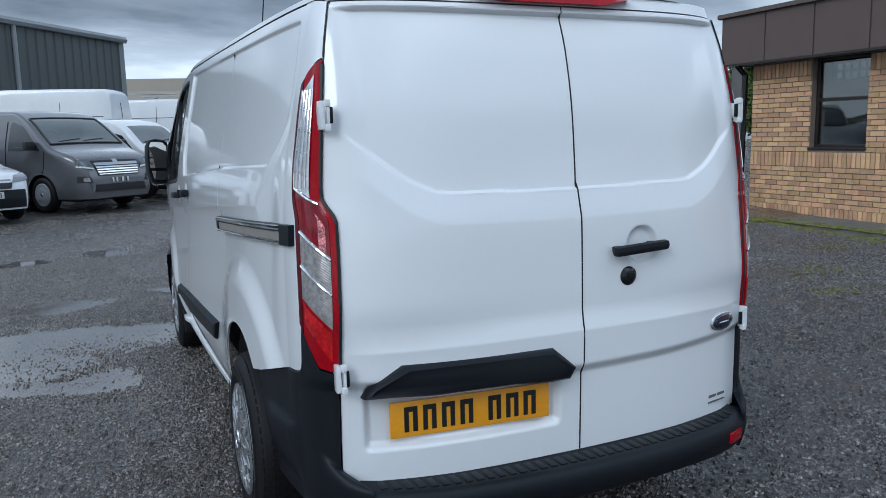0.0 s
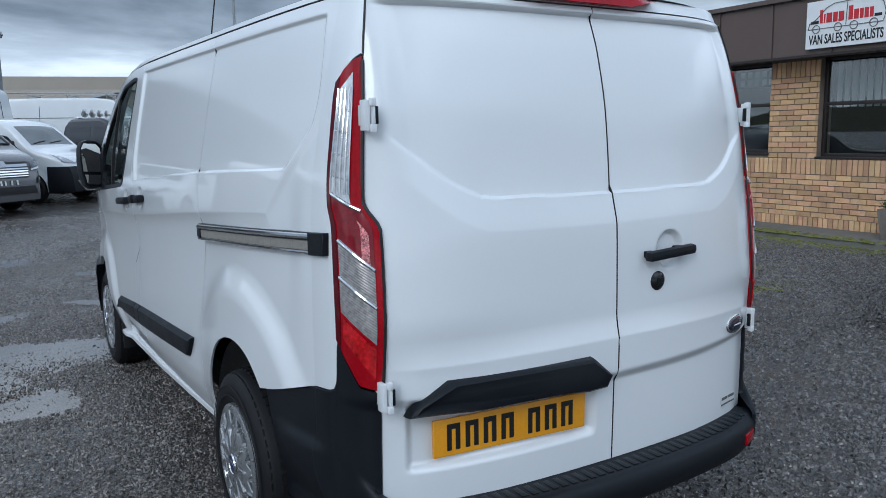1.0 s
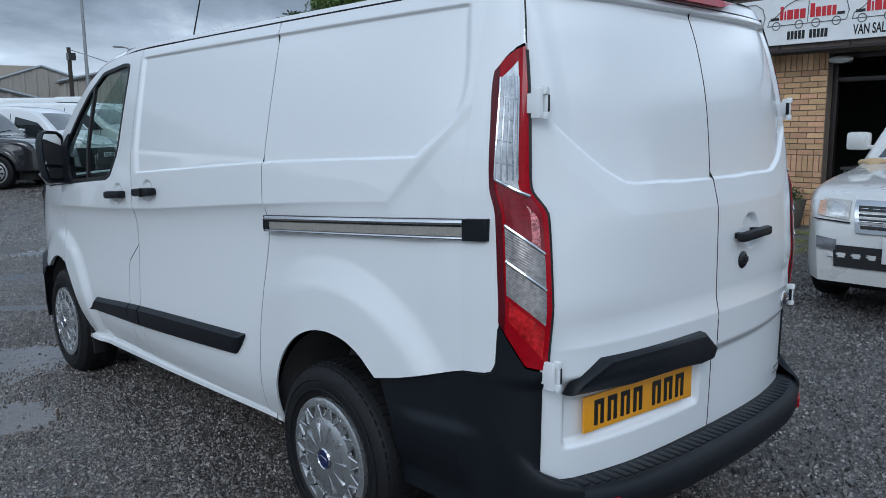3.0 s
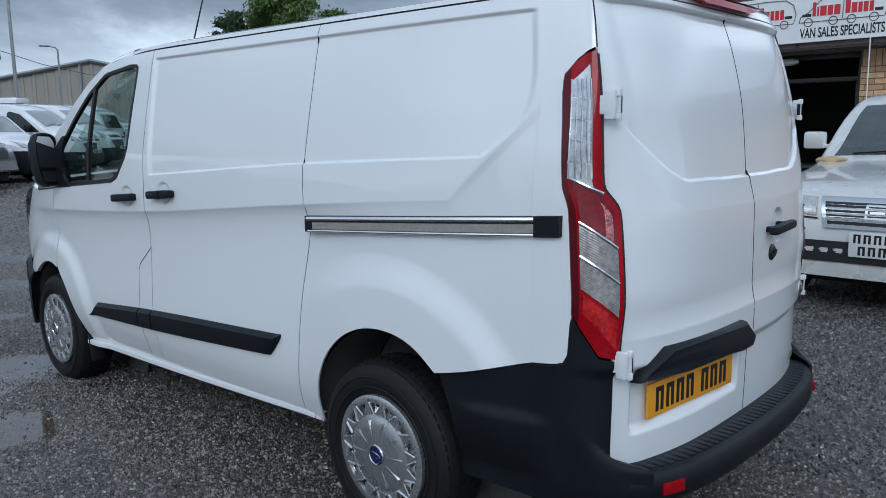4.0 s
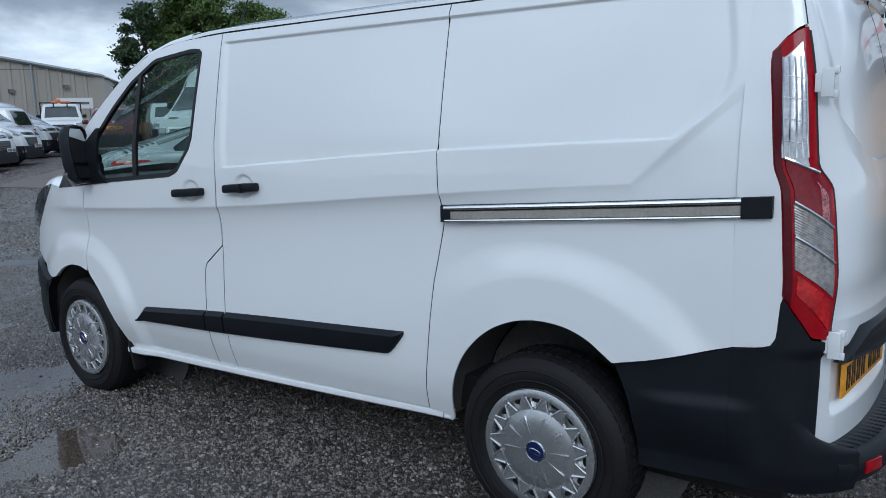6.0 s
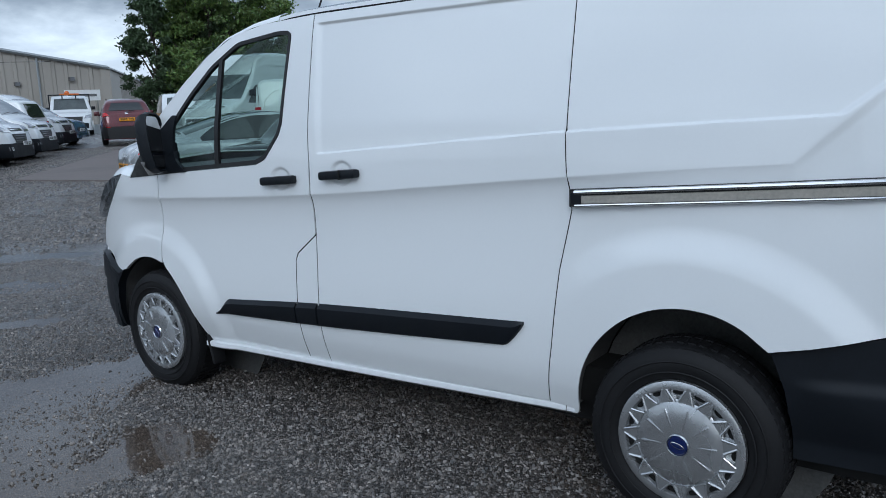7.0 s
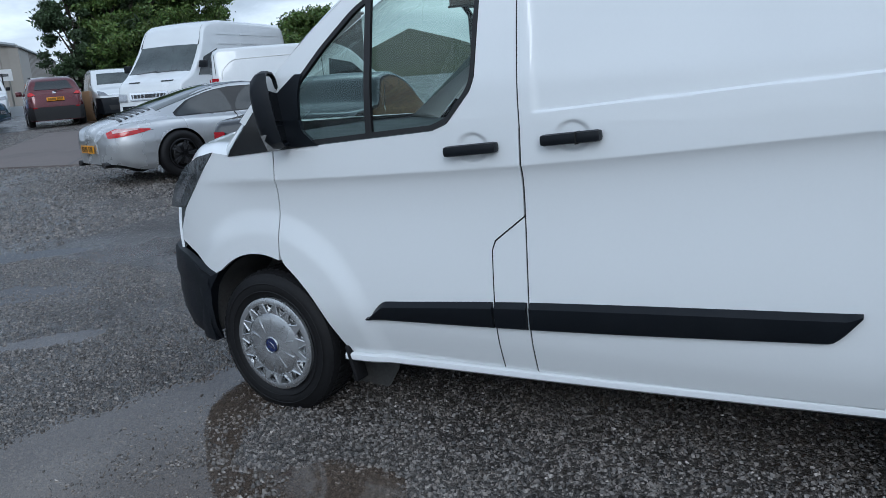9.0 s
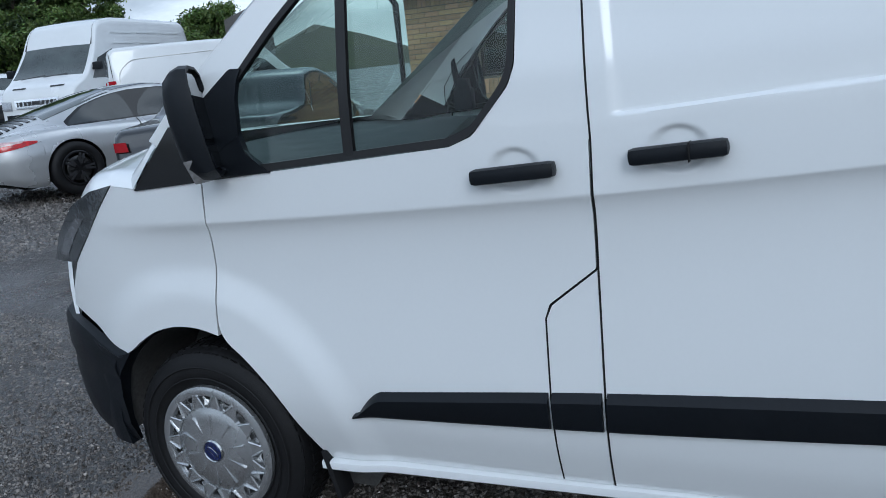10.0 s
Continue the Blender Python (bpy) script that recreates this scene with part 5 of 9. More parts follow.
LOWER = polyline(rounded([(plan(0.42) + 0.006, 0.42), (0.838, 0.30), (0.812, 0.205), (0.762, 0.128), (0.700, 0.076)], 0.05, 4))


def bulged(s):
    """The black corner moulding: it follows the body above and swells into the bumper's face below."""
    def f(u, z):
        reach = 0.20 * (1 - u) + 0.040
        k = ease((0.478 + reach - z) / reach)
        a = corner(u, max(z, 0.55), 0.004, s)
        q = LOWER(u)
        tuck = 0.014 * ease((0.42 - z) / 0.09)
        x, y = abs(a[0]) * (1 - k) + (q.x - tuck) * k, a[1] * (1 - k) + (q.y + tuck * u) * k
        x0 = plan(0.42) - min(tumble(z), 0.03) + 0.004 + ridge(0.42, z) * (1 - u)
        e = max(0.0, 1 - u / 0.25)
        return (s * (x * (1 - e) + x0 * e), y, z)
    return f


for s in (-1, 1):
    inw = (-s * 0.6, 0.8, 0)
    cp = lambda off: (lambda u, z: corner(u, z, off, s))
    lamp_out = [(0.365, 0.955), (0.357, 1.10), (0.352, 1.25), (0.342, 1.36), (0.312, 1.50), (0.288, 1.59), (0.292, 1.625), (0.31, 1.648)]
    lamp_in = [(0.985, 0.822), (0.985, 1.27), (0.985, 1.34), (0.985, 1.712)]
    lamp_top = [(0.31, 1.648), (0.48, 1.682), (0.72, 1.706), (0.985, 1.717)]
    lamp_bot = [(0.365, 0.955), (0.46, 0.915), (0.68, 0.838), (0.985, 0.826)]
    part("corner_panel", coons(lamp_top_w := [(0.0, 1.60), *[(a, b + 0.005) for a, b in lamp_top[:]], (1.0, 1.717)], [(0.0, 1.897), (1.0, 1.880)], [(0.0, 1.60), (0.0, 1.897)], [(1.0, 1.717), (1.0, 1.880)], 16, 12, cp(0.0)), WHITE, van)
    part("corner_panel", coons([(0.0, 0.787), (0.22, 0.797), (0.31, 0.808), (0.345, 0.838), (0.357, 0.945)], [(0.0, 1.60), (0.30, 1.652)], [(0.0, 0.787), (0.0, 1.60)], [(0.357, 0.945), (0.348, 1.10), (0.343, 1.25), (0.333, 1.36), (0.303, 1.50), (0.279, 1.59), (0.283, 1.628), (0.30, 1.652)], 8, 40, cp(0.0)), WHITE, van)
    tl = part("tail_lamp", coons(lamp_bot, lamp_top, lamp_out, lamp_in, 22, 60, cp(0.006), 0.03, inw), RED_LENS, van, "tall red and clear tail lamp")
    # sloping bands of clear and red lens, from the top down
    def band(nm, lo, hi, ua, ub, material, off, nu=10, nv=10, rib=0.0):
        fn = (lambda u, z: corner(u, z, off + rib * (0.5 + 0.5 * math.sin(z * 820)), s)) if rib else cp(off)
        return part(nm, coons([(ua, lo[0]), (ub, lo[1])], [(ua, hi[0]), (ub, hi[1])], [(ua, lo[0]), (ua, hi[0])], [(ub, lo[1]), (ub, hi[1])], nu, nv, fn, 0.006, inw), material, tl)
    part("lens_edge", coons([(0.366, 0.957), (0.432, 0.928)], [(0.312, 1.646), (0.400, 1.664)], lamp_out, [(0.432, 0.928), (0.425, 1.10), (0.420, 1.30), (0.405, 1.50), (0.395, 1.60), (0.400, 1.664)], 4, 40, cp(0.0075), 0.004, inw), MAROON_LENS, tl, "dark maroon edge of the lens")
    band("clear_band", (1.352, 1.312), (1.625, 1.672), 0.42, 0.77, CLEAR_LENS, 0.009, 8, 12)
    band("red_band", (1.234, 1.158), (1.346, 1.304), 0.46, 0.90, DEEP_RED_LENS, 0.009)
    band("reversing_band", (1.136, 1.058), (1.222, 1.146), 0.45, 0.90, RIB_LENS, 0.009, 8, 84, 0.0011)
    band("reversing_band", (1.035, 0.953), (1.124, 1.046), 0.45, 0.90, RIB_LENS, 0.009, 8, 84, 0.0011)
    band("stop_band", (0.962, 0.856), (1.018, 0.940), 0.47, 0.90, BRIGHT_RED_LENS, 0.009)
    # pink patch of uneven tone puts the lens's glints into its colour
    band("sparkling_facet", (1.178, 1.162), (1.285, 1.245), 0.75, 0.85, SPARKLE, 0.0105, 6, 20)
    for z0, z1 in ((1.228, 1.152), (1.130, 1.052), (1.350, 1.308)):
        part("bright_line", tube([corner(0.45 + 0.45 * k / 8, z0 + (z1 - z0) * k / 8, 0.009, s) for k in range(9)], 0.0058, 8), CHROME, tl)
    for uu in (0.425, 0.51, 0.60, 0.69, 0.765):
        part("bright_line", tube([corner(uu, z, 0.010, s) for z in np.linspace(1.35, 1.63, 10)], 0.003, 5), CHROME, tl)
    for zz in (1.40, 1.46, 1.52, 1.58):
        part("bright_line", tube([corner(0.425 + 0.34 * k / 6, zz - 0.012 * k / 6, 0.010, s) for k in range(7)], 0.0022, 5), CHROME, tl)
    part("lamp_seal", tube([corner(0.998, z, 0.002, s) for z in np.linspace(0.83, 1.70, 60)], 0.0058 if s < 0 else 0.003, 6), SEAL, tl)
    part("corner_joint", tube([corner(0.998, z, -0.002, s) for z in np.linspace(1.72, 1.876, 12)], 0.0030, 6), SEAL, van)
    # hinges
    for zc, yo in ((1.556, 0.205), (0.812, 0.150)):
        hb = bmesh.new()
        box(hb, (-0.004, -0.016, -0.042), (0.014, 0.022, 0.042), 0.004)
        box(hb, (0.0, 0.015, -0.028), (0.012, 0.042, 0.028), 0.003)
        box(hb, (0.012, -0.028, -0.046), (0.032, -0.006, -0.024), 0.004)
        box(hb, (0.012, -0.028, 0.024), (0.032, -0.006, 0.046), 0.004)
        box(hb, (0.020, -0.024, -0.024), (0.030, -0.004, 0.024), 0.003)
        bmesh.ops.transform(hb, matrix=Matrix.Translation((s * (0.776 if s < 0 else 0.764), yo + (0.0 if s < 0 else 0.012), zc)) @ Matrix.Diagonal((-s * 0.8, 0.85, 0.95, 1)), verts=hb.verts)
        hg = part("hinge", hb, WHITE, van, "white painted door hinge")
        pb = bmesh.new()
        box(pb, (0.032, -0.022, -0.024), (0.042, -0.008, 0.024), 0.003)
        bmesh.ops.transform(pb, matrix=Matrix.Translation((s * (0.776 if s < 0 else 0.764), yo + (0.0 if s < 0 else 0.012), zc)) @ Matrix.Diagonal((-s * 0.8, 0.85, 0.95, 1)), verts=pb.verts)
        part("stop_pad", pb, BLACK_PLASTIC, hg)
    # black lower corner above the bumper
    part("bumper_corner", coons([(0.0, 0.34), (0.995, 0.355)], [(0.0, 0.784), (0.222, 0.793), (0.316, 0.804), (0.352, 0.836), (0.362, 0.940), (0.366, 0.949), (0.46, 0.908), (0.68, 0.831), (0.995, 0.819)], [(0.0, 0.34), (0.0, 0.784)], [(0.995, 0.355), (0.995, 0.815)], 44, 60, bulged(s), 0.012, (-s * 0.4, 0.9, 0)), BLACK_PLASTIC, van)
    part("bumper_side", coons([(0.42, 0.34), (0.70, 0.34)], [(0.42, 0.781), (0.45, 0.772), (0.66, 0.711), (0.772, 0.683)], [(0.42, 0.34), (0.42, 0.781)], [(0.70, 0.34), (0.706, 0.45), (0.728, 0.57), (0.772, 0.683)], 30, 40, swage(s), 0.02, (-s, 0, 0)), BLACK_PLASTIC, van, "black plastic rear bumper side")

# rear bumper with its tread ledge
bpath = [(-0.757, 0.122), (-0.715, 0.084), (-0.62, 0.040), (-0.5, 0.012), (-0.3, -0.006), (-0.15, -0.012), (0, -0.014)]
bpath += [(-x, y) for x, y in bpath[-2::-1]]
bpath = rounded(bpath, 0.04, 3)
BP = polyline(bpath)
rb = bmesh.new()
prev = None
NB = 96
lift = lambda x: min(1.0, abs(x) / 0.74) ** 2
for k in range(NB + 1):
    p = BP(k / NB)
    a, b = BP(max(0, k / NB - 0.01)), BP(min(1, k / NB + 0.01))
    t = (b - a).normalized()
    inn = Vector((-t.y, t.x, 0))
    onrear = ease((0.16 - p.y) / 0.10)
    zt, zb = 0.460 + 0.012 * lift(p.x), 0.352 + 0.010 * lift(p.x)
    prof = [(zb - 0.02 * onrear, 0.02 + 0.07 * onrear), (zb - 0.008 * onrear, 0.018 + 0.027 * onrear), (zb + 0.012, 0.016), (zb + 0.04, 0.004), (zb + 0.065, 0.0), (zt - 0.022, 0.003), (zt - 0.008, 0.010), (zt, 0.020), (zt + 0.004, 0.034), (zt + 0.012, 0.045 + 0.135 * onrear)]
    cur = [rb.verts.new((p.x + inn.x * o, p.y + inn.y * o, z)) for z, o in prof]
    if prev:
        for i in range(len(prof) - 1):
            rb.faces.new((prev[i], prev[i + 1], cur[i + 1], cur[i]))
    prev = cur
bump = part("rear_bumper", rb, BLACK_PLASTIC, van, "black plastic rear bumper with a ribbed step")
for k in range(38):
    x = -0.66 + 1.32 * k / 37
    j = min(range(201), key=lambda q: abs(BP(q / 200).x - x) + (9 if BP(q / 200).y > 0.2 else 0))
    y0 = BP(j / 200).y + 0.042
    zt = 0.460 + 0.012 * lift(x)
    rbm = boxes(((x - 0.011, y0, zt + 0.003), (x + 0.011, y0 + 0.058, zt + 0.0080)), bevel=0.0015)
    part("tread_rib", rbm, BLACK_PLASTIC, bump)
for s in (-1, 1):
    rm = bmesh.new()
    box(rm, (-0.042, -0.006, -0.019), (0.042, 0.012, 0.019), 0.004)
    bmesh.ops.transform(rm, matrix=Matrix.Translation((s * 0.630, 0.049, 0.420)) @ Matrix.Rotation(radians(s * 22), 4, "Z"), verts=rm.verts)
    part("reflector", rm, RED_LENS, bump, "red reflector")

# high brake lamp, spoiler lip
def rear_bar(x0, x1, z0, z1, o0, o1, material, name, parent, taper=0.0, label=""):
    bmx = bmesh.new()
    prev = None
    n = 24
    for k in range(n + 1):
        x = x0 + (x1 - x0) * k / n
        e = min(1.0, (k + 0.0) / n * 5, (n - k) / n * 5) if taper else 1.0
        zl = z0 + taper * (1 - e)
        y = rear_y(0, 1.9) - 0.005 + 0.012 * (abs(x) / 0.6) ** 2 + 0.14 * (abs(x) / 0.78) ** 5
        cur = [bmx.verts.new((x, y + o, z)) for z, o in ((zl, o1), (zl, o0), (z1, o0 + 0.02), (z1, o1))]
        if prev:
            for i in range(4):
                bmx.faces.new((prev[i], prev[(i + 1) % 4], cur[(i + 1) % 4], cur[i]))
        else:
            bmx.faces.new(cur)
        prev = cur
    bmx.faces.new(prev[::-1])
    return part(name, bmx, material, parent, label)


rear_bar(-0.315, 0.285, 1.890, 1.918, -0.03, 0.04, RED_LENS, "brake_lamp", van, 0.026, "red high-level brake lamp")
rear_bar(-0.70, 0.70, 1.886, 1.925, -0.004, 0.05, WHITE, "roof_lip", van)

# handle, lock, badge, plate deflector and plate on the rear doors
hb = bmesh.new()
box(hb, (-0.100, -0.02, -0.0165), (0.110, 0.014, 0.0165), 0.014)
for v in hb.verts:
    v.co.z += -0.12 * (v.co.x ** 2) + 0.05 * v.co.x
    v.co.y += 0.9 * v.co.x ** 2
box(hb, (-0.088, 0.0, -0.012), (-0.055, 0.055, 0.008), 0.004)
box(hb, (0.06, 0.0, -0.010), (0.10, 0.055, 0.012), 0.004)
bmesh.ops.transform(hb, matrix=Matrix.Translation((0.216, rear_y(0.12, 1.125) - 0.034, 1.122)), verts=hb.verts)
part("handle", hb, BLACK_PLASTIC, doors[1], "black door handle")
bm = revolve([(-0.012, 0.0), (-0.012, 0.016), (-0.009, 0.022), (-0.002, 0.031), (0.01, 0.032)], 28, "y", (0.190, rear_y(0.19, 1.03), 1.030))
lk = part("lock", bm, GLOSS_BLACK, doors[1], "black lock barrel")
part("keyhole", boxes(((0.176, rear_y(0.19, 1.03) - 0.016, 1.024), (0.204, rear_y(0.19, 1.03) - 0.011, 1.042)), bevel=0.002), BLACK_PLASTIC, lk)
for sx_, sz_, o, mt, nm in ((0.070, 0.033, 0.008, CHROME, "badge"), (0.062, 0.0275, 0.011, DARK_BADGE, "badge_field"), (0.042, 0.006, 0.0135, CHROME, "badge_mark")):
    bm = bmesh.new()
    bmesh.ops.create_uvsphere(bm, u_segments=28, v_segments=12, radius=1, matrix=Matrix.Translation((0.622, rear_y(0.622, 0.82) + 0.003 - o * 0.4, 0.820)) @ Matrix.Rotation(radians(15), 4, "Z") @ Matrix.Diagonal((sx_, o, sz_, 1)))
    part(nm, bm, mt, doors[1])
df = bmesh.new()
out = [(-0.705, 0.742), (-0.690, 0.768), (-0.590, 0.835), (-0.105, 0.832), (-0.028, 0.765), (-0.050, 0.730), (-0.12, 0.728), (-0.24, 0.740), (-0.50, 0.740), (-0.62, 0.745)]
mid = Vector((-0.36, 0.782))
rings = []
for k, o in ((1.0, 0.012), (1.0, -0.004), (0.965, -0.022), (0.80, -0.034), (0.4, -0.038)):
    rings.append([df.verts.new((mid.x + (x - mid.x) * (1 - (1 - k) * 0.25), rear_y(mid.x + (x - mid.x), 0.83) + o, mid.y + (z - mid.y) * k)) for x, z in out])
for a, b in zip(rings, rings[1:]):
    for k in range(len(out)):
        df.faces.new((a[k], a[(k + 1) % len(out)], b[(k + 1) % len(out)], b[k]))
df.faces.new(rings[-1])
part("plate_lamp_cover", df, BLACK_PLASTIC, doors[0], "black plastic strip above the number plate")


def number_plate(parent, m, w, h, material, rows=1, count=7, gap=4):
    """A number plate whose characters are plain bars."""
    p = part("number_plate", (lambda b: (bmesh.ops.transform(b, matrix=m, verts=b.verts), b)[1])(boxes(((-w / 2, -0.004, -h / 2), (w / 2, 0.004, h / 2)), bevel=0.003)), material, parent, "number plate with dark bars")
    per = count if rows == 1 else (count + 1) // 2
    cw = w * 0.86 / (per + (0.55 if rows == 1 else 0.0))
    for r in range(rows):
        for c in range(per if r == 0 or rows == 1 else count - per):
            x = -w * 0.43 + cw * (c + (0.55 if rows == 1 and c >= gap else 0.0)) + (cw * 0.5 if r else 0)
            hh = h * (0.70 if rows == 1 else 0.36)
            z0 = -hh / 2 if rows == 1 else (h * 0.06 if r == 0 else -h * 0.42)
            b = boxes(((x + cw * 0.12, -0.006, z0), (x + cw * 0.36, -0.0035, z0 + hh)), ((x + cw * 0.58, -0.006, z0), (x + cw * 0.82, -0.0035, z0 + hh)), ((x + cw * 0.36, -0.006, z0 + hh * 0.80), (x + cw * 0.58, -0.0035, z0 + hh)))
            bmesh.ops.transform(b, matrix=m, verts=b.verts)
            part("bar", b, INK, p, smooth=False)
    return p


number_plate(doors[0], Matrix.Translation((-0.362, rear_y(-0.362, 0.66) - 0.006, 0.658)) @ Matrix.Rotation(radians(-5.2), 4, "Z"), 0.52, 0.111, YELLOW)
sk = thing("dealer_sticker", "small white dealer's sticker on the van's rear door", "sticker", place=Matrix.Translation((0.628, rear_y(0.628, 0.535) - 0.001, 0.535)) @ Matrix.Rotation(radians(13), 4, "Z"))
part("backing", boxes(((-0.052, -0.0006, -0.022), (0.052, 0.0, 0.016))), WHITE, sk, smooth=False)
for z0, z1, x0, x1 in ((0.002, 0.012, -0.046, -0.004), (0.002, 0.012, 0.004, 0.046), (-0.018, -0.012, -0.05, 0.05)):
    part("bar", boxes(((x0, -0.002, z0), (x1, -0.001, z1))), SIGN_GREY, sk, smooth=False)

# aerial
part("aerial", tube([(-0.36, 3.17, 1.955), (-0.36, 3.14, 2.0), (-0.36, 2.98, 2.28), (-0.36, 2.88, 2.46)], 0.006, 6, 0.003), GLOSS_BLACK, van)

# cab: floor, seats, dash, wheel, bulkhead
cab = part("cab_floor", boxes(((-0.80, 2.45, 0.48), (0.80, 4.1, 0.55))), DASH, van)
part("bulkhead", boxes(((-0.77, 2.50, 0.5), (0.77, 2.53, 1.86))), CARGO, van)
part("headlining", boxes(((-0.68, 2.5, 1.865), (0.68, 3.1, 1.875))), mat("headlining_grey", (0.30, 0.30, 0.29), 0.9), van)
for x in (-0.42, 0.42):
    st = part("seat", boxes(((x - 0.25, 2.72, 0.72), (x + 0.25, 3.22, 0.90)), bevel=0.05), SEAT, van)
    sbm = bmesh.new()
    box(sbm, (x - 0.24, 2.62, 0.88), (x + 0.24, 2.76, 1.46), 0.05)
    for v in sbm.verts:
        v.co.y -= 0.15 * (v.co.z - 0.88)
    part("seat_back", sbm, SEAT, st)
    part("headrest", boxes(((x - 0.13, 2.50, 1.50), (x + 0.13, 2.60, 1.69)), bevel=0.035), SEAT, st)
db = bmesh.new()
prev = None
for x in np.linspace(-0.80, 0.80, 24):
    hump = 0.06 * math.exp(-((x - 0.42) / 0.22) ** 2)
    prof = [(3.42, 0.62), (3.48, 0.90), (3.46, 1.06), (3.52, 1.14 + hump), (3.70, 1.165 + hump * 0.7), (4.0, 1.17), (4.40, 1.19), (4.40, 0.6)]
    cur = [db.verts.new((x, a, b)) for a, b in prof]
    if prev:
        for i in range(len(prof) - 1):
            db.faces.new((prev[i], prev[i + 1], cur[i + 1], cur[i]))
    prev = cur
part("dashboard", db, DASH, van)
q = Matrix.Translation((0.42, 3.36, 1.13)) @ Matrix.Rotation(radians(-62), 4, "X")
sb = revolve([(0.014 * math.sin(a), 0.185 + 0.014 * math.cos(a)) for a in np.linspace(0, 2 * math.pi, 9)], 32, "z")
bmesh.ops.transform(sb, matrix=q, verts=sb.verts)
swo = part("steering_wheel", sb, DASH, van)
hb = bmesh.new()
box(hb, (-0.07, -0.06, -0.02), (0.07, 0.06, 0.02), 0.015, q)
box(hb, (-0.18, -0.015, -0.008), (0.18, 0.015, 0.008), 0.004, q)
box(hb, (-0.015, -0.18, -0.008), (0.015, 0.0, 0.008), 0.004, q)
part("hub", hb, DASH, swo)

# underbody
# lower box is added to deepen shade beneath; the end pair hide lit gaps
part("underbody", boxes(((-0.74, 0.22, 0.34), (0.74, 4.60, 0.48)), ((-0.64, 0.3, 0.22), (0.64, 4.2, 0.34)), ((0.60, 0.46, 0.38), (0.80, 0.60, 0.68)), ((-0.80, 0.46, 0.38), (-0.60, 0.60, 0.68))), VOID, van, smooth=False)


# wheels
def tyre_mesh(r, rim, half):
    prof = [(-half * 0.75, rim - 0.005), (-half * 0.98, rim + 0.02), (-half * 1.04, rim + 0.06), (-half, r - 0.045), (-half * 0.86, r - 0.014), (-half * 0.70, r - 0.004), (0, r), (half * 0.70, r - 0.004), (half * 0.86, r - 0.014), (half, r - 0.045), (half * 1.04, rim + 0.06), (half * 0.98, rim + 0.02), (half * 0.75, rim - 0.005)]
    return revolve(prof, 64, "x")


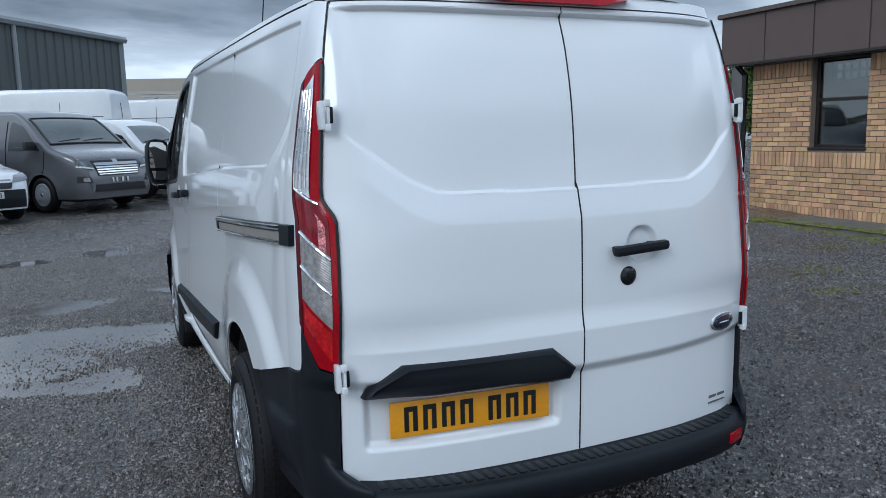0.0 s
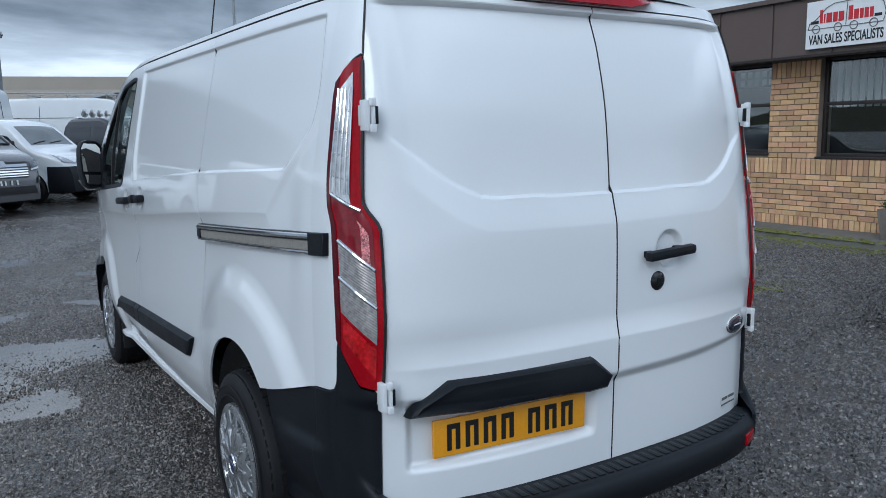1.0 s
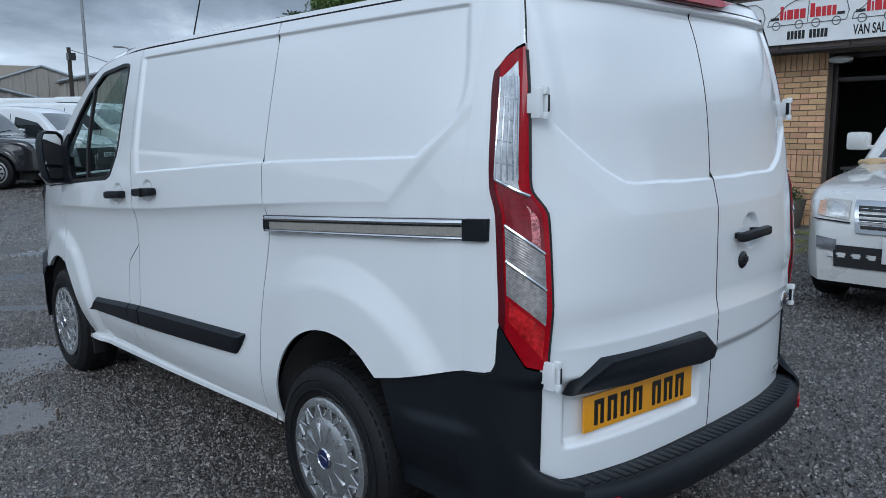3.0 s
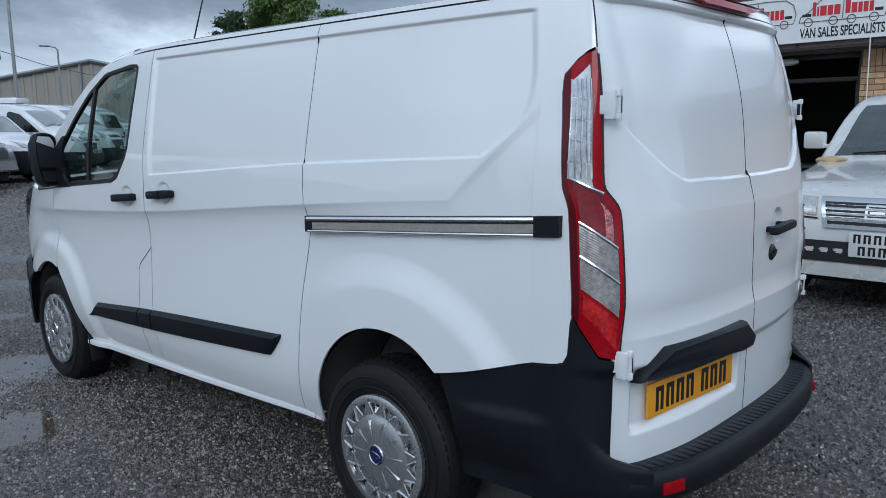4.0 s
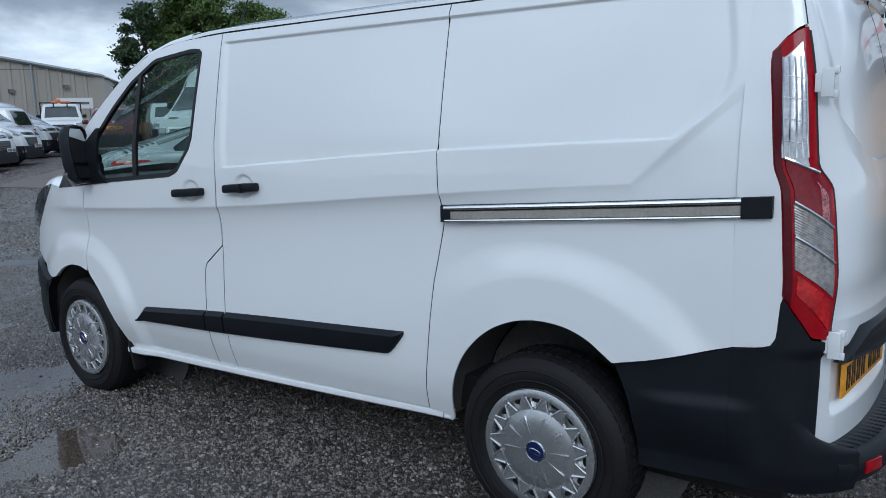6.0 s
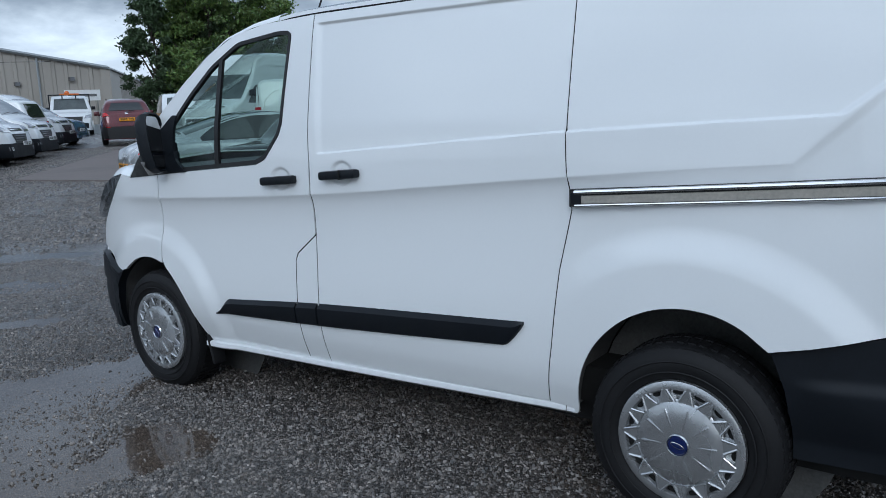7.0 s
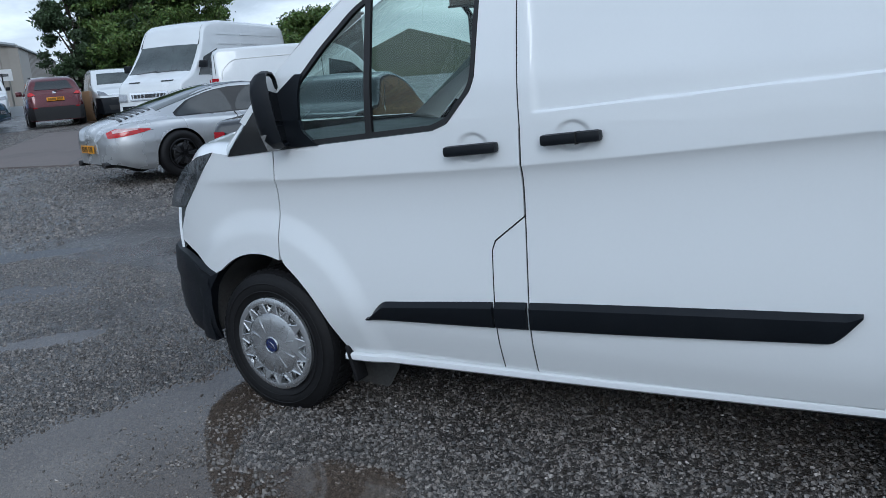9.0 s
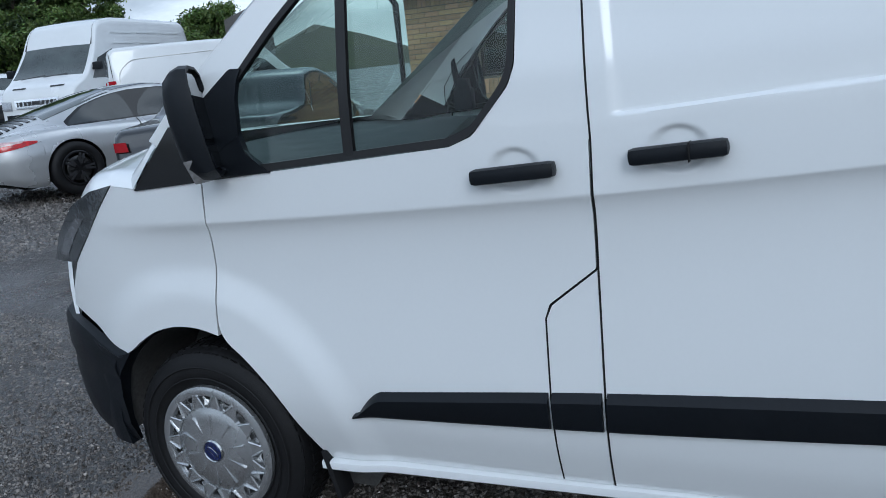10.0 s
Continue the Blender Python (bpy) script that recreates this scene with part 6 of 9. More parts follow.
def wheel(place, r=0.335, rim=0.212, half=0.108, parent=van, full=True, cover=SILVER, spokes=10):
    """A wheel that faces -x: tyre, cover and hub badge."""
    w = part("wheel", (lambda b: (bmesh.ops.transform(b, matrix=place, verts=b.verts), b)[1])(tyre_mesh(r, rim, half)), RUBBER, parent, "black tyre with a silver wheel cover")
    def add(nm, b, material, parent_=w, label=""):
        bmesh.ops.transform(b, matrix=place, verts=b.verts)
        return part(nm, b, material, parent_, label)
    o = -half
    if full:
        # tread blocks round the outer shoulder
        tb_ = bmesh.new()
        for k in range(56):
            a = 2 * math.pi * k / 56
            for lo, hi, rr in ((-half * 0.84, -half * 0.62, r - 0.0125), (-half * 0.52, -half * 0.12, r - 0.0005), (half * 0.12, half * 0.52, r - 0.0005)):
                box(tb_, (lo, -0.013, rr - 0.006), (hi, 0.011, rr + 0.0030), 0.0, Matrix.Rotation(a + (0.03 if lo > -half * 0.6 else 0), 4, "X"))
        tagged(add("tread", tb_, RUBBER), "", "", "", "stuff")
        for rr in (rim + 0.035, r - 0.052):
            add("wall_ring", revolve([(o * 1.035 - 0.0015, rr - 0.003), (o * 1.035 - 0.0035, rr), (o * 1.035 - 0.0015, rr + 0.003)], 64), RUBBER)
    add("rim_well", revolve([(o * 0.1, 0.0), (o * 0.1, rim - 0.02), (o * 0.75, rim)], 40), VOID)
    cover_ob = add("wheel_cover", revolve([(o - 0.016, 0.0), (o - 0.016, 0.06), (o - 0.013, 0.10), (o - 0.006, rim * 0.66), (o + 0.002, rim * 0.725)], 60), cover, w, "silver wheel cover")
    add("outer_ring", revolve([(o + 0.006, rim * 0.86), (o - 0.006, rim * 0.885), (o - 0.008, rim * 0.95), (o - 0.002, rim + 0.004), (o + 0.012, rim + 0.006)], 60), cover, cover_ob)
    if not full:
        gaps = bmesh.new()
        for k in range(8):
            turn_ = Matrix.Rotation(2 * math.pi * k / 8, 4, "X")
            vs = [gaps.verts.new(turn_ @ Vector((o - dx, rr, q))) for dx, rr, q in ((0.0178, 0.075, -0.006), (0.0178, 0.075, 0.006), (0.0085, rim * 0.66, 0.026), (0.0085, rim * 0.66, -0.026))]
            gaps.faces.new(vs)
        add("spoke_gaps", gaps, VOID, cover_ob)
    if full:
        add("vent_floor", revolve([(o + 0.012, rim * 0.60), (o + 0.014, rim * 0.9)], 60), cover, cover_ob)
        nz = 15
        for k in range(nz):
            a = 2 * math.pi * k / nz
            h = math.pi / nz
            ri, ro = rim * 0.70, rim * 0.90
            p = lambda an, rr, dx: (o + dx, rr * math.cos(an), rr * math.sin(an))
            for e in (-1, 1):
                add("ridge", tube([p(a + e * h * 0.82, ro, -0.005), p(a + e * h * 0.20, ri, -0.008)], 0.0042, 6), cover, cover_ob)
            tooth = bmesh.new()
            rim4 = [(a + 0.22 * h, ri), (a + 1.78 * h, ri), (a + 1.20 * h, ro), (a + 0.80 * h, ro)]
            up4, low4 = [tooth.verts.new(p(an, rr, -0.006)) for an, rr in rim4], [tooth.verts.new(p(an, rr, 0.012)) for an, rr in rim4]
            tooth.faces.new(up4)
            for q in range(4):
                tooth.faces.new((up4[q], up4[(q + 1) % 4], low4[(q + 1) % 4], low4[q]))
            add("tooth", tooth, cover, cover_ob)
            hole = bmesh.new()
            bmesh.ops.create_uvsphere(hole, u_segments=12, v_segments=6, radius=1, matrix=Matrix.Translation(p(a, rim * 0.835, 0.012)) @ Matrix.Rotation(a, 4, "X") @ Matrix.Diagonal((0.004, 0.011, 0.018, 1)))
            add("vent", hole, VOID, cover_ob)
        for k in range(spokes):
            a = 2 * math.pi * (k + 0.5) / spokes
            b = bmesh.new()
            box(b, (o - 0.0165, 0.055, -0.0028), (o - 0.006, rim * 0.60, 0.0028), 0.0015, Matrix.Rotation(a, 4, "X"))
            add("spoke_rib", b, cover, cover_ob)
        bd = add("hub_badge", revolve([(o - 0.022, 0.0), (o - 0.0215, 0.030), (o - 0.018, 0.033)], 32), BLUE_BADGE, cover_ob, "blue hub badge")
        add("badge_ring", revolve([(o - 0.019, 0.033), (o - 0.023, 0.0355), (o - 0.018, 0.039)], 32), CHROME, bd)
        mk = bmesh.new()
        bmesh.ops.create_uvsphere(mk, u_segments=20, v_segments=6, radius=1, matrix=Matrix.Translation((o - 0.0215, 0, 0)) @ Matrix.Diagonal((0.0016, 0.024, 0.010, 1)))
        add("badge_mark", mk, CHROME, bd)
        mk = bmesh.new()
        bmesh.ops.create_uvsphere(mk, u_segments=20, v_segments=6, radius=1, matrix=Matrix.Translation((o - 0.0225, 0, 0)) @ Matrix.Diagonal((0.0016, 0.022, 0.0082, 1)))
        add("badge_mark", mk, BLUE_BADGE, bd)
    return w


HUBX = 0.812
for s in (-1, 1):
    for (cy, cz), turn in ((RHUB, 14), (FHUB, 40)):
        wheel(Matrix.Translation((s * HUBX, cy, cz)) @ (Matrix.Identity(4) if s < 0 else Matrix.Rotation(math.pi, 4, "Z")) @ Matrix.Rotation(radians(turn), 4, "X"))


# rain on the upper flank
def rain(side, count, seed):
    r = np.random.RandomState(seed)
    v, f = [], []
    for k in range(count):
        y, z = r.uniform(0.5, 2.7), r.uniform(1.30, 1.84)
        if noise.noise(Vector((y * 1.3, z * 1.3, 2.0))) < r.uniform(-0.5, 0.5):
            continue
        q = 0.0008 + 0.0016 * r.rand() ** 3
        x = side_x(y, z)
        i = len(v)
        v += [(side * (x - 0.0004), y + q * math.cos(a), z + q * 1.25 * math.sin(a)) for a in (0, 1.05, 2.09, 3.14, 4.19, 5.24)] + [(side * (x + q * 0.75), y, z - q * 0.2)]
        f += [(i + j, i + (j + 1) % 6, i + 6) for j in range(6)]
    return part("rain_spatter", raw("rain_spatter", v, f, True), WHITE, van, "", "stuff")


rain(-1, 6000, 12)


# ---- parked vehicles ----
def paint(name, c, metal=0.0, rough=0.25):
    return mat(name, c, rough, metal=metal, var=0.03, scale=2, coat=1.0, dirt=tuple(0.6 * q + 0.05 for q in c), dirt_amt=0.2)


GREY_PAINT = paint("grey_paint", (0.105, 0.106, 0.113), 0.35)
BLACK_PAINT = paint("black_paint", (0.012, 0.013, 0.016), 0.2)
BLUE_PAINT = paint("blue_paint", (0.05, 0.13, 0.26), 0.3)
RED_PAINT = paint("red_paint", (0.10, 0.006, 0.011), 0.3)
SILVER_PAINT = paint("silver_paint", (0.56, 0.57, 0.58), 0.55, 0.28)
PALE_PAINT = paint("pale_silver_paint", (0.64, 0.64, 0.62), 0.15, 0.28)
FAR_WHITE = paint("white_van_paint", (0.72, 0.74, 0.75))
ORANGE = mat("amber_plastic", (0.7, 0.16, 0.02), 0.3, var=0.1, coat=0.5)
WOOD_BED = mat("weathered_steel", (0.06, 0.06, 0.065), 0.6, var=0.2)


class Shape:
    """A car body as one lofted skin: a roof line, plan rounding, tumblehome and wheel arches. y runs forward, z up."""

    def __init__(self, L, W, roof, belt, sill=0.25, tuck=0.16, axles=(0.8, -0.8), r=0.32, nose=0.12, tail=0.06, corner=0.09, arch=1.16):
        self.L, self.W, self.top, self.belt, self.sill, self.tuck = L, W, spline(roof), belt, sill, tuck
        self.axles, self.r, self.nose, self.tail, self.cr, self.arch = axles, r, nose, tail, corner, arch
        self.H = max(p[1] for p in roof)

    def half(self, y, z):
        k = 2 * y / self.L
        p = 1 - (self.nose * max(0, k) ** 5 + self.nose * 0.55 * max(0, (k - 0.8) / 0.2) ** 2 if k > 0 else self.tail * (-k) ** 5 + self.tail * max(0, (-k - 0.88) / 0.12) ** 2)
        w = self.W / 2 * p
        w -= self.tuck * max(0.0, (z - self.belt) / max(0.2, self.H - self.belt)) ** 1.25
        w -= 0.05 * max(0.0, (0.45 - z) / 0.3) ** 1.5
        for a in self.axles:
            d = math.hypot(y - a, z - self.r)
            if d < self.r * 1.5:
                w += 0.022 * ease((self.r * 1.5 - d) / (self.r * 0.3))
        return w

    def bottom(self, y):
        b = self.sill
        R = self.r * self.arch
        for a in self.axles:
            d = abs(y - a)
            if d < R:
                b = max(b, self.r + math.sqrt(R * R - d * d))
        return b

    def skin(self, n=90):
        ys = sorted({*np.linspace(-self.L / 2, self.L / 2, n), *[a + self.r * self.arch * k for a in self.axles for k in (-1.002, -1, -0.97, -0.9, 0.9, 0.97, 1, 1.002)]})
        bm = bmesh.new()
        prev = None
        for y in ys:
            zt, zb = self.top(y), self.bottom(y)
            c = min(self.cr, (zt - zb) * 0.4)
            ring = []
            for k in range(13):
                z = zb + (zt - c - zb) * k / 12
                ring.append((self.half(y, z), z))
            w = ring[-1][0]
            for a in (25, 50, 75):
                ring.append((w - c * (1 - math.cos(radians(a))), zt - c + c * math.sin(radians(a))))
            ring.append((w - c, zt))
            for k in (0.66, 0.33, 0.0):
                ring.append(((w - c) * k, zt + 0.02 * (1 - k * k)))
            full = ring + [(-x, z) for x, z in ring[-2::-1]]
            cur = [bm.verts.new((x, y, z)) for x, z in full]
            if prev:
                for i in range(len(cur) - 1):
                    bm.faces.new((prev[i], prev[i + 1], cur[i + 1], cur[i]))
            else:
                bm.faces.new(cur)
            prev = cur
        bm.faces.new(prev[::-1])
        return bm

    # points on the skin, seen from a side, from ahead, from behind and from above
    def at_side(self, s):
        return lambda y, z, o: (s * (self.half(y, z) + o), y, z)

    def at_end(self, d):
        def f(x, z, o):
            most = self.half(d * self.L * 0.455, z) - 0.004
            x = max(-most, min(most, x))
            lo, hi = 0.0, self.L / 2
            for _ in range(24):
                m = (lo + hi) / 2
                if self.top(d * m) + 0.02 * (1 - min(1, abs(x) / 0.7) ** 2) >= z and self.half(d * m, z) >= abs(x):
                    lo = m
                else:
                    hi = m
            return (x, d * (lo + o), z)
        return f

    def at_top(self):
        def f(x, y, o):
            zt = self.top(y)
            w = self.half(y, zt - self.cr)
            e = max(0.0, abs(x) - (w - self.cr))
            z = zt + 0.02 * (1 - min(1, abs(x) / max(0.1, w - self.cr)) ** 2) - (self.cr - math.sqrt(max(0.0, self.cr ** 2 - e * e)))
            n = Vector((0, -(self.top(y + 0.02) - self.top(y - 0.02)) / 0.04, 1)).normalized()
            return (x, y + n.y * o, z + n.z * o)
        return f


def sheet(poly4, fn, off, nu=10, nv=8, rim=0.006):
    """A patch laid on the skin between four corners, with a thin turned rim."""
    a, b, c, d = (Vector((*p, 0)) for p in poly4)
    bm = bmesh.new()
    g = []
    for j in range(nv + 1):
        row = []
        for i in range(nu + 1):
            p = (a * (1 - i / nu) + b * i / nu) * (1 - j / nv) + (d * (1 - i / nu) + c * i / nu) * (j / nv)
            row.append((p.x, p.y))
        g.append(row)
    top = [[bm.verts.new(fn(*q, off)) for q in r] for r in g]
    for j in range(nv):
        for i in range(nu):
            bm.faces.new((top[j][i], top[j][i + 1], top[j + 1][i + 1], top[j + 1][i]))
    ring = g[0][:] + [r[-1] for r in g[1:]] + g[-1][-2::-1] + [r[0] for r in g[-2:0:-1]]
    vr = top[0][:] + [r[-1] for r in top[1:]] + top[-1][-2::-1] + [r[0] for r in top[-2:0:-1]]
    low = [bm.verts.new(fn(*q, off - rim - 0.004)) for q in ring]
    for k in range(len(ring)):
        bm.faces.new((vr[k], vr[(k + 1) % len(ring)], low[(k + 1) % len(ring)], low[k]))
    return bm


def bumper_shell(sh, y0, z0, z1, d=1, off=0.008):
    """A bumper that wraps an end of a car's body from flank to flank."""
    bm = bmesh.new()
    prev = None
    for z in np.linspace(z0, z1, 7):
        y1 = abs(sh.at_end(d)(0, z, 0)[1])
        side_ = [(sh.half(d * y, z) + off, d * (y + (off if y == y1 else 0))) for y in [*np.linspace(y0, y1, 16)[:-1], y1]]
        lip_ = off * (0.3 if z in (z0, z1) else 1.0)
        cur = [bm.verts.new((x - off + lip_, y, z)) for x, y in side_] + [bm.verts.new((-x + off - lip_, y, z)) for x, y in side_[::-1]]
        if prev:
            for i in range(len(cur) - 1):
                bm.faces.new((prev[i], prev[i + 1], cur[i + 1], cur[i]))
        prev = cur
    return bm


def vehicle(name, label, category, at, heading, shape, body, glass=(), screens=(), front=(), back=(), sides=(), wheel_cover=FAR_COVER, group="", mirrors=None, plate_f=None, plate_r=None, wheel_full=False, extra=None, shell=None):
    """Puts a vehicle together. at: its middle on the ground; heading: the unit way it faces."""
    ang = math.degrees(math.atan2(-heading[0], heading[1]))
    z0 = float(height(at[0], at[1]))
    v = thing(name, label, category, group, place=pose(at[0], at[1], z0, 0, 0, ang))
    sh = shape
    bd = part("body", sh.skin(), body, v)
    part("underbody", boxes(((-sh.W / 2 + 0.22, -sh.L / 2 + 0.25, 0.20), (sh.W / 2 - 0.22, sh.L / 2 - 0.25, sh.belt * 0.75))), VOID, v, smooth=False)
    for s in (-1, 1):
        for q in glass:
            part("side_window", sheet(q, sh.at_side(s), 0.006), DARK_PANE, v)
        for nm, q, mt in sides:
            part(nm, sheet(q, sh.at_side(s), 0.010), mt, v)
        for a in sh.axles:
            wheel(Matrix.Translation((s * (sh.W / 2 - 0.10), a, sh.r)) @ (Matrix.Identity(4) if s < 0 else Matrix.Rotation(math.pi, 4, "Z")) @ Matrix.Rotation(radians(20 + 50 * a), 4, "X"), sh.r, sh.r * 0.64, 0.10, v, wheel_full, wheel_cover)
        if mirrors:
            y, z, mt = mirrors
            w = sh.half(y, z)
            mb = bmesh.new()
            box(mb, (s * (w + 0.02), y - 0.06, z - 0.06), (s * (w + 0.22), y + 0.05, z + 0.11), 0.035)
            box(mb, (s * (w - 0.02), y - 0.02, z - 0.05), (s * (w + 0.06), y + 0.03, z - 0.01), 0.01)
            part("door_mirror", mb, mt, v)
    if shell:
        part("bumper", bumper_shell(sh, *shell[:4]), shell[4], v)
    for nm, q, mt in screens:
        part(nm, sheet(q, sh.at_top(), 0.006, 14, 10), mt, v)
    for nm, q, mt in front:
        part(nm, sheet(q, sh.at_end(1), 0.012), mt, v)
    for nm, q, mt in back:
        part(nm, sheet(q, sh.at_end(-1), 0.012), mt, v)
    for pl, d, mt in ((plate_f, 1, PLATE_WHITE), (plate_r, -1, YELLOW)):
        if pl:
            x, z, w, h, rows = pl
            y = max(sh.at_end(d)(x, z + h / 2, 0.02)[1] * d, sh.at_end(d)(x, z - h / 2, 0.02)[1] * d)
            number_plate(v, Matrix.Translation((x, d * (y + 0.012), z)) @ (Matrix.Rotation(math.pi, 4, "Z") if d > 0 else Matrix.Identity(4)), w, h, mt, rows)
    if extra:
        extra(v, sh)
    return v


DARK_PANE = mat("dark_window", (0.018, 0.022, 0.024), 0.04, var=0.2, scale=3, coat=0.5)
SCREEN = mat("windscreen_dark", (0.052, 0.064, 0.062), 0.03, var=0.5, scale=2.2, coat=1.0)
NET_BLACK = mat("grille_black", (0.012, 0.012, 0.013), 0.5, var=0.1)


def lr(nm, q, mt):
    """A patch and its mirror twin."""
    return [(nm, q, mt), (nm, [(-a, b) for a, b in q], mt)]


def wipers(y, z_off=0.012, w=0.5):
    def f(v, sh):
        tp = sh.at_top()
        for x0 in (0.05, 0.60):
            part("wiper", tube([tp(x0, y + 0.02, z_off), tp(x0 - w * 0.5, y - 0.01, z_off), tp(x0 - w, y - 0.035, z_off)], 0.009, 5), GLOSS_BLACK, v)
    return f


# low shape of a mid-size van, nose like the white one's
def midvan(roof_h=1.95, L=4.97):
    h = L / 2
    return Shape(L, 1.95, [(-h, 0.62), (-h + 0.02, 1.05), (-h + 0.10, roof_h - 0.12), (-h + 0.28, roof_h - 0.01), (-0.4, roof_h), (0.55, roof_h - 0.02), (0.95, roof_h - 0.17), (1.62, 1.30), (1.78, 1.20), (2.18, 1.06), (h - 0.10, 0.88), (h - 0.02, 0.60), (h, 0.42)], 1.15, axles=(1.47, -1.46), r=0.335, nose=0.20)


VAN_GLASS = [[(0.55, 1.18), (1.50, 1.17), (1.16, 1.48), (0.60, 1.70)], [(0.60, 1.70), (1.16, 1.48), (0.95, 1.66), (0.66, 1.74)]]


def grinning_front():
    return [*lr("headlight", [(0.42, 0.90), (0.84, 0.92), (0.88, 1.12), (0.60, 1.05)], HEAD_LENS), *lr("lamp_core", [(0.56, 0.93), (0.68, 0.93), (0.70, 1.02), (0.58, 1.01)], VAN_LENS), ("upper_grille", [(-0.34, 0.925), (0.34, 0.925), (0.37, 1.005), (-0.37, 1.005)], NET_BLACK),
            ("lower_grille", [(-0.30, 0.62), (0.30, 0.62), (0.42, 0.85), (-0.42, 0.85)], NET_BLACK),
            ("grille_bar", [(-0.34, 0.955), (0.34, 0.955), (0.34, 0.975), (-0.34, 0.975)], CHROME), ("badge", [(-0.07, 0.93), (0.07, 0.93), (0.07, 0.99), (-0.07, 0.99)], BLUE_BADGE),
            *[("grille_slat", [(-0.31, z), (0.31, z), (0.32, z + 0.02), (-0.32, z + 0.02)], GREY_PAINT) for z in (0.67, 0.73, 0.79)], *lr("fog_lamp", [(0.58, 0.42), (0.72, 0.42), (0.72, 0.52), (0.58, 0.52)], HEAD_LENS)]


HEAD = (0.67, -0.742)          # the row of parked vehicles faces this way


def from_wheel(px, py, sh, side=1, heading=HEAD):
    """The middle of a vehicle whose front wheel on that side stands at a point."""
    rx, ry = heading[1], -heading[0]
    k = sh.W / 2 - 0.02
    return (px - rx * k * side - heading[0] * sh.axles[0], py - ry * k * side - heading[1] * sh.axles[0])


# grey van with a chrome grille
def grey_extra(v, sh):
    wipers(1.56)(v, sh)
    tp = sh.at_top()
    rim = [(-0.74, 0.96), (0.74, 0.96), (0.82, 1.64), (-0.82, 1.64)]
    for (xa, ya), (xb, yb) in zip(rim, rim[1:] + rim[:1]):
        part("screen_seal", tube([tp(xa + (xb - xa) * k / 12, ya + (yb - ya) * k / 12, 0.012) for k in range(13)], 0.016, 6), NET_BLACK, v)


sh = midvan(1.96, 5.0)
H1 = (0.53, -0.848)
CHR = [("grille_bar", [(-0.50 + 0.012 * k, z0), (0.50 - 0.012 * k, z0), (0.505 - 0.012 * k, z1), (-0.505 + 0.012 * k, z1)], CHROME) for k, (z0, z1) in enumerate(((0.880, 0.930), (0.832, 0.858), (0.786, 0.812), (0.740, 0.766), (0.700, 0.718)))]
vehicle("parked_van", "dark grey van with a chrome-barred grille, parked on gravel", "van", (-2.58, 16.5), (0.626, -0.78), sh, GREY_PAINT, VAN_GLASS, [("windscreen", [(-0.72, 0.98), (0.72, 0.98), (0.80, 1.62), (-0.80, 1.62)], SCREEN)],
        [*lr("headlight", [(0.55, 0.83), (0.90, 0.88), (0.93, 1.06), (0.60, 0.97)], VAN_LENS), *lr("day_lamp", [(0.55, 0.805), (0.91, 0.865), (0.91, 0.905), (0.55, 0.832)], PLATE_WHITE), *lr("lamp_core", [(0.66, 0.88), (0.76, 0.90), (0.78, 0.97), (0.68, 0.95)], HEAD_LENS), ("upper_grille", [(-0.46, 0.68), (0.46, 0.68), (0.54, 0.97), (-0.54, 0.97)], NET_BLACK), *CHR, ("badge", [(-0.055, 0.90), (0.055, 0.90), (0.055, 0.99), (-0.055, 0.99)], CHROME),
         ("lower_grille", [(-0.60, 0.38), (0.60, 0.38), (0.56, 0.52), (-0.56, 0.52)], NET_BLACK), *[("bar", [(x, 0.55), (x + w, 0.55), (x + w, 0.635), (x, 0.635)], PLATE_WHITE) for x, w in ((-0.20, 0.035), (-0.08, 0.035), (0.06, 0.03), (0.15, 0.03))], *lr("fog_lamp", [(0.62, 0.56), (0.84, 0.56), (0.82, 0.68), (0.66, 0.68)], NET_BLACK), *lr("fog_lens", [(0.68, 0.58), (0.76, 0.58), (0.76, 0.66), (0.68, 0.66)], HEAD_LENS)],
        sides=[("door_joint", [(0.42, 0.4), (0.43, 0.4), (0.50, 1.75), (0.49, 1.75)], VOID), ("door_joint", [(1.53, 0.75), (1.54, 0.75), (1.60, 1.16), (1.59, 1.16)], VOID)], mirrors=(1.35, 1.25, NET_BLACK), extra=grey_extra, wheel_full=True)

# white small van with a black nose
def smallvan(L=4.4, Hh=1.82):
    h = L / 2
    return Shape(L, 1.81, [(-h, 0.60), (-h + 0.03, 1.0), (-h + 0.12, Hh - 0.10), (-h + 0.30, Hh - 0.02), (-0.2, Hh), (0.45, Hh - 0.04), (0.80, Hh - 0.17), (1.30, 1.22), (1.42, 1.14), (1.85, 1.00), (h - 0.12, 0.86), (h - 0.02, 0.60), (h, 0.40)], 1.05, axles=(1.34, -1.38), r=0.315, nose=0.15)


SV_GLASS = [[(0.20, 1.08), (1.20, 1.07), (0.86, 1.42), (0.26, 1.58)]]


SV_SHELL = (1.72, 0.25, 0.78, 1, BLACK_PLASTIC)


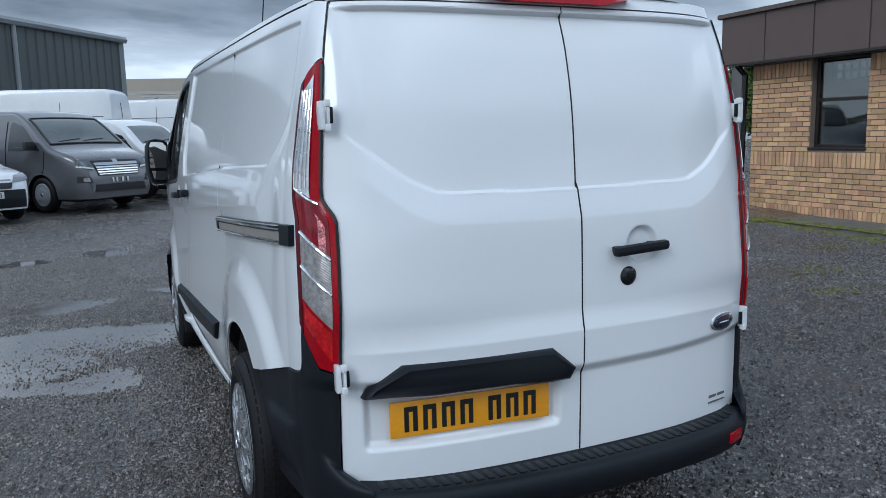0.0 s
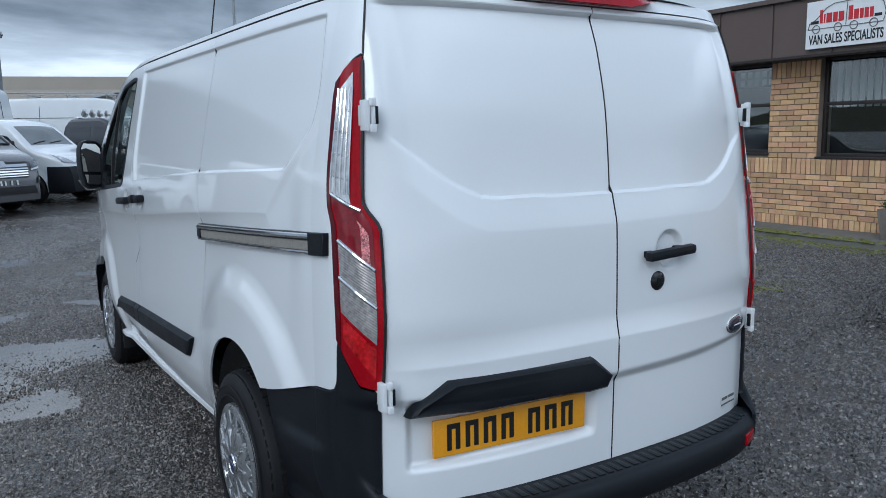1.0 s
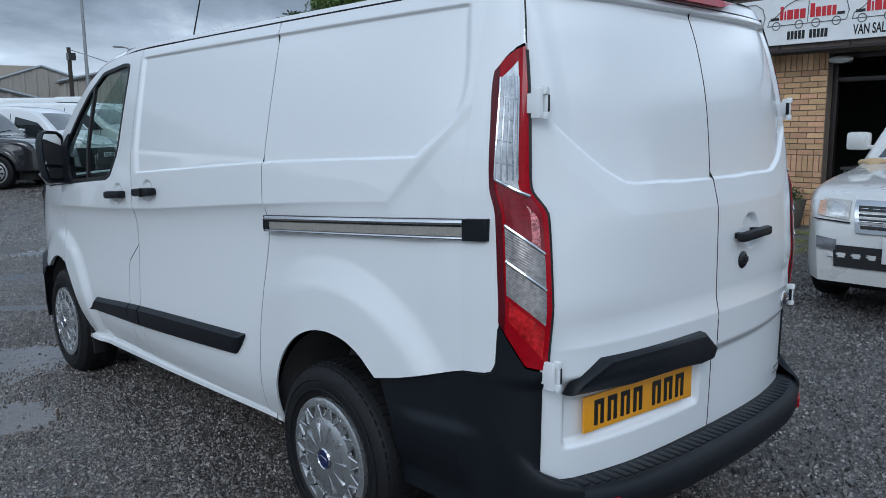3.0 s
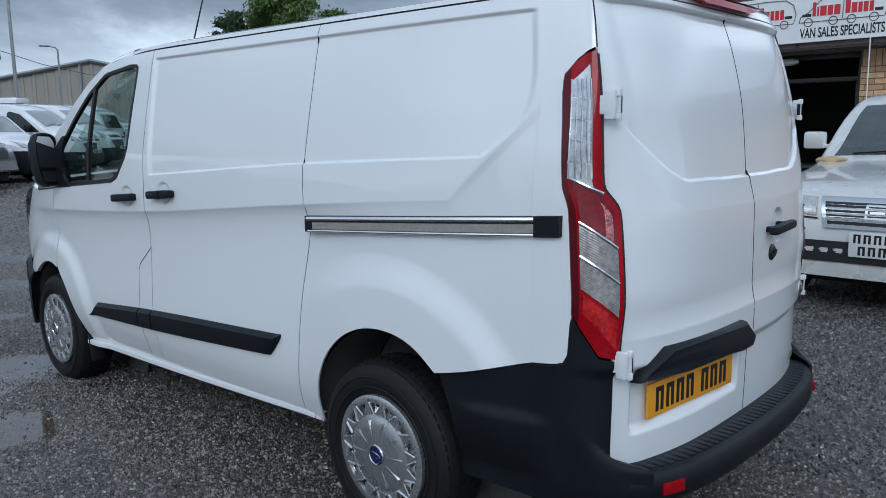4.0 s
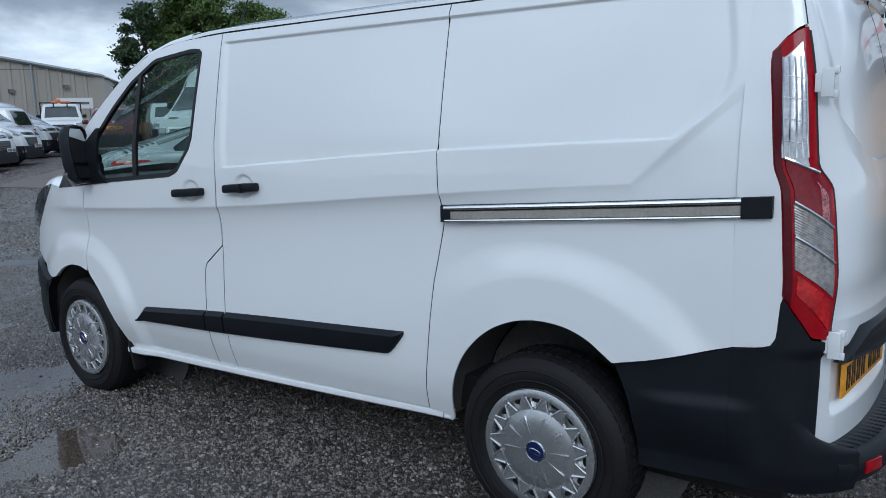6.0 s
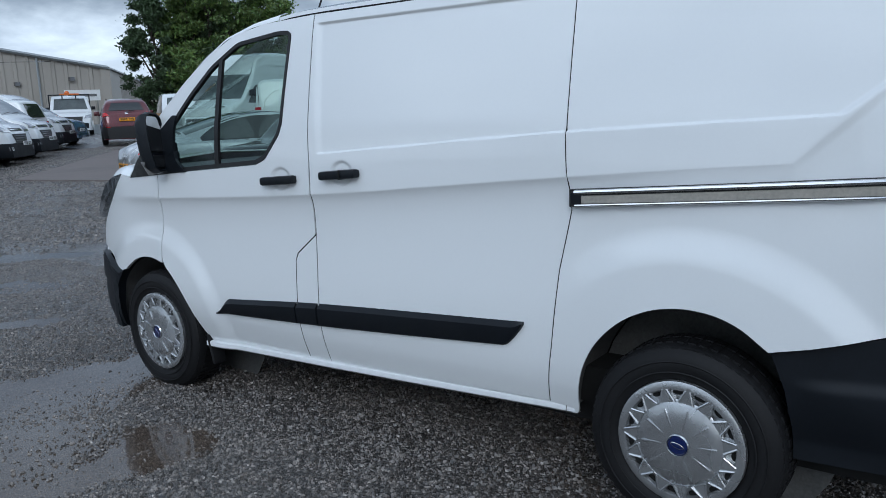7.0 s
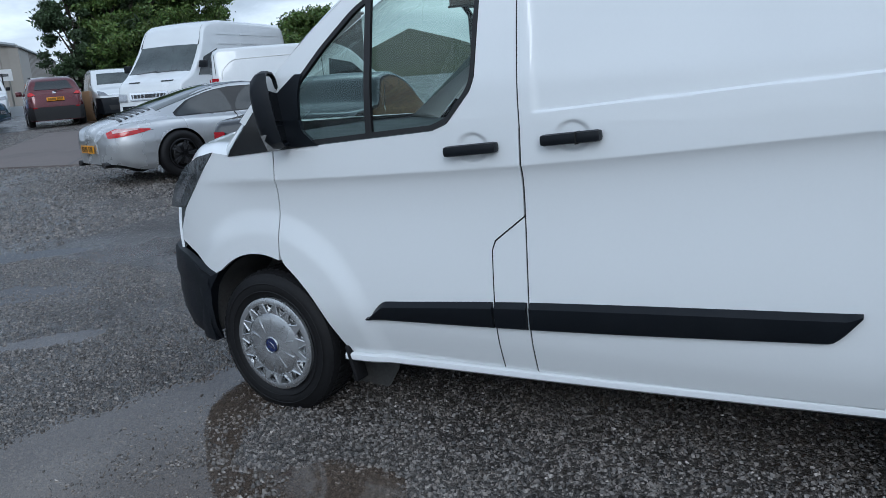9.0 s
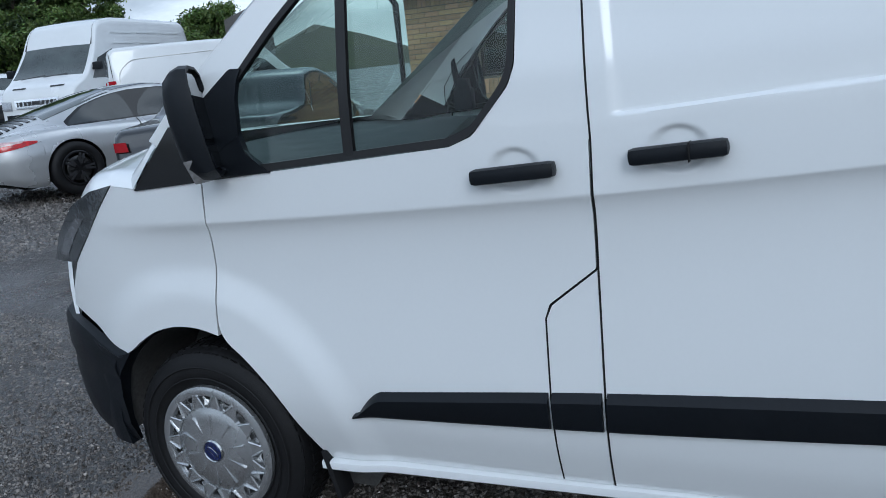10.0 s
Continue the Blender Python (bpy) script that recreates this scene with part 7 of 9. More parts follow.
def small_front(plate=True):
    return [*lr("headlight", [(0.46, 0.84), (0.80, 0.88), (0.84, 1.04), (0.60, 0.98)], HEAD_LENS), ("chrome_bar", [(-0.46, 0.85), (0.46, 0.85), (0.46, 0.872), (-0.46, 0.872)], CHROME), ("badge", [(-0.09, 0.84), (0.09, 0.84), (0.0, 0.93), (0.0, 0.93)], CHROME),
            ("lower_grille", [(-0.48, 0.36), (0.48, 0.36), (0.52, 0.52), (-0.52, 0.52)], NET_BLACK), ("upper_slot", [(-0.40, 0.70), (0.40, 0.70), (0.42, 0.76), (-0.42, 0.76)], NET_BLACK)]


sh = smallvan()
vehicle("parked_van", "white small van with a black plastic nose, parked on gravel", "van", (-0.97, 18.4), (0.762, -0.648), sh, FAR_WHITE, SV_GLASS, [("windscreen", [(-0.62, 0.84), (0.62, 0.84), (0.70, 1.29), (-0.70, 1.29)], SCREEN)], small_front(), sides=[("door_joint", [(0.10, 0.4), (0.112, 0.4), (0.13, 1.65), (0.118, 1.65)], VOID)], mirrors=(1.05, 1.12, BLACK_PLASTIC), plate_f=(0, 0.60, 0.52, 0.11, 1), extra=wipers(1.24, 0.02, 0.45), shell=SV_SHELL)
# light hatchback at the end of the row
sh2 = Shape(4.2, 1.76, [(-2.1, 0.6), (-2.05, 1.05), (-1.7, 1.38), (-0.8, 1.50), (0.0, 1.48), (0.35, 1.36), (0.95, 1.00), (1.1, 0.96), (1.8, 0.84), (2.04, 0.66), (2.1, 0.42)], 0.92, axles=(1.3, -1.25), r=0.31, nose=0.16)
vehicle("parked_car", "white hatchback with a dark grille, parked on gravel", "car", from_wheel(-4.25, 12.9, sh2, 1, H1), H1, sh2, FAR_WHITE, [[(-0.6, 0.96), (0.85, 0.96), (0.35, 1.26), (-0.4, 1.38)]], [("windscreen", [(-0.58, 0.36), (0.58, 0.36), (0.66, 0.94), (-0.66, 0.94)], SCREEN)],
        [*lr("headlight", [(0.46, 0.70), (0.78, 0.74), (0.80, 0.86), (0.56, 0.82)], HEAD_LENS), ("upper_grille", [(-0.42, 0.60), (0.42, 0.60), (0.46, 0.70), (-0.46, 0.70)], NET_BLACK), ("chrome_bar", [(-0.46, 0.735), (0.46, 0.735), (0.46, 0.755), (-0.46, 0.755)], CHROME), ("bumper", [(-0.78, 0.28), (0.78, 0.28), (0.80, 0.58), (-0.80, 0.58)], BLACK_PLASTIC)], plate_f=(0, 0.50, 0.52, 0.11, 1))


# black pickup with lamps on a rear bar
def pickup_extra(v, sh):
    bar = part("roll_bar", tube([(-0.72, -0.42, 1.05), (-0.66, -0.40, 1.80), (0.66, -0.40, 1.80), (0.72, -0.42, 1.05)], 0.035, 8), CHROME, v)
    for x in (-0.45, -0.17, 0.11, 0.39):
        part("spot_lamp", revolve([(-0.05, 0.0), (-0.045, 0.06), (0.0, 0.105), (0.03, 0.11), (0.035, 0.0)], 20, "y", (x, -0.33, 1.93)), CHROME, bar, "round chrome spot lamp")
    part("side_step", tube([(0.93, -0.5, 0.38), (0.93, 1.0, 0.38)], 0.035), CHROME, v)
    part("side_step", tube([(-0.93, -0.5, 0.38), (-0.93, 1.0, 0.38)], 0.035), CHROME, v)
    wipers(1.15)(v, sh)


sh = Shape(5.25, 1.83, [(-2.62, 0.75), (-2.60, 1.12), (-2.4, 1.16), (-0.62, 1.18), (-0.56, 1.62), (-0.40, 1.78), (0.40, 1.80), (0.70, 1.70), (1.18, 1.24), (1.32, 1.17), (2.2, 1.08), (2.5, 0.92), (2.60, 0.70), (2.62, 0.5)], 1.08, 0.42, axles=(1.62, -1.45), r=0.38, nose=0.12)
vehicle("pickup_truck", "black double-cab pickup with chrome spot lamps on a bar", "pickup", (1.5, 20.0), HEAD, sh, BLACK_PAINT, [[(-0.42, 1.20), (0.22, 1.20), (0.20, 1.58), (-0.36, 1.58)], [(0.30, 1.20), (1.10, 1.18), (0.74, 1.54), (0.30, 1.60)]], [("windscreen", [(-0.62, 0.66), (0.62, 0.66), (0.70, 1.16), (-0.70, 1.16)], SCREEN)],
        [*lr("headlight", [(0.48, 0.84), (0.80, 0.88), (0.82, 1.02), (0.56, 0.98)], HEAD_LENS), ("upper_grille", [(-0.44, 0.72), (0.44, 0.72), (0.46, 0.96), (-0.46, 0.96)], NET_BLACK), ("bumper", [(-0.8, 0.45), (0.8, 0.45), (0.84, 0.66), (-0.84, 0.66)], BLACK_PAINT)], mirrors=(1.0, 1.24, CHROME), extra=pickup_extra, wheel_cover=FAR_COVER,
        sides=[("door_handle", [(0.05, 1.10), (0.22, 1.10), (0.22, 1.125), (0.05, 1.125)], CHROME), ("door_handle", [(-0.55, 1.10), (-0.40, 1.10), (-0.40, 1.125), (-0.55, 1.125)], CHROME), ("door_lettering_bar", [(1.32, 1.0), (1.62, 1.0), (1.62, 1.03), (1.32, 1.03)], PALE_PAINT), ("lettering_bar", [(1.36, 0.96), (1.58, 0.96), (1.58, 0.98), (1.36, 0.98)], PALE_PAINT)])

# small white van with black lower nose, then the white mid-size vans
sh = smallvan(4.4, 1.84)
vehicle("parked_van", "white small van with a chrome badge and black bumper", "van", (3.42, 21.4), HEAD, sh, FAR_WHITE, SV_GLASS, [("windscreen", [(-0.62, 0.84), (0.62, 0.84), (0.70, 1.29), (-0.70, 1.29)], SCREEN)], small_front(), sides=[("door_joint", [(0.10, 0.4), (0.112, 0.4), (0.13, 1.65), (0.118, 1.65)], VOID)], mirrors=(1.05, 1.12, BLACK_PLASTIC), plate_f=(0, 0.60, 0.52, 0.11, 1), shell=SV_SHELL)
MV_SIDES = [("door_joint", [(0.28, 0.4), (0.292, 0.4), (0.33, 1.80), (0.318, 1.80)], VOID), ("door_joint", [(1.40, 0.75), (1.412, 0.75), (1.42, 1.16), (1.408, 1.16)], VOID), ("door_handle", [(0.40, 1.06), (0.58, 1.06), (0.58, 1.10), (0.40, 1.10)], BLACK_PLASTIC), ("side_moulding", [(-0.9, 0.62), (0.85, 0.52), (0.85, 0.60), (-0.9, 0.72)], BLACK_PLASTIC)]
SCR = [("windscreen", [(-0.70, 1.00), (0.70, 1.00), (0.80, 1.60), (-0.80, 1.60)], SCREEN)]


def roofbox(v, sh):
    part("roof_box", boxes(((-0.35, -0.3, 1.97), (0.35, 0.6, 2.14)), bevel=0.06), FAR_WHITE, v, "white roof unit")
    wipers(1.55)(v, sh)


spots = [(5.2, 23.5, roofbox), (6.78, 25.2, wipers(1.55)), (9.42, 28.93, wipers(1.55))]
for k, (px_, py_, ex) in enumerate(spots):
    sh = midvan()
    vehicle("parked_van", "white panel van with a black bumper, one of a parked row", "van", (px_, py_), HEAD, sh, FAR_WHITE, VAN_GLASS, SCR, grinning_front(), sides=MV_SIDES, mirrors=(1.25, 1.26, BLACK_PLASTIC), plate_f=(-0.25, 0.60, 0.52, 0.11, 1), group="row of white vans", extra=ex, shell=(1.87, 0.25, 0.61, 1, BLACK_PLASTIC))

# pickup canopy, blue car, flatbed truck
sh = Shape(5.1, 1.80, [(-2.55, 0.7), (-2.53, 1.1), (-2.2, 1.72), (-0.5, 1.78), (0.4, 1.78), (0.7, 1.68), (1.18, 1.22), (1.32, 1.15), (2.2, 1.05), (2.5, 0.85), (2.55, 0.5)], 1.08, 0.4, axles=(1.55, -1.45), r=0.37)
vehicle("pickup_truck", "white pickup with a dark rear canopy in the parked row", "pickup", (7.75, 27.75), (-HEAD[0], -HEAD[1]), sh, FAR_WHITE, [[(-2.2, 1.14), (1.1, 1.16), (0.7, 1.52), (-2.0, 1.60)]], back=[("rear_window", [(-0.62, 1.18), (0.62, 1.18), (0.54, 1.62), (-0.54, 1.62)], DARK_PANE), *lr("tail_lamp", [(0.68, 0.85), (0.84, 0.85), (0.84, 1.05), (0.68, 1.05)], RED_LENS), ("bumper", [(-0.8, 0.5), (0.8, 0.5), (0.8, 0.68), (-0.8, 0.68)], BLACK_PLASTIC)], plate_r=(0, 0.78, 0.52, 0.11, 1))
sh = Shape(3.8, 1.68, [(-1.9, 0.6), (-1.85, 1.0), (-1.6, 1.40), (-0.6, 1.52), (0.2, 1.48), (0.45, 1.38), (0.95, 1.05), (1.1, 1.0), (1.65, 0.88), (1.85, 0.65), (1.9, 0.4)], 0.95, axles=(1.2, -1.2), r=0.30)
vehicle("parked_car", "small blue car at the end of the white vans", "car", (11.58, 30.82), HEAD, sh, BLUE_PAINT, [[(-1.0, 1.0), (0.9, 1.0), (0.4, 1.30), (-0.8, 1.40)]], [("windscreen", [(-0.56, 0.42), (0.56, 0.42), (0.62, 0.96), (-0.62, 0.96)], SCREEN)], [*lr("headlight", [(0.48, 0.72), (0.74, 0.76), (0.76, 0.88), (0.56, 0.84)], HEAD_LENS), ("grille", [(-0.4, 0.5), (0.4, 0.5), (0.42, 0.64), (-0.42, 0.64)], NET_BLACK), *lr("fog_lamp", [(0.5, 0.42), (0.6, 0.42), (0.6, 0.52), (0.5, 0.52)], HEAD_LENS)], plate_f=(0, 0.55, 0.52, 0.11, 1))


def flatbed(v, sh):
    bed = part("load_bed", boxes(((-1.0, -3.2, 0.85), (1.0, 0.15, 0.95)), ((-1.0, -3.2, 0.95), (-0.96, 0.15, 1.30)), ((0.96, -3.2, 0.95), (1.0, 0.15, 1.30))), WOOD_BED, v, smooth=False)
    for x in (-0.95, -0.32, 0.32, 0.95):
        part("rack_post", tube([(x, 0.12, 0.9), (x, 0.12, 2.10)], 0.03), BLACK_PLASTIC, bed)
    part("rack_rail", tube([(-0.98, 0.12, 2.08), (0.98, 0.12, 2.08)], 0.03), BLACK_PLASTIC, bed)
    part("light_bar", boxes(((-0.45, 0.75, 2.05), (0.45, 0.95, 2.12)), bevel=0.02), ORANGE, v, "amber light bar")
    b = bmesh.new()
    bmesh.ops.create_uvsphere(b, u_segments=16, v_segments=8, radius=0.12, matrix=Matrix.Translation((0.1, 0.85, 2.14)))
    part("beacon", b, ORANGE, v, "amber beacon")


sh = Shape(3.0, 1.95, [(-1.5, 0.8), (-1.48, 1.9), (-1.3, 2.02), (-0.3, 2.02), (0.1, 1.88), (0.75, 1.30), (0.9, 1.2), (1.25, 1.06), (1.45, 0.8), (1.5, 0.45)], 1.2, axles=(0.6, -2.6), r=0.34)
vehicle("flatbed_truck", "white flatbed truck with an amber beacon and dark load bed", "truck", (18.2, 40.0), (-0.45, -0.893), sh, FAR_WHITE, [[(-1.1, 1.22), (0.55, 1.22), (0.15, 1.60), (-1.0, 1.75)]], [("windscreen", [(-0.7, 0.12), (0.7, 0.12), (0.80, 0.74), (-0.80, 0.74)], SCREEN)], [*lr("headlight", [(0.55, 0.85), (0.86, 0.88), (0.88, 1.05), (0.62, 1.0)], HEAD_LENS), ("grille", [(-0.45, 0.7), (0.45, 0.7), (0.5, 0.95), (-0.5, 0.95)], NET_BLACK), ("bumper", [(-0.9, 0.35), (0.9, 0.35), (0.9, 0.62), (-0.9, 0.62)], BLACK_PLASTIC)], mirrors=(0.5, 1.35, BLACK_PLASTIC), extra=flatbed)

# dark red car, seen from behind
sh = Shape(4.32, 1.74, [(-2.16, 0.50), (-2.13, 0.98), (-2.02, 1.12), (-1.66, 1.48), (-1.45, 1.56), (-0.5, 1.61), (0.3, 1.58), (0.6, 1.48), (1.15, 1.10), (1.3, 1.04), (1.9, 0.92), (2.12, 0.7), (2.16, 0.45)], 1.0, 0.2, tuck=0.27, axles=(1.3, -1.33), r=0.34, tail=0.12, corner=0.15)
RH = (0.50, 0.866)


def rails(v, sh):
    for s in (-1, 1):
        part("roof_rail", tube([(s * 0.60, -1.3, 1.60), (s * 0.60, 0.3, 1.63)], 0.02, 6), BLACK_PLASTIC, v)
    part("rear_wiper", tube([(0.0, -2.06, 1.14), (0.28, -2.03, 1.19)], 0.012, 6), GLOSS_BLACK, v)


vehicle("parked_car", "dark red family car with black lower bumper, tail towards the yard", "car", (13.34, 27.18), RH, sh, RED_PAINT, [[(-1.5, 1.02), (1.05, 1.02), (0.5, 1.42), (-1.3, 1.44)]], (), (), [("rear_window", [(-0.58, 1.19), (0.58, 1.19), (0.46, 1.46), (-0.46, 1.46)], DARK_PANE), *lr("tail_lamp", [(0.56, 1.02), (0.80, 0.99), (0.80, 1.10), (0.66, 1.12)], BRIGHT_RED_LENS), *lr("reflector", [(0.56, 0.60), (0.70, 0.60), (0.70, 0.64), (0.56, 0.64)], RED_LENS), ("badge", [(-0.05, 1.06), (0.05, 1.06), (0.05, 1.13), (-0.05, 1.13)], CHROME)], plate_r=(0, 0.88, 0.52, 0.11, 1), mirrors=(0.85, 1.10, RED_PAINT), extra=rails, shell=(1.74, 0.22, 0.64, -1, NET_BLACK), sides=[("sill_trim", [(-0.95, 0.22), (0.92, 0.22), (0.92, 0.36), (-0.95, 0.36)], NET_BLACK)])

# silver rear-engined coupe
class Coupe(Shape):
    """A rounded coupe: swelling wings, a narrow cabin and a tail drawn in on plan."""
    kept = {}
    wide = staticmethod(spline([(-2.215, 0.40), (-2.19, 0.54), (-2.14, 0.65), (-2.05, 0.745), (-1.9, 0.82), (-1.7, 0.873), (-1.5, 0.900), (-1.23, 0.915), (-0.85, 0.895), (-0.4, 0.868), (0.3, 0.862), (0.8, 0.875), (1.12, 0.885), (1.6, 0.84), (1.95, 0.73), (2.12, 0.60), (2.215, 0.40)]))
    wing = staticmethod(spline([(-2.215, 0.60), (-2.15, 0.73), (-2.0, 0.79), (-1.7, 0.835), (-1.23, 0.862), (-0.8, 0.85), (-0.3, 0.835), (0.5, 0.825), (0.9, 0.83), (1.2, 0.82), (1.7, 0.75), (2.05, 0.64), (2.215, 0.45)]))
    crown = staticmethod(spline([(-2.215, 0.22), (-1.95, 0.48), (-1.5, 0.53), (-1.0, 0.53), (-0.3, 0.535), (0.3, 0.545), (0.8, 0.60), (1.1, 0.60), (1.6, 0.50), (2.215, 0.2)]))

    def base(self, y):
        return self.sill + 0.11 * ease((-1.72 - y) / 0.45)

    def ring(self, y):
        if y in self.kept:
            return self.kept[y]
        w, zf, zt, zb = self.wide(y), self.wing(y), self.top(y), self.base(y)
        zf = min(zf, zt - 0.012)
        zr = max(zf + 0.006, zt - 0.055)
        ctl = [(0.90 * w, zb), (0.965 * w, zb + 0.09), (w, zb + 0.5 * (zf - zb)), (0.985 * w, zb + 0.70 * (zf - zb)), (0.945 * w, zf - 0.055), (0.855 * w, zf), (min(0.80 * w, self.crown(y) + 0.22), zf + 0.16 * (zr - zf)), (self.crown(y), zr), (0.72 * self.crown(y), zt - 0.012), (0.36 * self.crown(y), zt + 0.002), (0.0, zt + 0.006)]
        pts = []
        for k in range(len(ctl) - 1):
            p0, p1, p2, p3 = ctl[max(0, k - 1)], ctl[k], ctl[k + 1], ctl[min(len(ctl) - 1, k + 2)]
            for i in range(5):
                u = i / 5
                pts.append(tuple(0.5 * (2 * b + (c - a) * u + (2 * a - 5 * b + 4 * c - d) * u * u + (3 * b - a - 3 * c + d) * u ** 3) for a, b, c, d in zip(p0, p1, p2, p3)))
        pts.append(ctl[-1])
        for k in range(1, len(pts)):
            pts[k] = (pts[k][0], max(pts[k][1], pts[k - 1][1] + 1e-5))
        self.kept[y] = pts
        return pts

    def half(self, y, z):
        r = self.ring(y)
        return float(np.interp(z, [p[1] for p in r], [p[0] for p in r]))

    def skin(self, n=120):
        R = self.r * self.arch
        ys = sorted({*np.linspace(-self.L / 2, self.L / 2, n), *[-2.21, -2.20, -2.185, -2.165], *[a + R * k for a in self.axles for k in (-1.002, -1, -0.985, -0.95, -0.9, 0.9, 0.95, 0.985, 1, 1.002)]})
        bm = bmesh.new()
        prev = None
        for y in ys:
            r = self.ring(y)
            zb, zm = max(self.base(y), self.bottom(y)), r[20][1]
            zb = min(zb, zm - 0.02)
            lower = [zb + (zm - zb) * k / 14 for k in range(14)]
            ring = [(self.half(y, z), z) for z in lower] + r[20:]
            full = ring + [(-x, z) for x, z in ring[-2::-1]]
            cur = [bm.verts.new((x, y, z)) for x, z in full]
            if prev:
                for i in range(len(cur) - 1):
                    bm.faces.new((prev[i], prev[i + 1], cur[i + 1], cur[i]))
            else:
                bm.faces.new(cur)
            prev = cur
        bm.faces.new(prev[::-1])
        return bm

    def at_top(self):
        def f(x, y, o):
            r = self.ring(y)[::-1]
            z = float(np.interp(abs(x), [p[0] for p in r[:30]], [p[1] for p in r[:30]]))
            n = Vector((0, -(self.top(y + 0.02) - self.top(y - 0.02)) / 0.04, 1)).normalized()
            return (x, y + n.y * o, z + n.z * o)
        return f


sh = Coupe(4.43, 1.83, [(-2.215, 0.62), (-2.20, 0.70), (-2.12, 0.80), (-1.95, 0.865), (-1.5, 0.985), (-1.0, 1.13), (-0.45, 1.265), (0.05, 1.30), (0.35, 1.265), (0.75, 1.08), (1.02, 0.93), (1.2, 0.88), (1.7, 0.78), (2.05, 0.66), (2.19, 0.52), (2.215, 0.46)], 0.82, 0.17, 0.34, axles=(1.12, -1.23), r=0.335, nose=0.17, tail=0.10, corner=0.13, arch=1.09)


def between(y0, y1, low, high, fn, off, n=24, m=6):
    """A patch on a car's flank between two lines."""
    bm = bmesh.new()
    prev = None
    for i in range(n + 1):
        y = y0 + (y1 - y0) * i / n
        cur = [bm.verts.new(fn(y, low(y) + (high(y) - low(y)) * j / m, off)) for j in range(m + 1)]
        if prev:
            for j in range(m):
                bm.faces.new((prev[j], prev[j + 1], cur[j + 1], cur[j]))
        prev = cur
    return bm


def coupe_extra(v, sh):
    tp = sh.at_top()
    for k in range(6):
        y = -1.90 + 0.085 * k
        part("engine_louvre", sheet([(-0.44, y), (0.44, y), (0.44, y + 0.045), (-0.44, y + 0.045)], tp, 0.010, 8, 2), GLOSS_BLACK, v)
    for x in (-0.50, 0.50):
        ex = revolve([(-0.10, 0.0), (-0.10, 0.045), (0.03, 0.052), (0.03, 0.043), (-0.02, 0.0)], 20, "y", (0, 0, 0))
        bmesh.ops.transform(ex, matrix=Matrix.Translation((x, -2.13, 0.272)) @ Matrix.Diagonal((1.5, 1, 0.9, 1)), verts=ex.verts)
        part("exhaust_pipe", ex, GLOSS_BLACK, v)
    up = lambda y: sh.top(y) - 0.068 - 0.02 * max(0, -y)
    for s in (-1, 1):
        fl = sh.at_side(s)
        lo = lambda y: 0.872
        lobe = lambda a, b: (lambda y: lo(y) + (min(up(y), 1.215) - lo(y)) * max(0.03, min(1.0, (y - a) / 0.30) ** 0.5) * max(0.03, min(1.0, (b - y) / 0.10)) ** 0.5)
        part("window_trim", between(-1.22, 0.93, lambda y: 0.858, lambda y: lobe(-1.24, 0.96)(y) + 0.014, fl, 0.004), GLOSS_BLACK, v)
        for a, b in ((-1.18, -0.30), (-0.23, 0.88)):
            part("side_window", between(a, b, lo, lobe(a - 0.01, b + (0.004 if b < 0 else 0.02)), fl, 0.008), DARK_PANE, v)
        tl = part("tail_lamp", between(-2.155, -1.64, lambda y: 0.640 + 0.075 * ((y + 2.155) / 0.515) ** 1.6, lambda y: min(sh.wing(y) - 0.015, 0.772 - 0.035 * (y + 2.155) / 0.515), fl, 0.008, 20), BRIGHT_RED_LENS, v)
        part("clear_band", between(-2.10, -1.80, lambda y: 0.702 + 0.03 * ((y + 2.10) / 0.30), lambda y: min(sh.wing(y) - 0.022, 0.764 - 0.012 * (y + 2.10) / 0.30), fl, 0.011, 14), PINK_LENS, tl)
        part("bumper_joint", between(-1.63, -1.60, lambda y: 0.712, lambda y: 0.720, fl, 0.002), VOID, v)
        part("bumper_crease", between(-1.95, -1.62, lambda y: 0.395, lambda y: 0.425, fl, 0.012, 14), SILVER_PAINT, v)


# pale uneven tone stands in for the brightness inside a clear headlight
PALE_HEAD_LENS = mat("pale_headlight_lens", (0.42, 0.41, 0.39), 0.10, metal=0.2, var=0.45, scale=14, coat=1.0)
PINK_LENS = mat("pale_lens", (0.62, 0.42, 0.42), 0.12, var=0.3, scale=40, coat=0.6)
SPOKED = mat("black_alloy", (0.07, 0.07, 0.075), 0.25, metal=0.6, var=0.1)
PH = (0.955, -0.297)
coupe = vehicle("sports_car", "silver rear-engined sports coupe with black alloy wheels", "car", (5.74, 10.93), PH, sh, SILVER_PAINT, (), [("rear_window", [(-0.54, -1.40), (0.54, -1.40), (0.525, -0.50), (-0.525, -0.50)], SCREEN), ("roof_glass", [(-0.50, -0.46), (0.50, -0.46), (0.50, 0.28), (-0.50, 0.28)], BLACK_PAINT), ("windscreen", [(-0.50, 0.38), (0.50, 0.38), (0.58, 1.0), (-0.58, 1.0)], SCREEN)], (),
                [("plate_recess", [(-0.34, 0.43), (0.34, 0.43), (0.32, 0.565), (-0.32, 0.565)], SILVER_PAINT)], sides=[("door_joint", [(-0.28, 0.35), (-0.268, 0.35), (-0.268, 0.85), (-0.28, 0.85)], VOID), ("door_handle", [(-0.18, 0.735), (-0.02, 0.735), (-0.02, 0.765), (-0.18, 0.765)], CHROME)], plate_r=(0, 0.49, 0.52, 0.11, 1), mirrors=(0.72, 0.93, SILVER_PAINT), wheel_cover=GLOSS_BLACK, extra=coupe_extra)
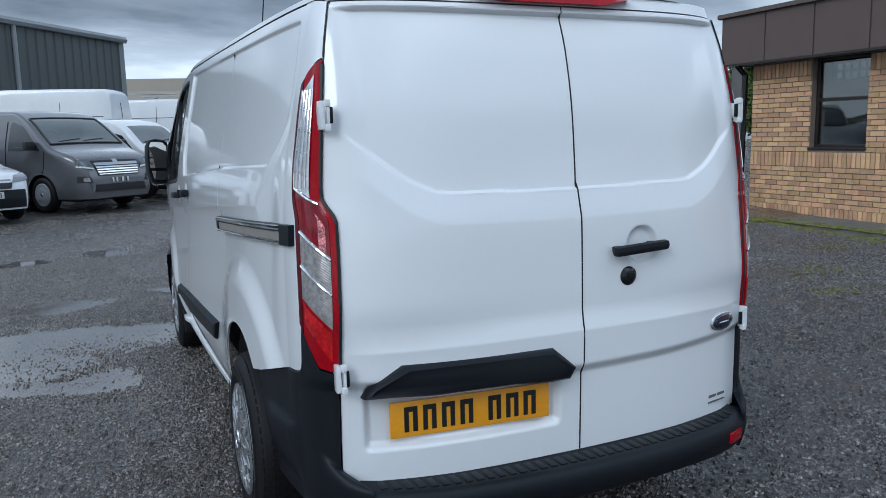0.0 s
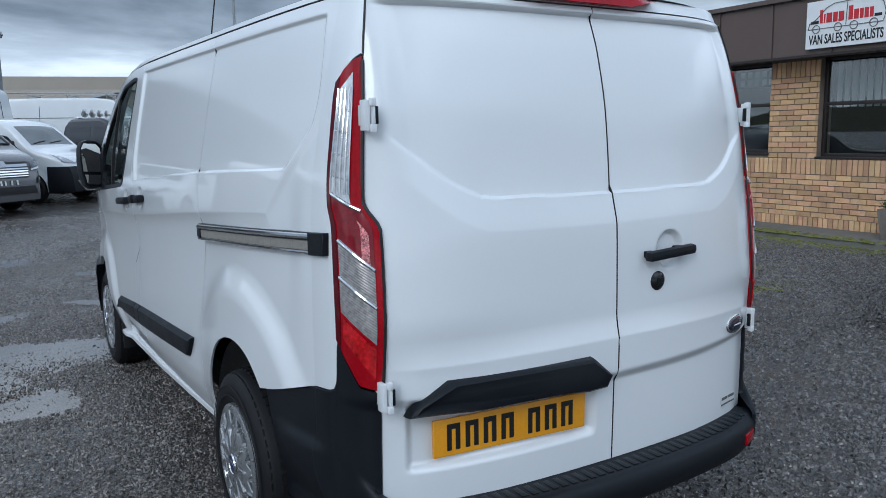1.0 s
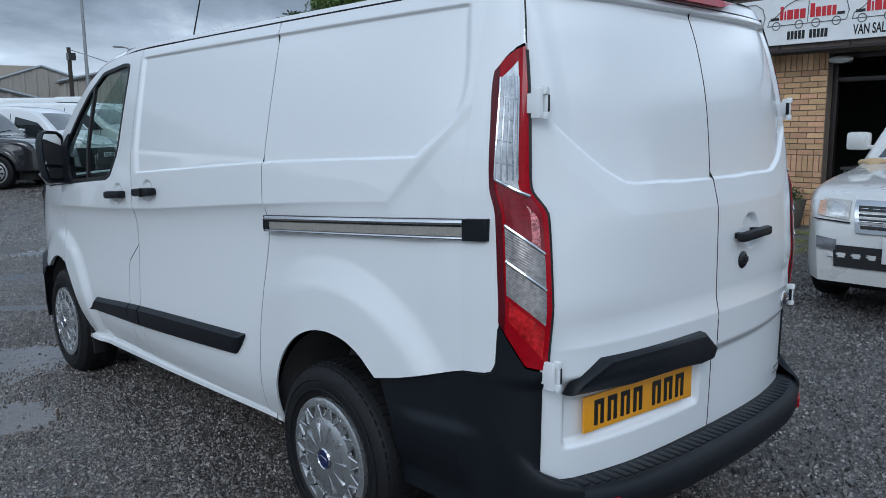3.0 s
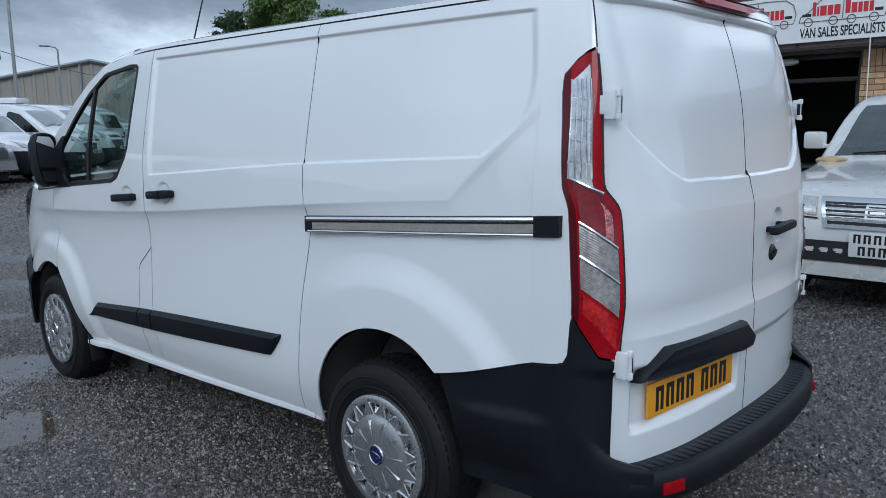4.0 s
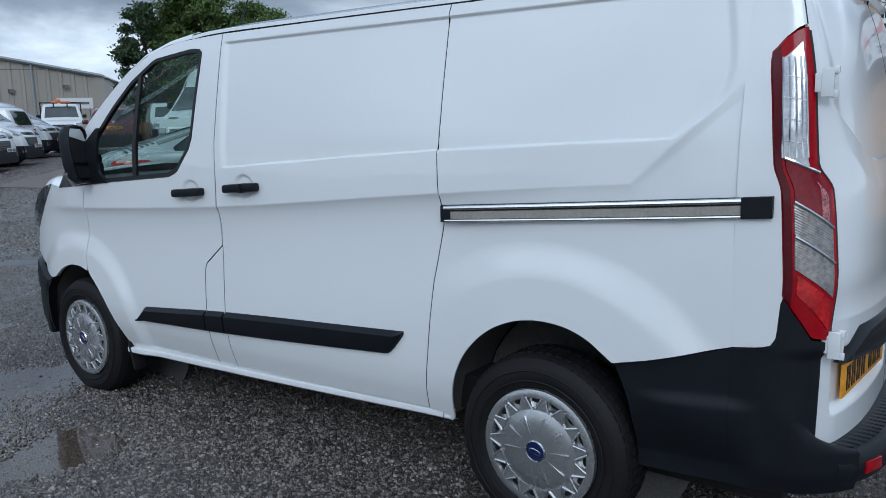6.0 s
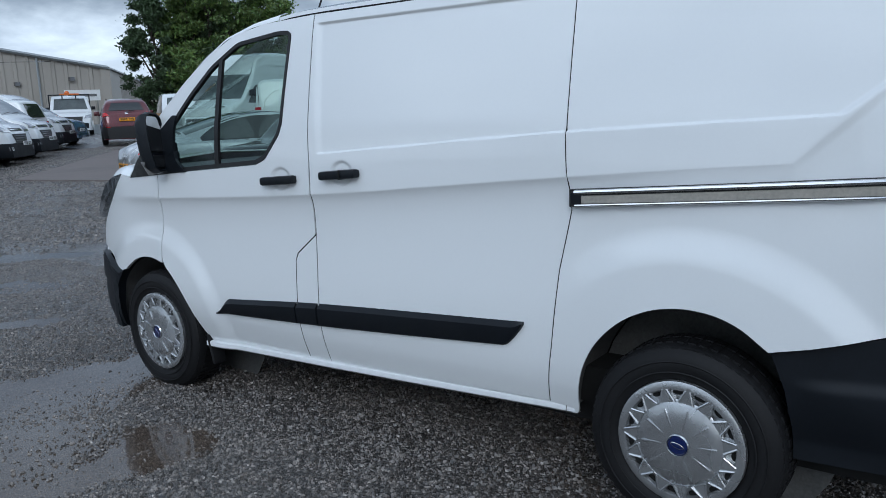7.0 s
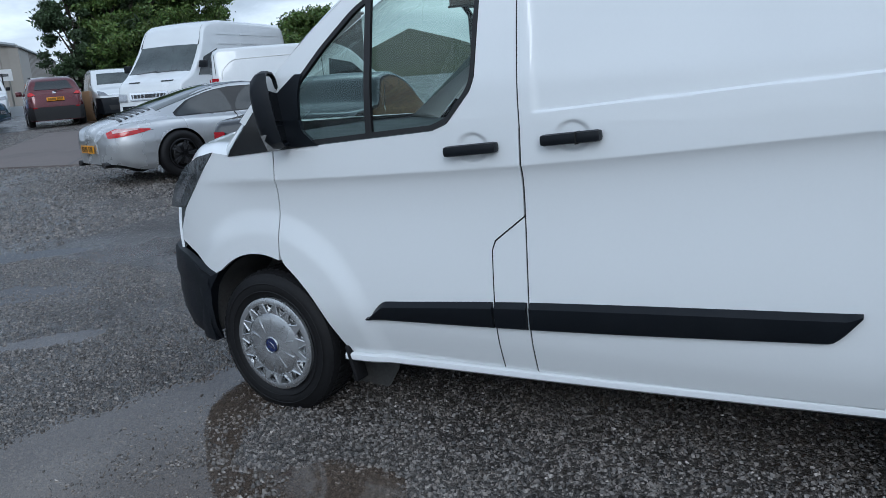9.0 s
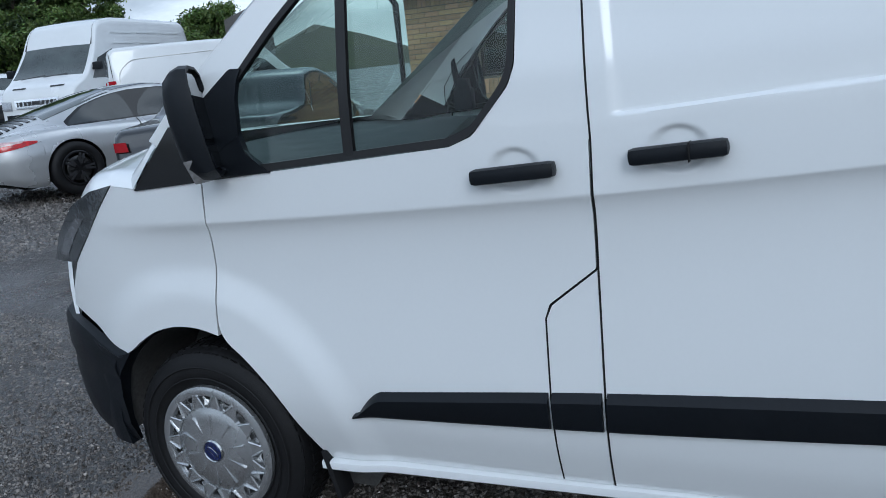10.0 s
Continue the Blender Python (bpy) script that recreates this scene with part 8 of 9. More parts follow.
for s in (-1, 1):
    for a in sh.axles:
        for k in range(5):
            for d in (-0.13, 0.13):
                b = bmesh.new()
                box(b, (-0.012, 0.03, -0.014), (0.004, 0.19, 0.014), 0.004, Matrix.Translation((s * (sh.W / 2 + 0.012), a, sh.r)) @ Matrix.Rotation(2 * math.pi * k / 5 + d, 4, "X"))
                part("spoke", b, SPOKED, coupe)

# tall white van behind the coupe
def tall(v, sh):
    wipers(2.30, 0.03, 0.55)(v, sh)
    for s in (-1, 1):
        for k in range(3):
            for z in (2.06, 2.30):
                part("side_rib", sheet([(-2.2 + 1.15 * k, z), (-1.3 + 1.15 * k, z), (-1.3 + 1.15 * k, z + 0.03), (-2.2 + 1.15 * k, z + 0.03)], sh.at_side(s), 0.014, 6, 2), FAR_WHITE, v)


sh = Shape(5.7, 1.98, [(-2.85, 0.7), (-2.82, 2.1), (-2.7, 2.56), (-2.4, 2.64), (0.6, 2.66), (1.15, 2.60), (1.42, 2.48), (1.75, 1.98), (2.28, 1.42), (2.38, 1.36), (2.70, 1.18), (2.82, 0.85), (2.85, 0.45)], 1.3, axles=(1.75, -1.9), r=0.35, nose=0.10)
vehicle("high_roof_van", "white high-roof van with a grey windscreen, behind the coupe", "van", (11.9, 17.7), (-0.97, -0.245), sh, FAR_WHITE, [[(1.05, 1.32), (2.1, 1.32), (1.75, 1.75), (1.10, 1.95)]], [("windscreen", [(-0.80, 1.70), (0.80, 1.70), (0.86, 2.27), (-0.86, 2.27)], SCREEN)],
        [("grille", [(-0.50, 0.82), (0.50, 0.82), (0.54, 1.0), (-0.54, 1.0)], CHROME), ("grille_slot", [(-0.46, 0.86), (0.46, 0.86), (0.48, 0.96), (-0.48, 0.96)], NET_BLACK), *lr("headlight", [(0.60, 0.80), (0.88, 0.82), (0.90, 1.0), (0.62, 0.98)], HEAD_LENS), ("bumper", [(-0.92, 0.35), (0.92, 0.35), (0.93, 0.70), (-0.93, 0.70)], BLACK_PLASTIC), *lr("bonnet_vent", [(0.30, 1.22), (0.62, 1.22), (0.62, 1.25), (0.30, 1.25)], NET_BLACK), *lr("a_seam", [(0.80, 2.05), (0.84, 2.05), (0.86, 2.6), (0.82, 2.6)], NET_BLACK)], mirrors=(2.0, 1.55, BLACK_PLASTIC), extra=tall)
def oval(v, sh):
    for s in (-1, 1):
        ring = rounded([(-1.95, 1.0), (-1.95, 1.40), (-1.70, 1.62), (-0.10, 1.66), (0.02, 1.60), (0.02, 1.0)], 0.12)
        part("pressed_line", tube([sh.at_side(s)(a, b, 0.001) for a, b in ring], 0.010, 6), PALE_PAINT, v)
        part("joint", tube([sh.at_side(s)(-2.07, b, 0.0) for b in (0.6, 1.0, 1.4, 1.74)], 0.006, 5), VOID, v)


# low white van beside it, tail to the yard
sh = smallvan(4.4, 1.88)
vehicle("parked_van", "white small van standing beside the tall one", "van", (10.67, 13.32), (0.751, -0.660), sh, FAR_WHITE, [[(0.30, 1.08), (1.16, 1.07), (0.84, 1.40), (0.34, 1.52)]], sides=[("door_joint", [(0.16, 0.4), (0.172, 0.4), (0.19, 1.7), (0.178, 1.7)], VOID)], back=[*lr("tail_lamp", [(0.72, 0.85), (0.86, 0.85), (0.86, 1.25), (0.72, 1.25)], RED_LENS), ("bumper", [(-0.85, 0.3), (0.85, 0.3), (0.85, 0.55), (-0.85, 0.55)], BLACK_PLASTIC)], extra=oval)
# dark car beyond the coupe
sh = Shape(4.3, 1.75, [(-2.15, 0.5), (-2.12, 0.84), (-2.02, 0.94), (-1.5, 0.97), (-1.2, 1.0), (-0.65, 1.30), (-0.1, 1.36), (0.35, 1.28), (0.95, 0.96), (1.1, 0.92), (1.85, 0.80), (2.1, 0.6), (2.15, 0.4)], 0.85, axles=(1.3, -1.3), r=0.31)
vehicle("parked_car", "low black saloon with red tail lamps beside the silver coupe", "car", (5.1, 8.1), (0.953, 0.302), sh, BLACK_PAINT, [[(-0.9, 0.96), (0.75, 0.93), (0.3, 1.18), (-0.6, 1.20)]], (), (), [*lr("tail_lamp", [(0.64, 0.74), (0.80, 0.74), (0.80, 0.83), (0.66, 0.83)], RED_LENS)], plate_r=(0, 0.6, 0.52, 0.11, 1))
# white estate and vans in the distance
for x, y, hd in ((15.6, 26.75, (-0.5, -0.866)), (18.93, 29.48, (-0.5, -0.866))):
    sh = smallvan(4.4, 1.8)
    vehicle("parked_van", "white van far off beyond the red car", "van", (x, y), hd, sh, FAR_WHITE, SV_GLASS, [("windscreen", [(-0.62, 0.84), (0.62, 0.84), (0.70, 1.29), (-0.70, 1.29)], SCREEN)], small_front(), group="far white vans", shell=SV_SHELL)

# long white vans of the second row
def rack(v, sh):
    for y in (-1.6, -0.3, 1.0):
        part("rack_bar", tube([(-0.8, y, 2.70), (0.8, y, 2.70)], 0.025, 6), STEEL, v)
    for x in (-0.75, 0.75):
        for y in (-1.6, -0.3, 1.0):
            part("rack_post", tube([(x, y, 2.52), (x, y, 2.78)], 0.018, 5), STEEL, v)
        part("rack_rail", tube([(x, -2.2, 2.78), (x, 1.4, 2.78)], 0.02, 6), STEEL, v)


def longvan(Hh):
    return Shape(5.6, 1.99, [(-2.8, 0.7), (-2.78, 1.4), (-2.66, Hh - 0.14), (-2.45, Hh - 0.02), (0.3, Hh), (1.1, Hh - 0.06), (1.5, Hh - 0.35), (2.0, 1.45), (2.2, 1.32), (2.6, 1.1), (2.78, 0.8), (2.8, 0.45)], 1.3, axles=(1.75, -1.75), r=0.35, nose=0.12)


sh = longvan(2.82)
vehicle("long_van", "long white high-roof van, tail doors and flank in view", "van", (-3.15, 26.2), (-0.93, 0.367), sh, FAR_WHITE, [[(1.0, 1.35), (1.9, 1.35), (1.5, 1.8), (1.05, 1.95)]], sides=[("door_joint", [(-1.2, 0.5), (-1.188, 0.5), (-1.188, 2.4), (-1.2, 2.4)], VOID), ("pressed_line", [(-2.5, 1.95), (0.8, 1.95), (0.8, 1.97), (-2.5, 1.97)], GREY_PAINT)], back=[("door_joint", [(-0.008, 0.6), (0.008, 0.6), (0.008, 2.4), (-0.008, 2.4)], VOID), *lr("tail_lamp", [(0.84, 0.9), (0.95, 0.9), (0.95, 1.3), (0.84, 1.3)], RED_LENS)])
sh = longvan(2.6)
vehicle("long_van", "long white van with a roof rack of steel bars", "van", (2.1, 29.3), (0.94, -0.34), sh, FAR_WHITE, [[(1.0, 1.35), (1.9, 1.35), (1.5, 1.8), (1.05, 1.95)]], sides=[("door_joint", [(-1.2, 0.5), (-1.188, 0.5), (-1.188, 2.3), (-1.2, 2.3)], VOID), ("pressed_line", [(-2.5, 1.9), (0.8, 1.9), (0.8, 1.92), (-2.5, 1.92)], GREY_PAINT)], extra=rack)
sh = longvan(2.3)
vehicle("long_van", "long white van farther back in the yard", "van", (8.0, 33.5), (0.9, -0.43), sh, FAR_WHITE, [[(1.0, 1.35), (1.9, 1.35), (1.5, 1.8), (1.05, 1.95)]], sides=[("door_joint", [(-1.2, 0.5), (-1.188, 0.5), (-1.188, 2.1), (-1.2, 2.1)], VOID)])
# pale people carrier beside the office
def carrier_extra(v, sh):
    wipers(0.58, 0.02, 0.6)(v, sh)
    part("aerial", tube([(0.70, -0.1, 1.66), (0.86, -0.7, 2.40)], 0.006, 6), PALE_PAINT, v)
    g = bmesh.new()
    bmesh.ops.create_icosphere(g, subdivisions=3, radius=0.12, matrix=Matrix.Translation((0.76, 0.66, 1.12)) @ Matrix.Diagonal((1.25, 0.7, 0.32, 1)))
    for q in g.verts:
        q.co += Vector((noise.noise(q.co * 14), noise.noise(q.co * 14 + Vector((5, 0, 0))), noise.noise(q.co * 14 + Vector((0, 7, 0))))) * 0.035
    cl = part("cloth", g, mat("tan_cloth", (0.42, 0.30, 0.17), 0.9, var=0.2, bump=0.4, bscale=150))
    cl.matrix_world = v.matrix_world.copy()
    tagged(cl, "crumpled tan chamois cloth lying on the bonnet", "cloth")


sh = Shape(4.3, 1.84, [(-2.15, 0.6), (-2.12, 1.1), (-1.95, 1.62), (-1.5, 1.72), (-0.5, 1.76), (-0.15, 1.70), (0.1, 1.58), (0.60, 1.16), (0.76, 1.10), (1.5, 1.01), (1.93, 0.93), (2.08, 0.80), (2.13, 0.6), (2.15, 0.36)], 1.02, 0.28, axles=(1.27, -1.35), r=0.32, nose=0.20)
MH = (-1.0, 0.0)
vehicle("people_carrier", "pale silver people carrier with a chrome-framed grille, parked by the office", "car", (5.87, 0.60), MH, sh, PALE_PAINT, [[(-1.8, 1.12), (0.46, 1.10), (0.05, 1.48), (-1.6, 1.58)]], [("windscreen", [(-0.66, 0.02), (0.66, 0.02), (0.76, 0.60), (-0.76, 0.60)], SCREEN)],
        [("grille_surround", [(-0.37, 0.66), (0.37, 0.66), (0.42, 0.90), (-0.42, 0.90)], CHROME), ("grille", [(-0.34, 0.69), (0.34, 0.69), (0.385, 0.86), (-0.385, 0.86)], NET_BLACK), *[("grille_slat", [(-0.36, z), (0.36, z), (0.365, z + 0.016), (-0.365, z + 0.016)], STEEL) for z in (0.725, 0.765, 0.805)], ("badge", [(-0.085, 0.74), (0.085, 0.74), (0.085, 0.85), (-0.085, 0.85)], CHROME), ("badge_field", [(-0.065, 0.755), (0.065, 0.755), (0.065, 0.835), (-0.065, 0.835)], NET_BLACK), ("badge_mark", [(-0.05, 0.78), (0.05, 0.78), (0.055, 0.80), (-0.055, 0.80)], CHROME),
         *lr("headlight", [(0.43, 0.75), (0.62, 0.77), (0.66, 0.90), (0.45, 0.89)], PALE_HEAD_LENS), *lr("lamp_core", [(0.47, 0.775), (0.57, 0.785), (0.58, 0.87), (0.48, 0.865)], CLEAR_LENS), *lr("indicator", [(0.60, 0.775), (0.66, 0.78), (0.68, 0.88), (0.63, 0.89)], AMBER_LENS), *lr("bumper_joint", [(0.42, 0.725), (0.70, 0.745), (0.70, 0.752), (0.42, 0.735)], VOID), ("intake", [(-0.50, 0.40), (0.50, 0.40), (0.52, 0.56), (-0.52, 0.56)], NET_BLACK), ("bumper_bar", [(-0.56, 0.47), (0.56, 0.47), (0.56, 0.505), (-0.56, 0.505)], PALE_PAINT), *lr("fog_lamp", [(0.50, 0.52), (0.64, 0.53), (0.65, 0.62), (0.50, 0.60)], HEAD_LENS)], mirrors=(0.43, 1.28, PALE_PAINT), plate_f=(0.0, 0.55, 0.33, 0.19, 2), extra=carrier_extra)


# ---- sheds, trees, posts, clutter ----
def cladding(name, c):
    """Ribbed sheet cladding."""
    m = mat(name, c, 0.5, var=0.08, scale=0.8, dirt=tuple(0.7 * q for q in c), dirt_amt=0.3, dscale=0.4)
    return m


CLAD_DARK, CLAD_TAN, CLAD_ROOF, TRIM_GREY = cladding("green_grey_cladding", (0.085, 0.095, 0.095)), cladding("tan_cladding", (0.33, 0.305, 0.27)), cladding("tan_roofing", (0.30, 0.26, 0.21)), cladding("grey_trim", (0.28, 0.30, 0.31))


def ribbed(p0, p1, top0, top1, base, pitch, depth, up=None):
    """An upright sheet of ribbed cladding from p0 to p1."""
    bm = bmesh.new()
    a, b = Vector((*p0, 0)), Vector((*p1, 0))
    d = (b - a).normalized()
    n = Vector((d.y, -d.x, 0))
    L = (b - a).length
    prev = None
    k, s = 0, 0.0
    while s < L:
        for ds, o in ((0, 0), (0.30, 0), (0.38, depth), (0.62, depth), (0.70, 0)):
            q = a + d * min(L, s + ds * pitch) + n * o
            u = min(1, (s + ds * pitch) / L)
            zt = up(u) if up else top0 + (top1 - top0) * u
            cur = (bm.verts.new((q.x, q.y, base)), bm.verts.new((q.x, q.y, zt)))
            if prev:
                bm.faces.new((prev[0], cur[0], cur[1], prev[1]))
            prev = cur
        s += pitch
    return bm


def slab(pts, t=0.12):
    bm = bmesh.new()
    f = bm.faces.new([bm.verts.new(p) for p in pts])
    r = bmesh.ops.extrude_face_region(bm, geom=[f])
    bmesh.ops.translate(bm, vec=(0, 0, -t), verts=[v for v in r["geom"] if isinstance(v, bmesh.types.BMVert)])
    return bm


# dark ribbed shed
A = thing("shed", "large dark grey-green ribbed steel shed with a pale eaves trim", "shed")
e0, e1 = (-9.5, 27.4), (0.0, 40.1)
part("wall", ribbed(e1, e0, 6.25, 6.25, -0.2, 0.55, 0.06), CLAD_DARK, A, smooth=False)
back0, back1 = (-30.5, 44.0), (-21.0, 56.5)
part("wall", ribbed(back1, e1, 6.25, 6.25, -0.2, 0.55, 0.06), CLAD_DARK, A, smooth=False)
part("roof", slab([(-9.7, 27.2, 6.3), (0.25, 40.2, 6.3), (-10.6, 48.4, 7.6), (-20.2, 35.6, 7.6)]), TRIM_GREY, A, smooth=False)
part("roof", slab([(-20.2, 35.6, 7.6), (-10.6, 48.4, 7.6), (-21.0, 56.5, 6.3), (-30.5, 44.0, 6.3)]), TRIM_GREY, A, smooth=False)
part("gutter", tube([(-9.6, 27.2, 6.32), (0.2, 40.15, 6.32)], 0.16, 6), TRIM_GREY, A)
part("corner_trim", boxes(((-0.12, 39.98, -0.2), (0.12, 40.2, 6.25))), TRIM_GREY, A, smooth=False)
part("drainpipe", tube([(-4.15, 34.45, -0.2), (-4.15, 34.45, 6.2)], 0.10, 8), TRIM_GREY, A)


def gabled(name, label, L0, L1, depth_dir, depth, eave, ridge, wall, roof, base=0.3):
    """A shed whose gable end runs from L0 to L1."""
    t = thing(name, label, "shed")
    a, b = Vector((*L0, 0)), Vector((*L1, 0))
    d = Vector((*depth_dir, 0)).normalized() * depth
    m = (a + b) / 2
    part("wall", ribbed(L0, L1, 0, 0, base - 0.6, 0.9, 0.07, lambda u: eave + (ridge - eave) * (1 - abs(2 * u - 1))), wall, t, smooth=False)
    for p, q in ((b, b + d), (a + d, a)):
        part("wall", ribbed((p.x, p.y), (q.x, q.y), eave, eave, base - 0.6, 0.9, 0.07), wall, t, smooth=False)
    o = (b - a).normalized() * 0.3
    f = -d.normalized() * 0.3
    for e_, s in ((a - o, 1), (b + o, -1)):
        p = [e_ + f, m + f, m + d, e_ + d]
        part("roof", slab([(p[0].x, p[0].y, eave - 0.05), (p[1].x, p[1].y, ridge + 0.12), (p[2].x, p[2].y, ridge + 0.12), (p[3].x, p[3].y, eave - 0.05)]), roof, t, smooth=False)
    part("barge_board", tube([(a.x + f.x, a.y + f.y, eave), (m.x + f.x, m.y + f.y, ridge + 0.1), (b.x + f.x, b.y + f.y, eave)], 0.14, 4), TRIM_GREY, t)
    return t


gabled("shed", "long tan steel shed with a low gable", (12.4, 72.6), (22.6, 70.4), (-0.95, 0.3), 60, 5.2, 6.9, CLAD_TAN, CLAD_ROOF, 1.0)
gabled("shed", "low tan lean-to beside the long shed", (4.0, 60.0), (14.0, 60.5), (-0.95, 0.3), 24, 3.9, 5.0, CLAD_TAN, CLAD_ROOF, 1.0)
sh_c = gabled("shed", "wide grey-tan steel shed with vents and downpipes", (18.6, 69.6), (32.0, 59.0), (0.62, 0.785), 30, 5.65, 7.25, CLAD_TAN, TRIM_GREY, 1.0)
cp = bmesh.new()
box(cp, (0, -0.12, 0.4), (6.0, -0.02, 5.6), 0.0)
box(cp, (-0.15, -0.15, 0.4), (0.35, 0.55, 5.72), 0.0)
bmesh.ops.transform(cp, matrix=Matrix.Translation((31.95, 59.0, 0)) @ Matrix.Rotation(math.atan2(0.785, 0.62), 4, "Z"), verts=cp.verts)
part("corner_panel", cp, CLAD_TAN, sh_c, smooth=False)
for u in (0.45, 0.70):
    p = Vector((18.6, 69.6, 0)).lerp(Vector((32.0, 59.0, 0)), u)
    part("drainpipe", tube([(p.x - 0.1, p.y - 0.15, 0.5), (p.x - 0.1, p.y - 0.15, 5.65 + 1.6 * (1 - abs(2 * u - 1)))], 0.09, 6), TRIM_GREY, sh_c)
for u, z in ((0.60, 4.4), (0.83, 4.7)):
    p = Vector((18.6, 69.6, 0)).lerp(Vector((32.0, 59.0, 0)), u)
    part("vent", boxes(((p.x - 0.18, p.y - 0.4, z), (p.x + 0.18, p.y - 0.1, z + 0.28))), GREY_PAINT, sh_c, smooth=False)

sg = thing("yard_sign", "small white sign board on two posts", "sign", place=pose(22.6, 46.5, 0.9, 0, 0, -30))
part("board", boxes(((-1.0, -0.03, 1.85), (1.0, 0.03, 2.5))), SIGN_WHITE, sg, smooth=False)
part("bar", boxes(((-0.8, -0.045, 2.1), (0.8, -0.032, 2.25))), GREY_PAINT, sg, smooth=False)
for x in (-0.8, 0.8):
    part("post", tube([(x, 0.05, -0.3), (x, 0.05, 2.5)], 0.05), STEEL, sg)

# concrete pad, boxes of cardboard
PAD = mat("pad_concrete", (0.16, 0.135, 0.125), 0.8, var=0.15, bump=0.3, bscale=30, dirt=(0.07, 0.06, 0.055), dirt_amt=0.5, dscale=0.6)
pad = bmesh.new()
pad.faces.new([pad.verts.new((x, y, float(lie(x, y)) + 0.03)) for x, y in ((4.5, 17.3), (6.0, 11.9), (12.8, 18.5), (10.5, 23.3))])
bmesh.ops.subdivide_edges(pad, edges=list(pad.edges), cuts=6, use_grid_fill=True)
for q in pad.verts:
    q.co.z = float(lie(q.co.x, q.co.y)) + 0.03
r_ = bmesh.ops.extrude_face_region(pad, geom=list(pad.faces))
bmesh.ops.translate(pad, vec=(0, 0, -0.12), verts=[q for q in r_["geom"] if isinstance(q, bmesh.types.BMVert)])
pad_ob = tagged(part("concrete_pad", pad, PAD, smooth=False), "damp pinkish concrete pad let into the gravel", "pavement", kind="structure")
jt = bmesh.new()
prev = None
for k in range(21):
    x, y = 5.25 + (11.65 - 5.25) * k / 20, 14.6 + (20.9 - 14.6) * k / 20
    cur = [jt.verts.new((x + e * 0.011, y - e * 0.011, float(lie(x, y)) + 0.034)) for e in (-1, 1)]
    if prev:
        jt.faces.new((prev[0], prev[1], cur[1], cur[0]))
    prev = cur
part("joint", jt, WOOD_BED, pad_ob)
CARD = mat("cardboard", (0.36, 0.22, 0.12), 0.85, var=0.1)
for (x, y, w, d, h, a), lab in (((15.2, 27.2, 1.1, 0.9, 1.05, 20), "square brown cardboard crate standing on the gravel"), ((15.75, 26.6, 0.65, 0.7, 0.6, 35), "low brown cardboard box beside the crate")):
    cb = thing("cardboard_box", lab, "box", place=pose(x, y, float(height(x, y)), 0, 0, a))
    part("carton", boxes(((-w / 2, -d / 2, 0), (w / 2, d / 2, h)), bevel=0.01), CARD, cb)
    part("flap", boxes(((-w / 2, -d / 2 - 0.01, h * 0.45), (w / 2, -d / 2 - 0.002, h * 0.47))), WOOD_BED, cb, smooth=False)

# lamp posts and a line of wire
POST = mat("galvanised_post", (0.30, 0.31, 0.32), 0.5, metal=0.5, var=0.1)
for x, y, h in ((10.15, 36.9, 9.2), (18.9, 54.4, 7.3)):
    lp = thing("street_lamp", "tall grey steel street lamp with a single head", "street lamp", "street lamps", place=Matrix.Translation((x, y, 0.5)))
    part("post", tube([(0, 0, -0.3), (0, 0, h - 0.7)], 0.10, 8, 0.06), POST, lp)
    part("arm", tube([(0, 0, h - 0.75), (-0.15, 0, h - 0.6), (-0.6, 0, h - 0.55)], 0.04, 6), POST, lp)
    part("lamp_head", boxes(((-1.15, -0.14, h - 0.6), (-0.5, 0.14, h - 0.5)), bevel=0.03), POST, lp)
tp_ = thing("utility_pole", "dark wooden pole carrying a wire", "utility pole", place=Matrix.Translation((12.3, 46.2, 0.5)))
part("pole", tube([(0, 0, -0.3), (0, 0, 5.7)], 0.14, 8, 0.11), mat("pole_wood", (0.05, 0.04, 0.035), 0.9, var=0.2), tp_)
part("bracket", boxes(((-0.1, -0.2, 5.0), (0.3, 0.2, 5.4))), GLOSS_BLACK, tp_)
part("wire", tube([(0, 0, 5.6), (4, 4, 5.2), (9, 9, 5.05), (22, 20, 6.2)], 0.02, 4), GLOSS_BLACK, tp_)

# trees
BARK = mat("bark", (0.055, 0.045, 0.035), 0.9, var=0.3, bump=0.6, bscale=12)
TREE_LEAF = by_random(mat("tree_leaf", (0.095, 0.15, 0.034), 0.5, var=0.35, scale=0.7), 0.55, island=True, hue=0.025)
DARK_LEAF = by_random(mat("dark_leaf", (0.045, 0.075, 0.03), 0.55, var=0.3, scale=0.7), 0.5, island=True)


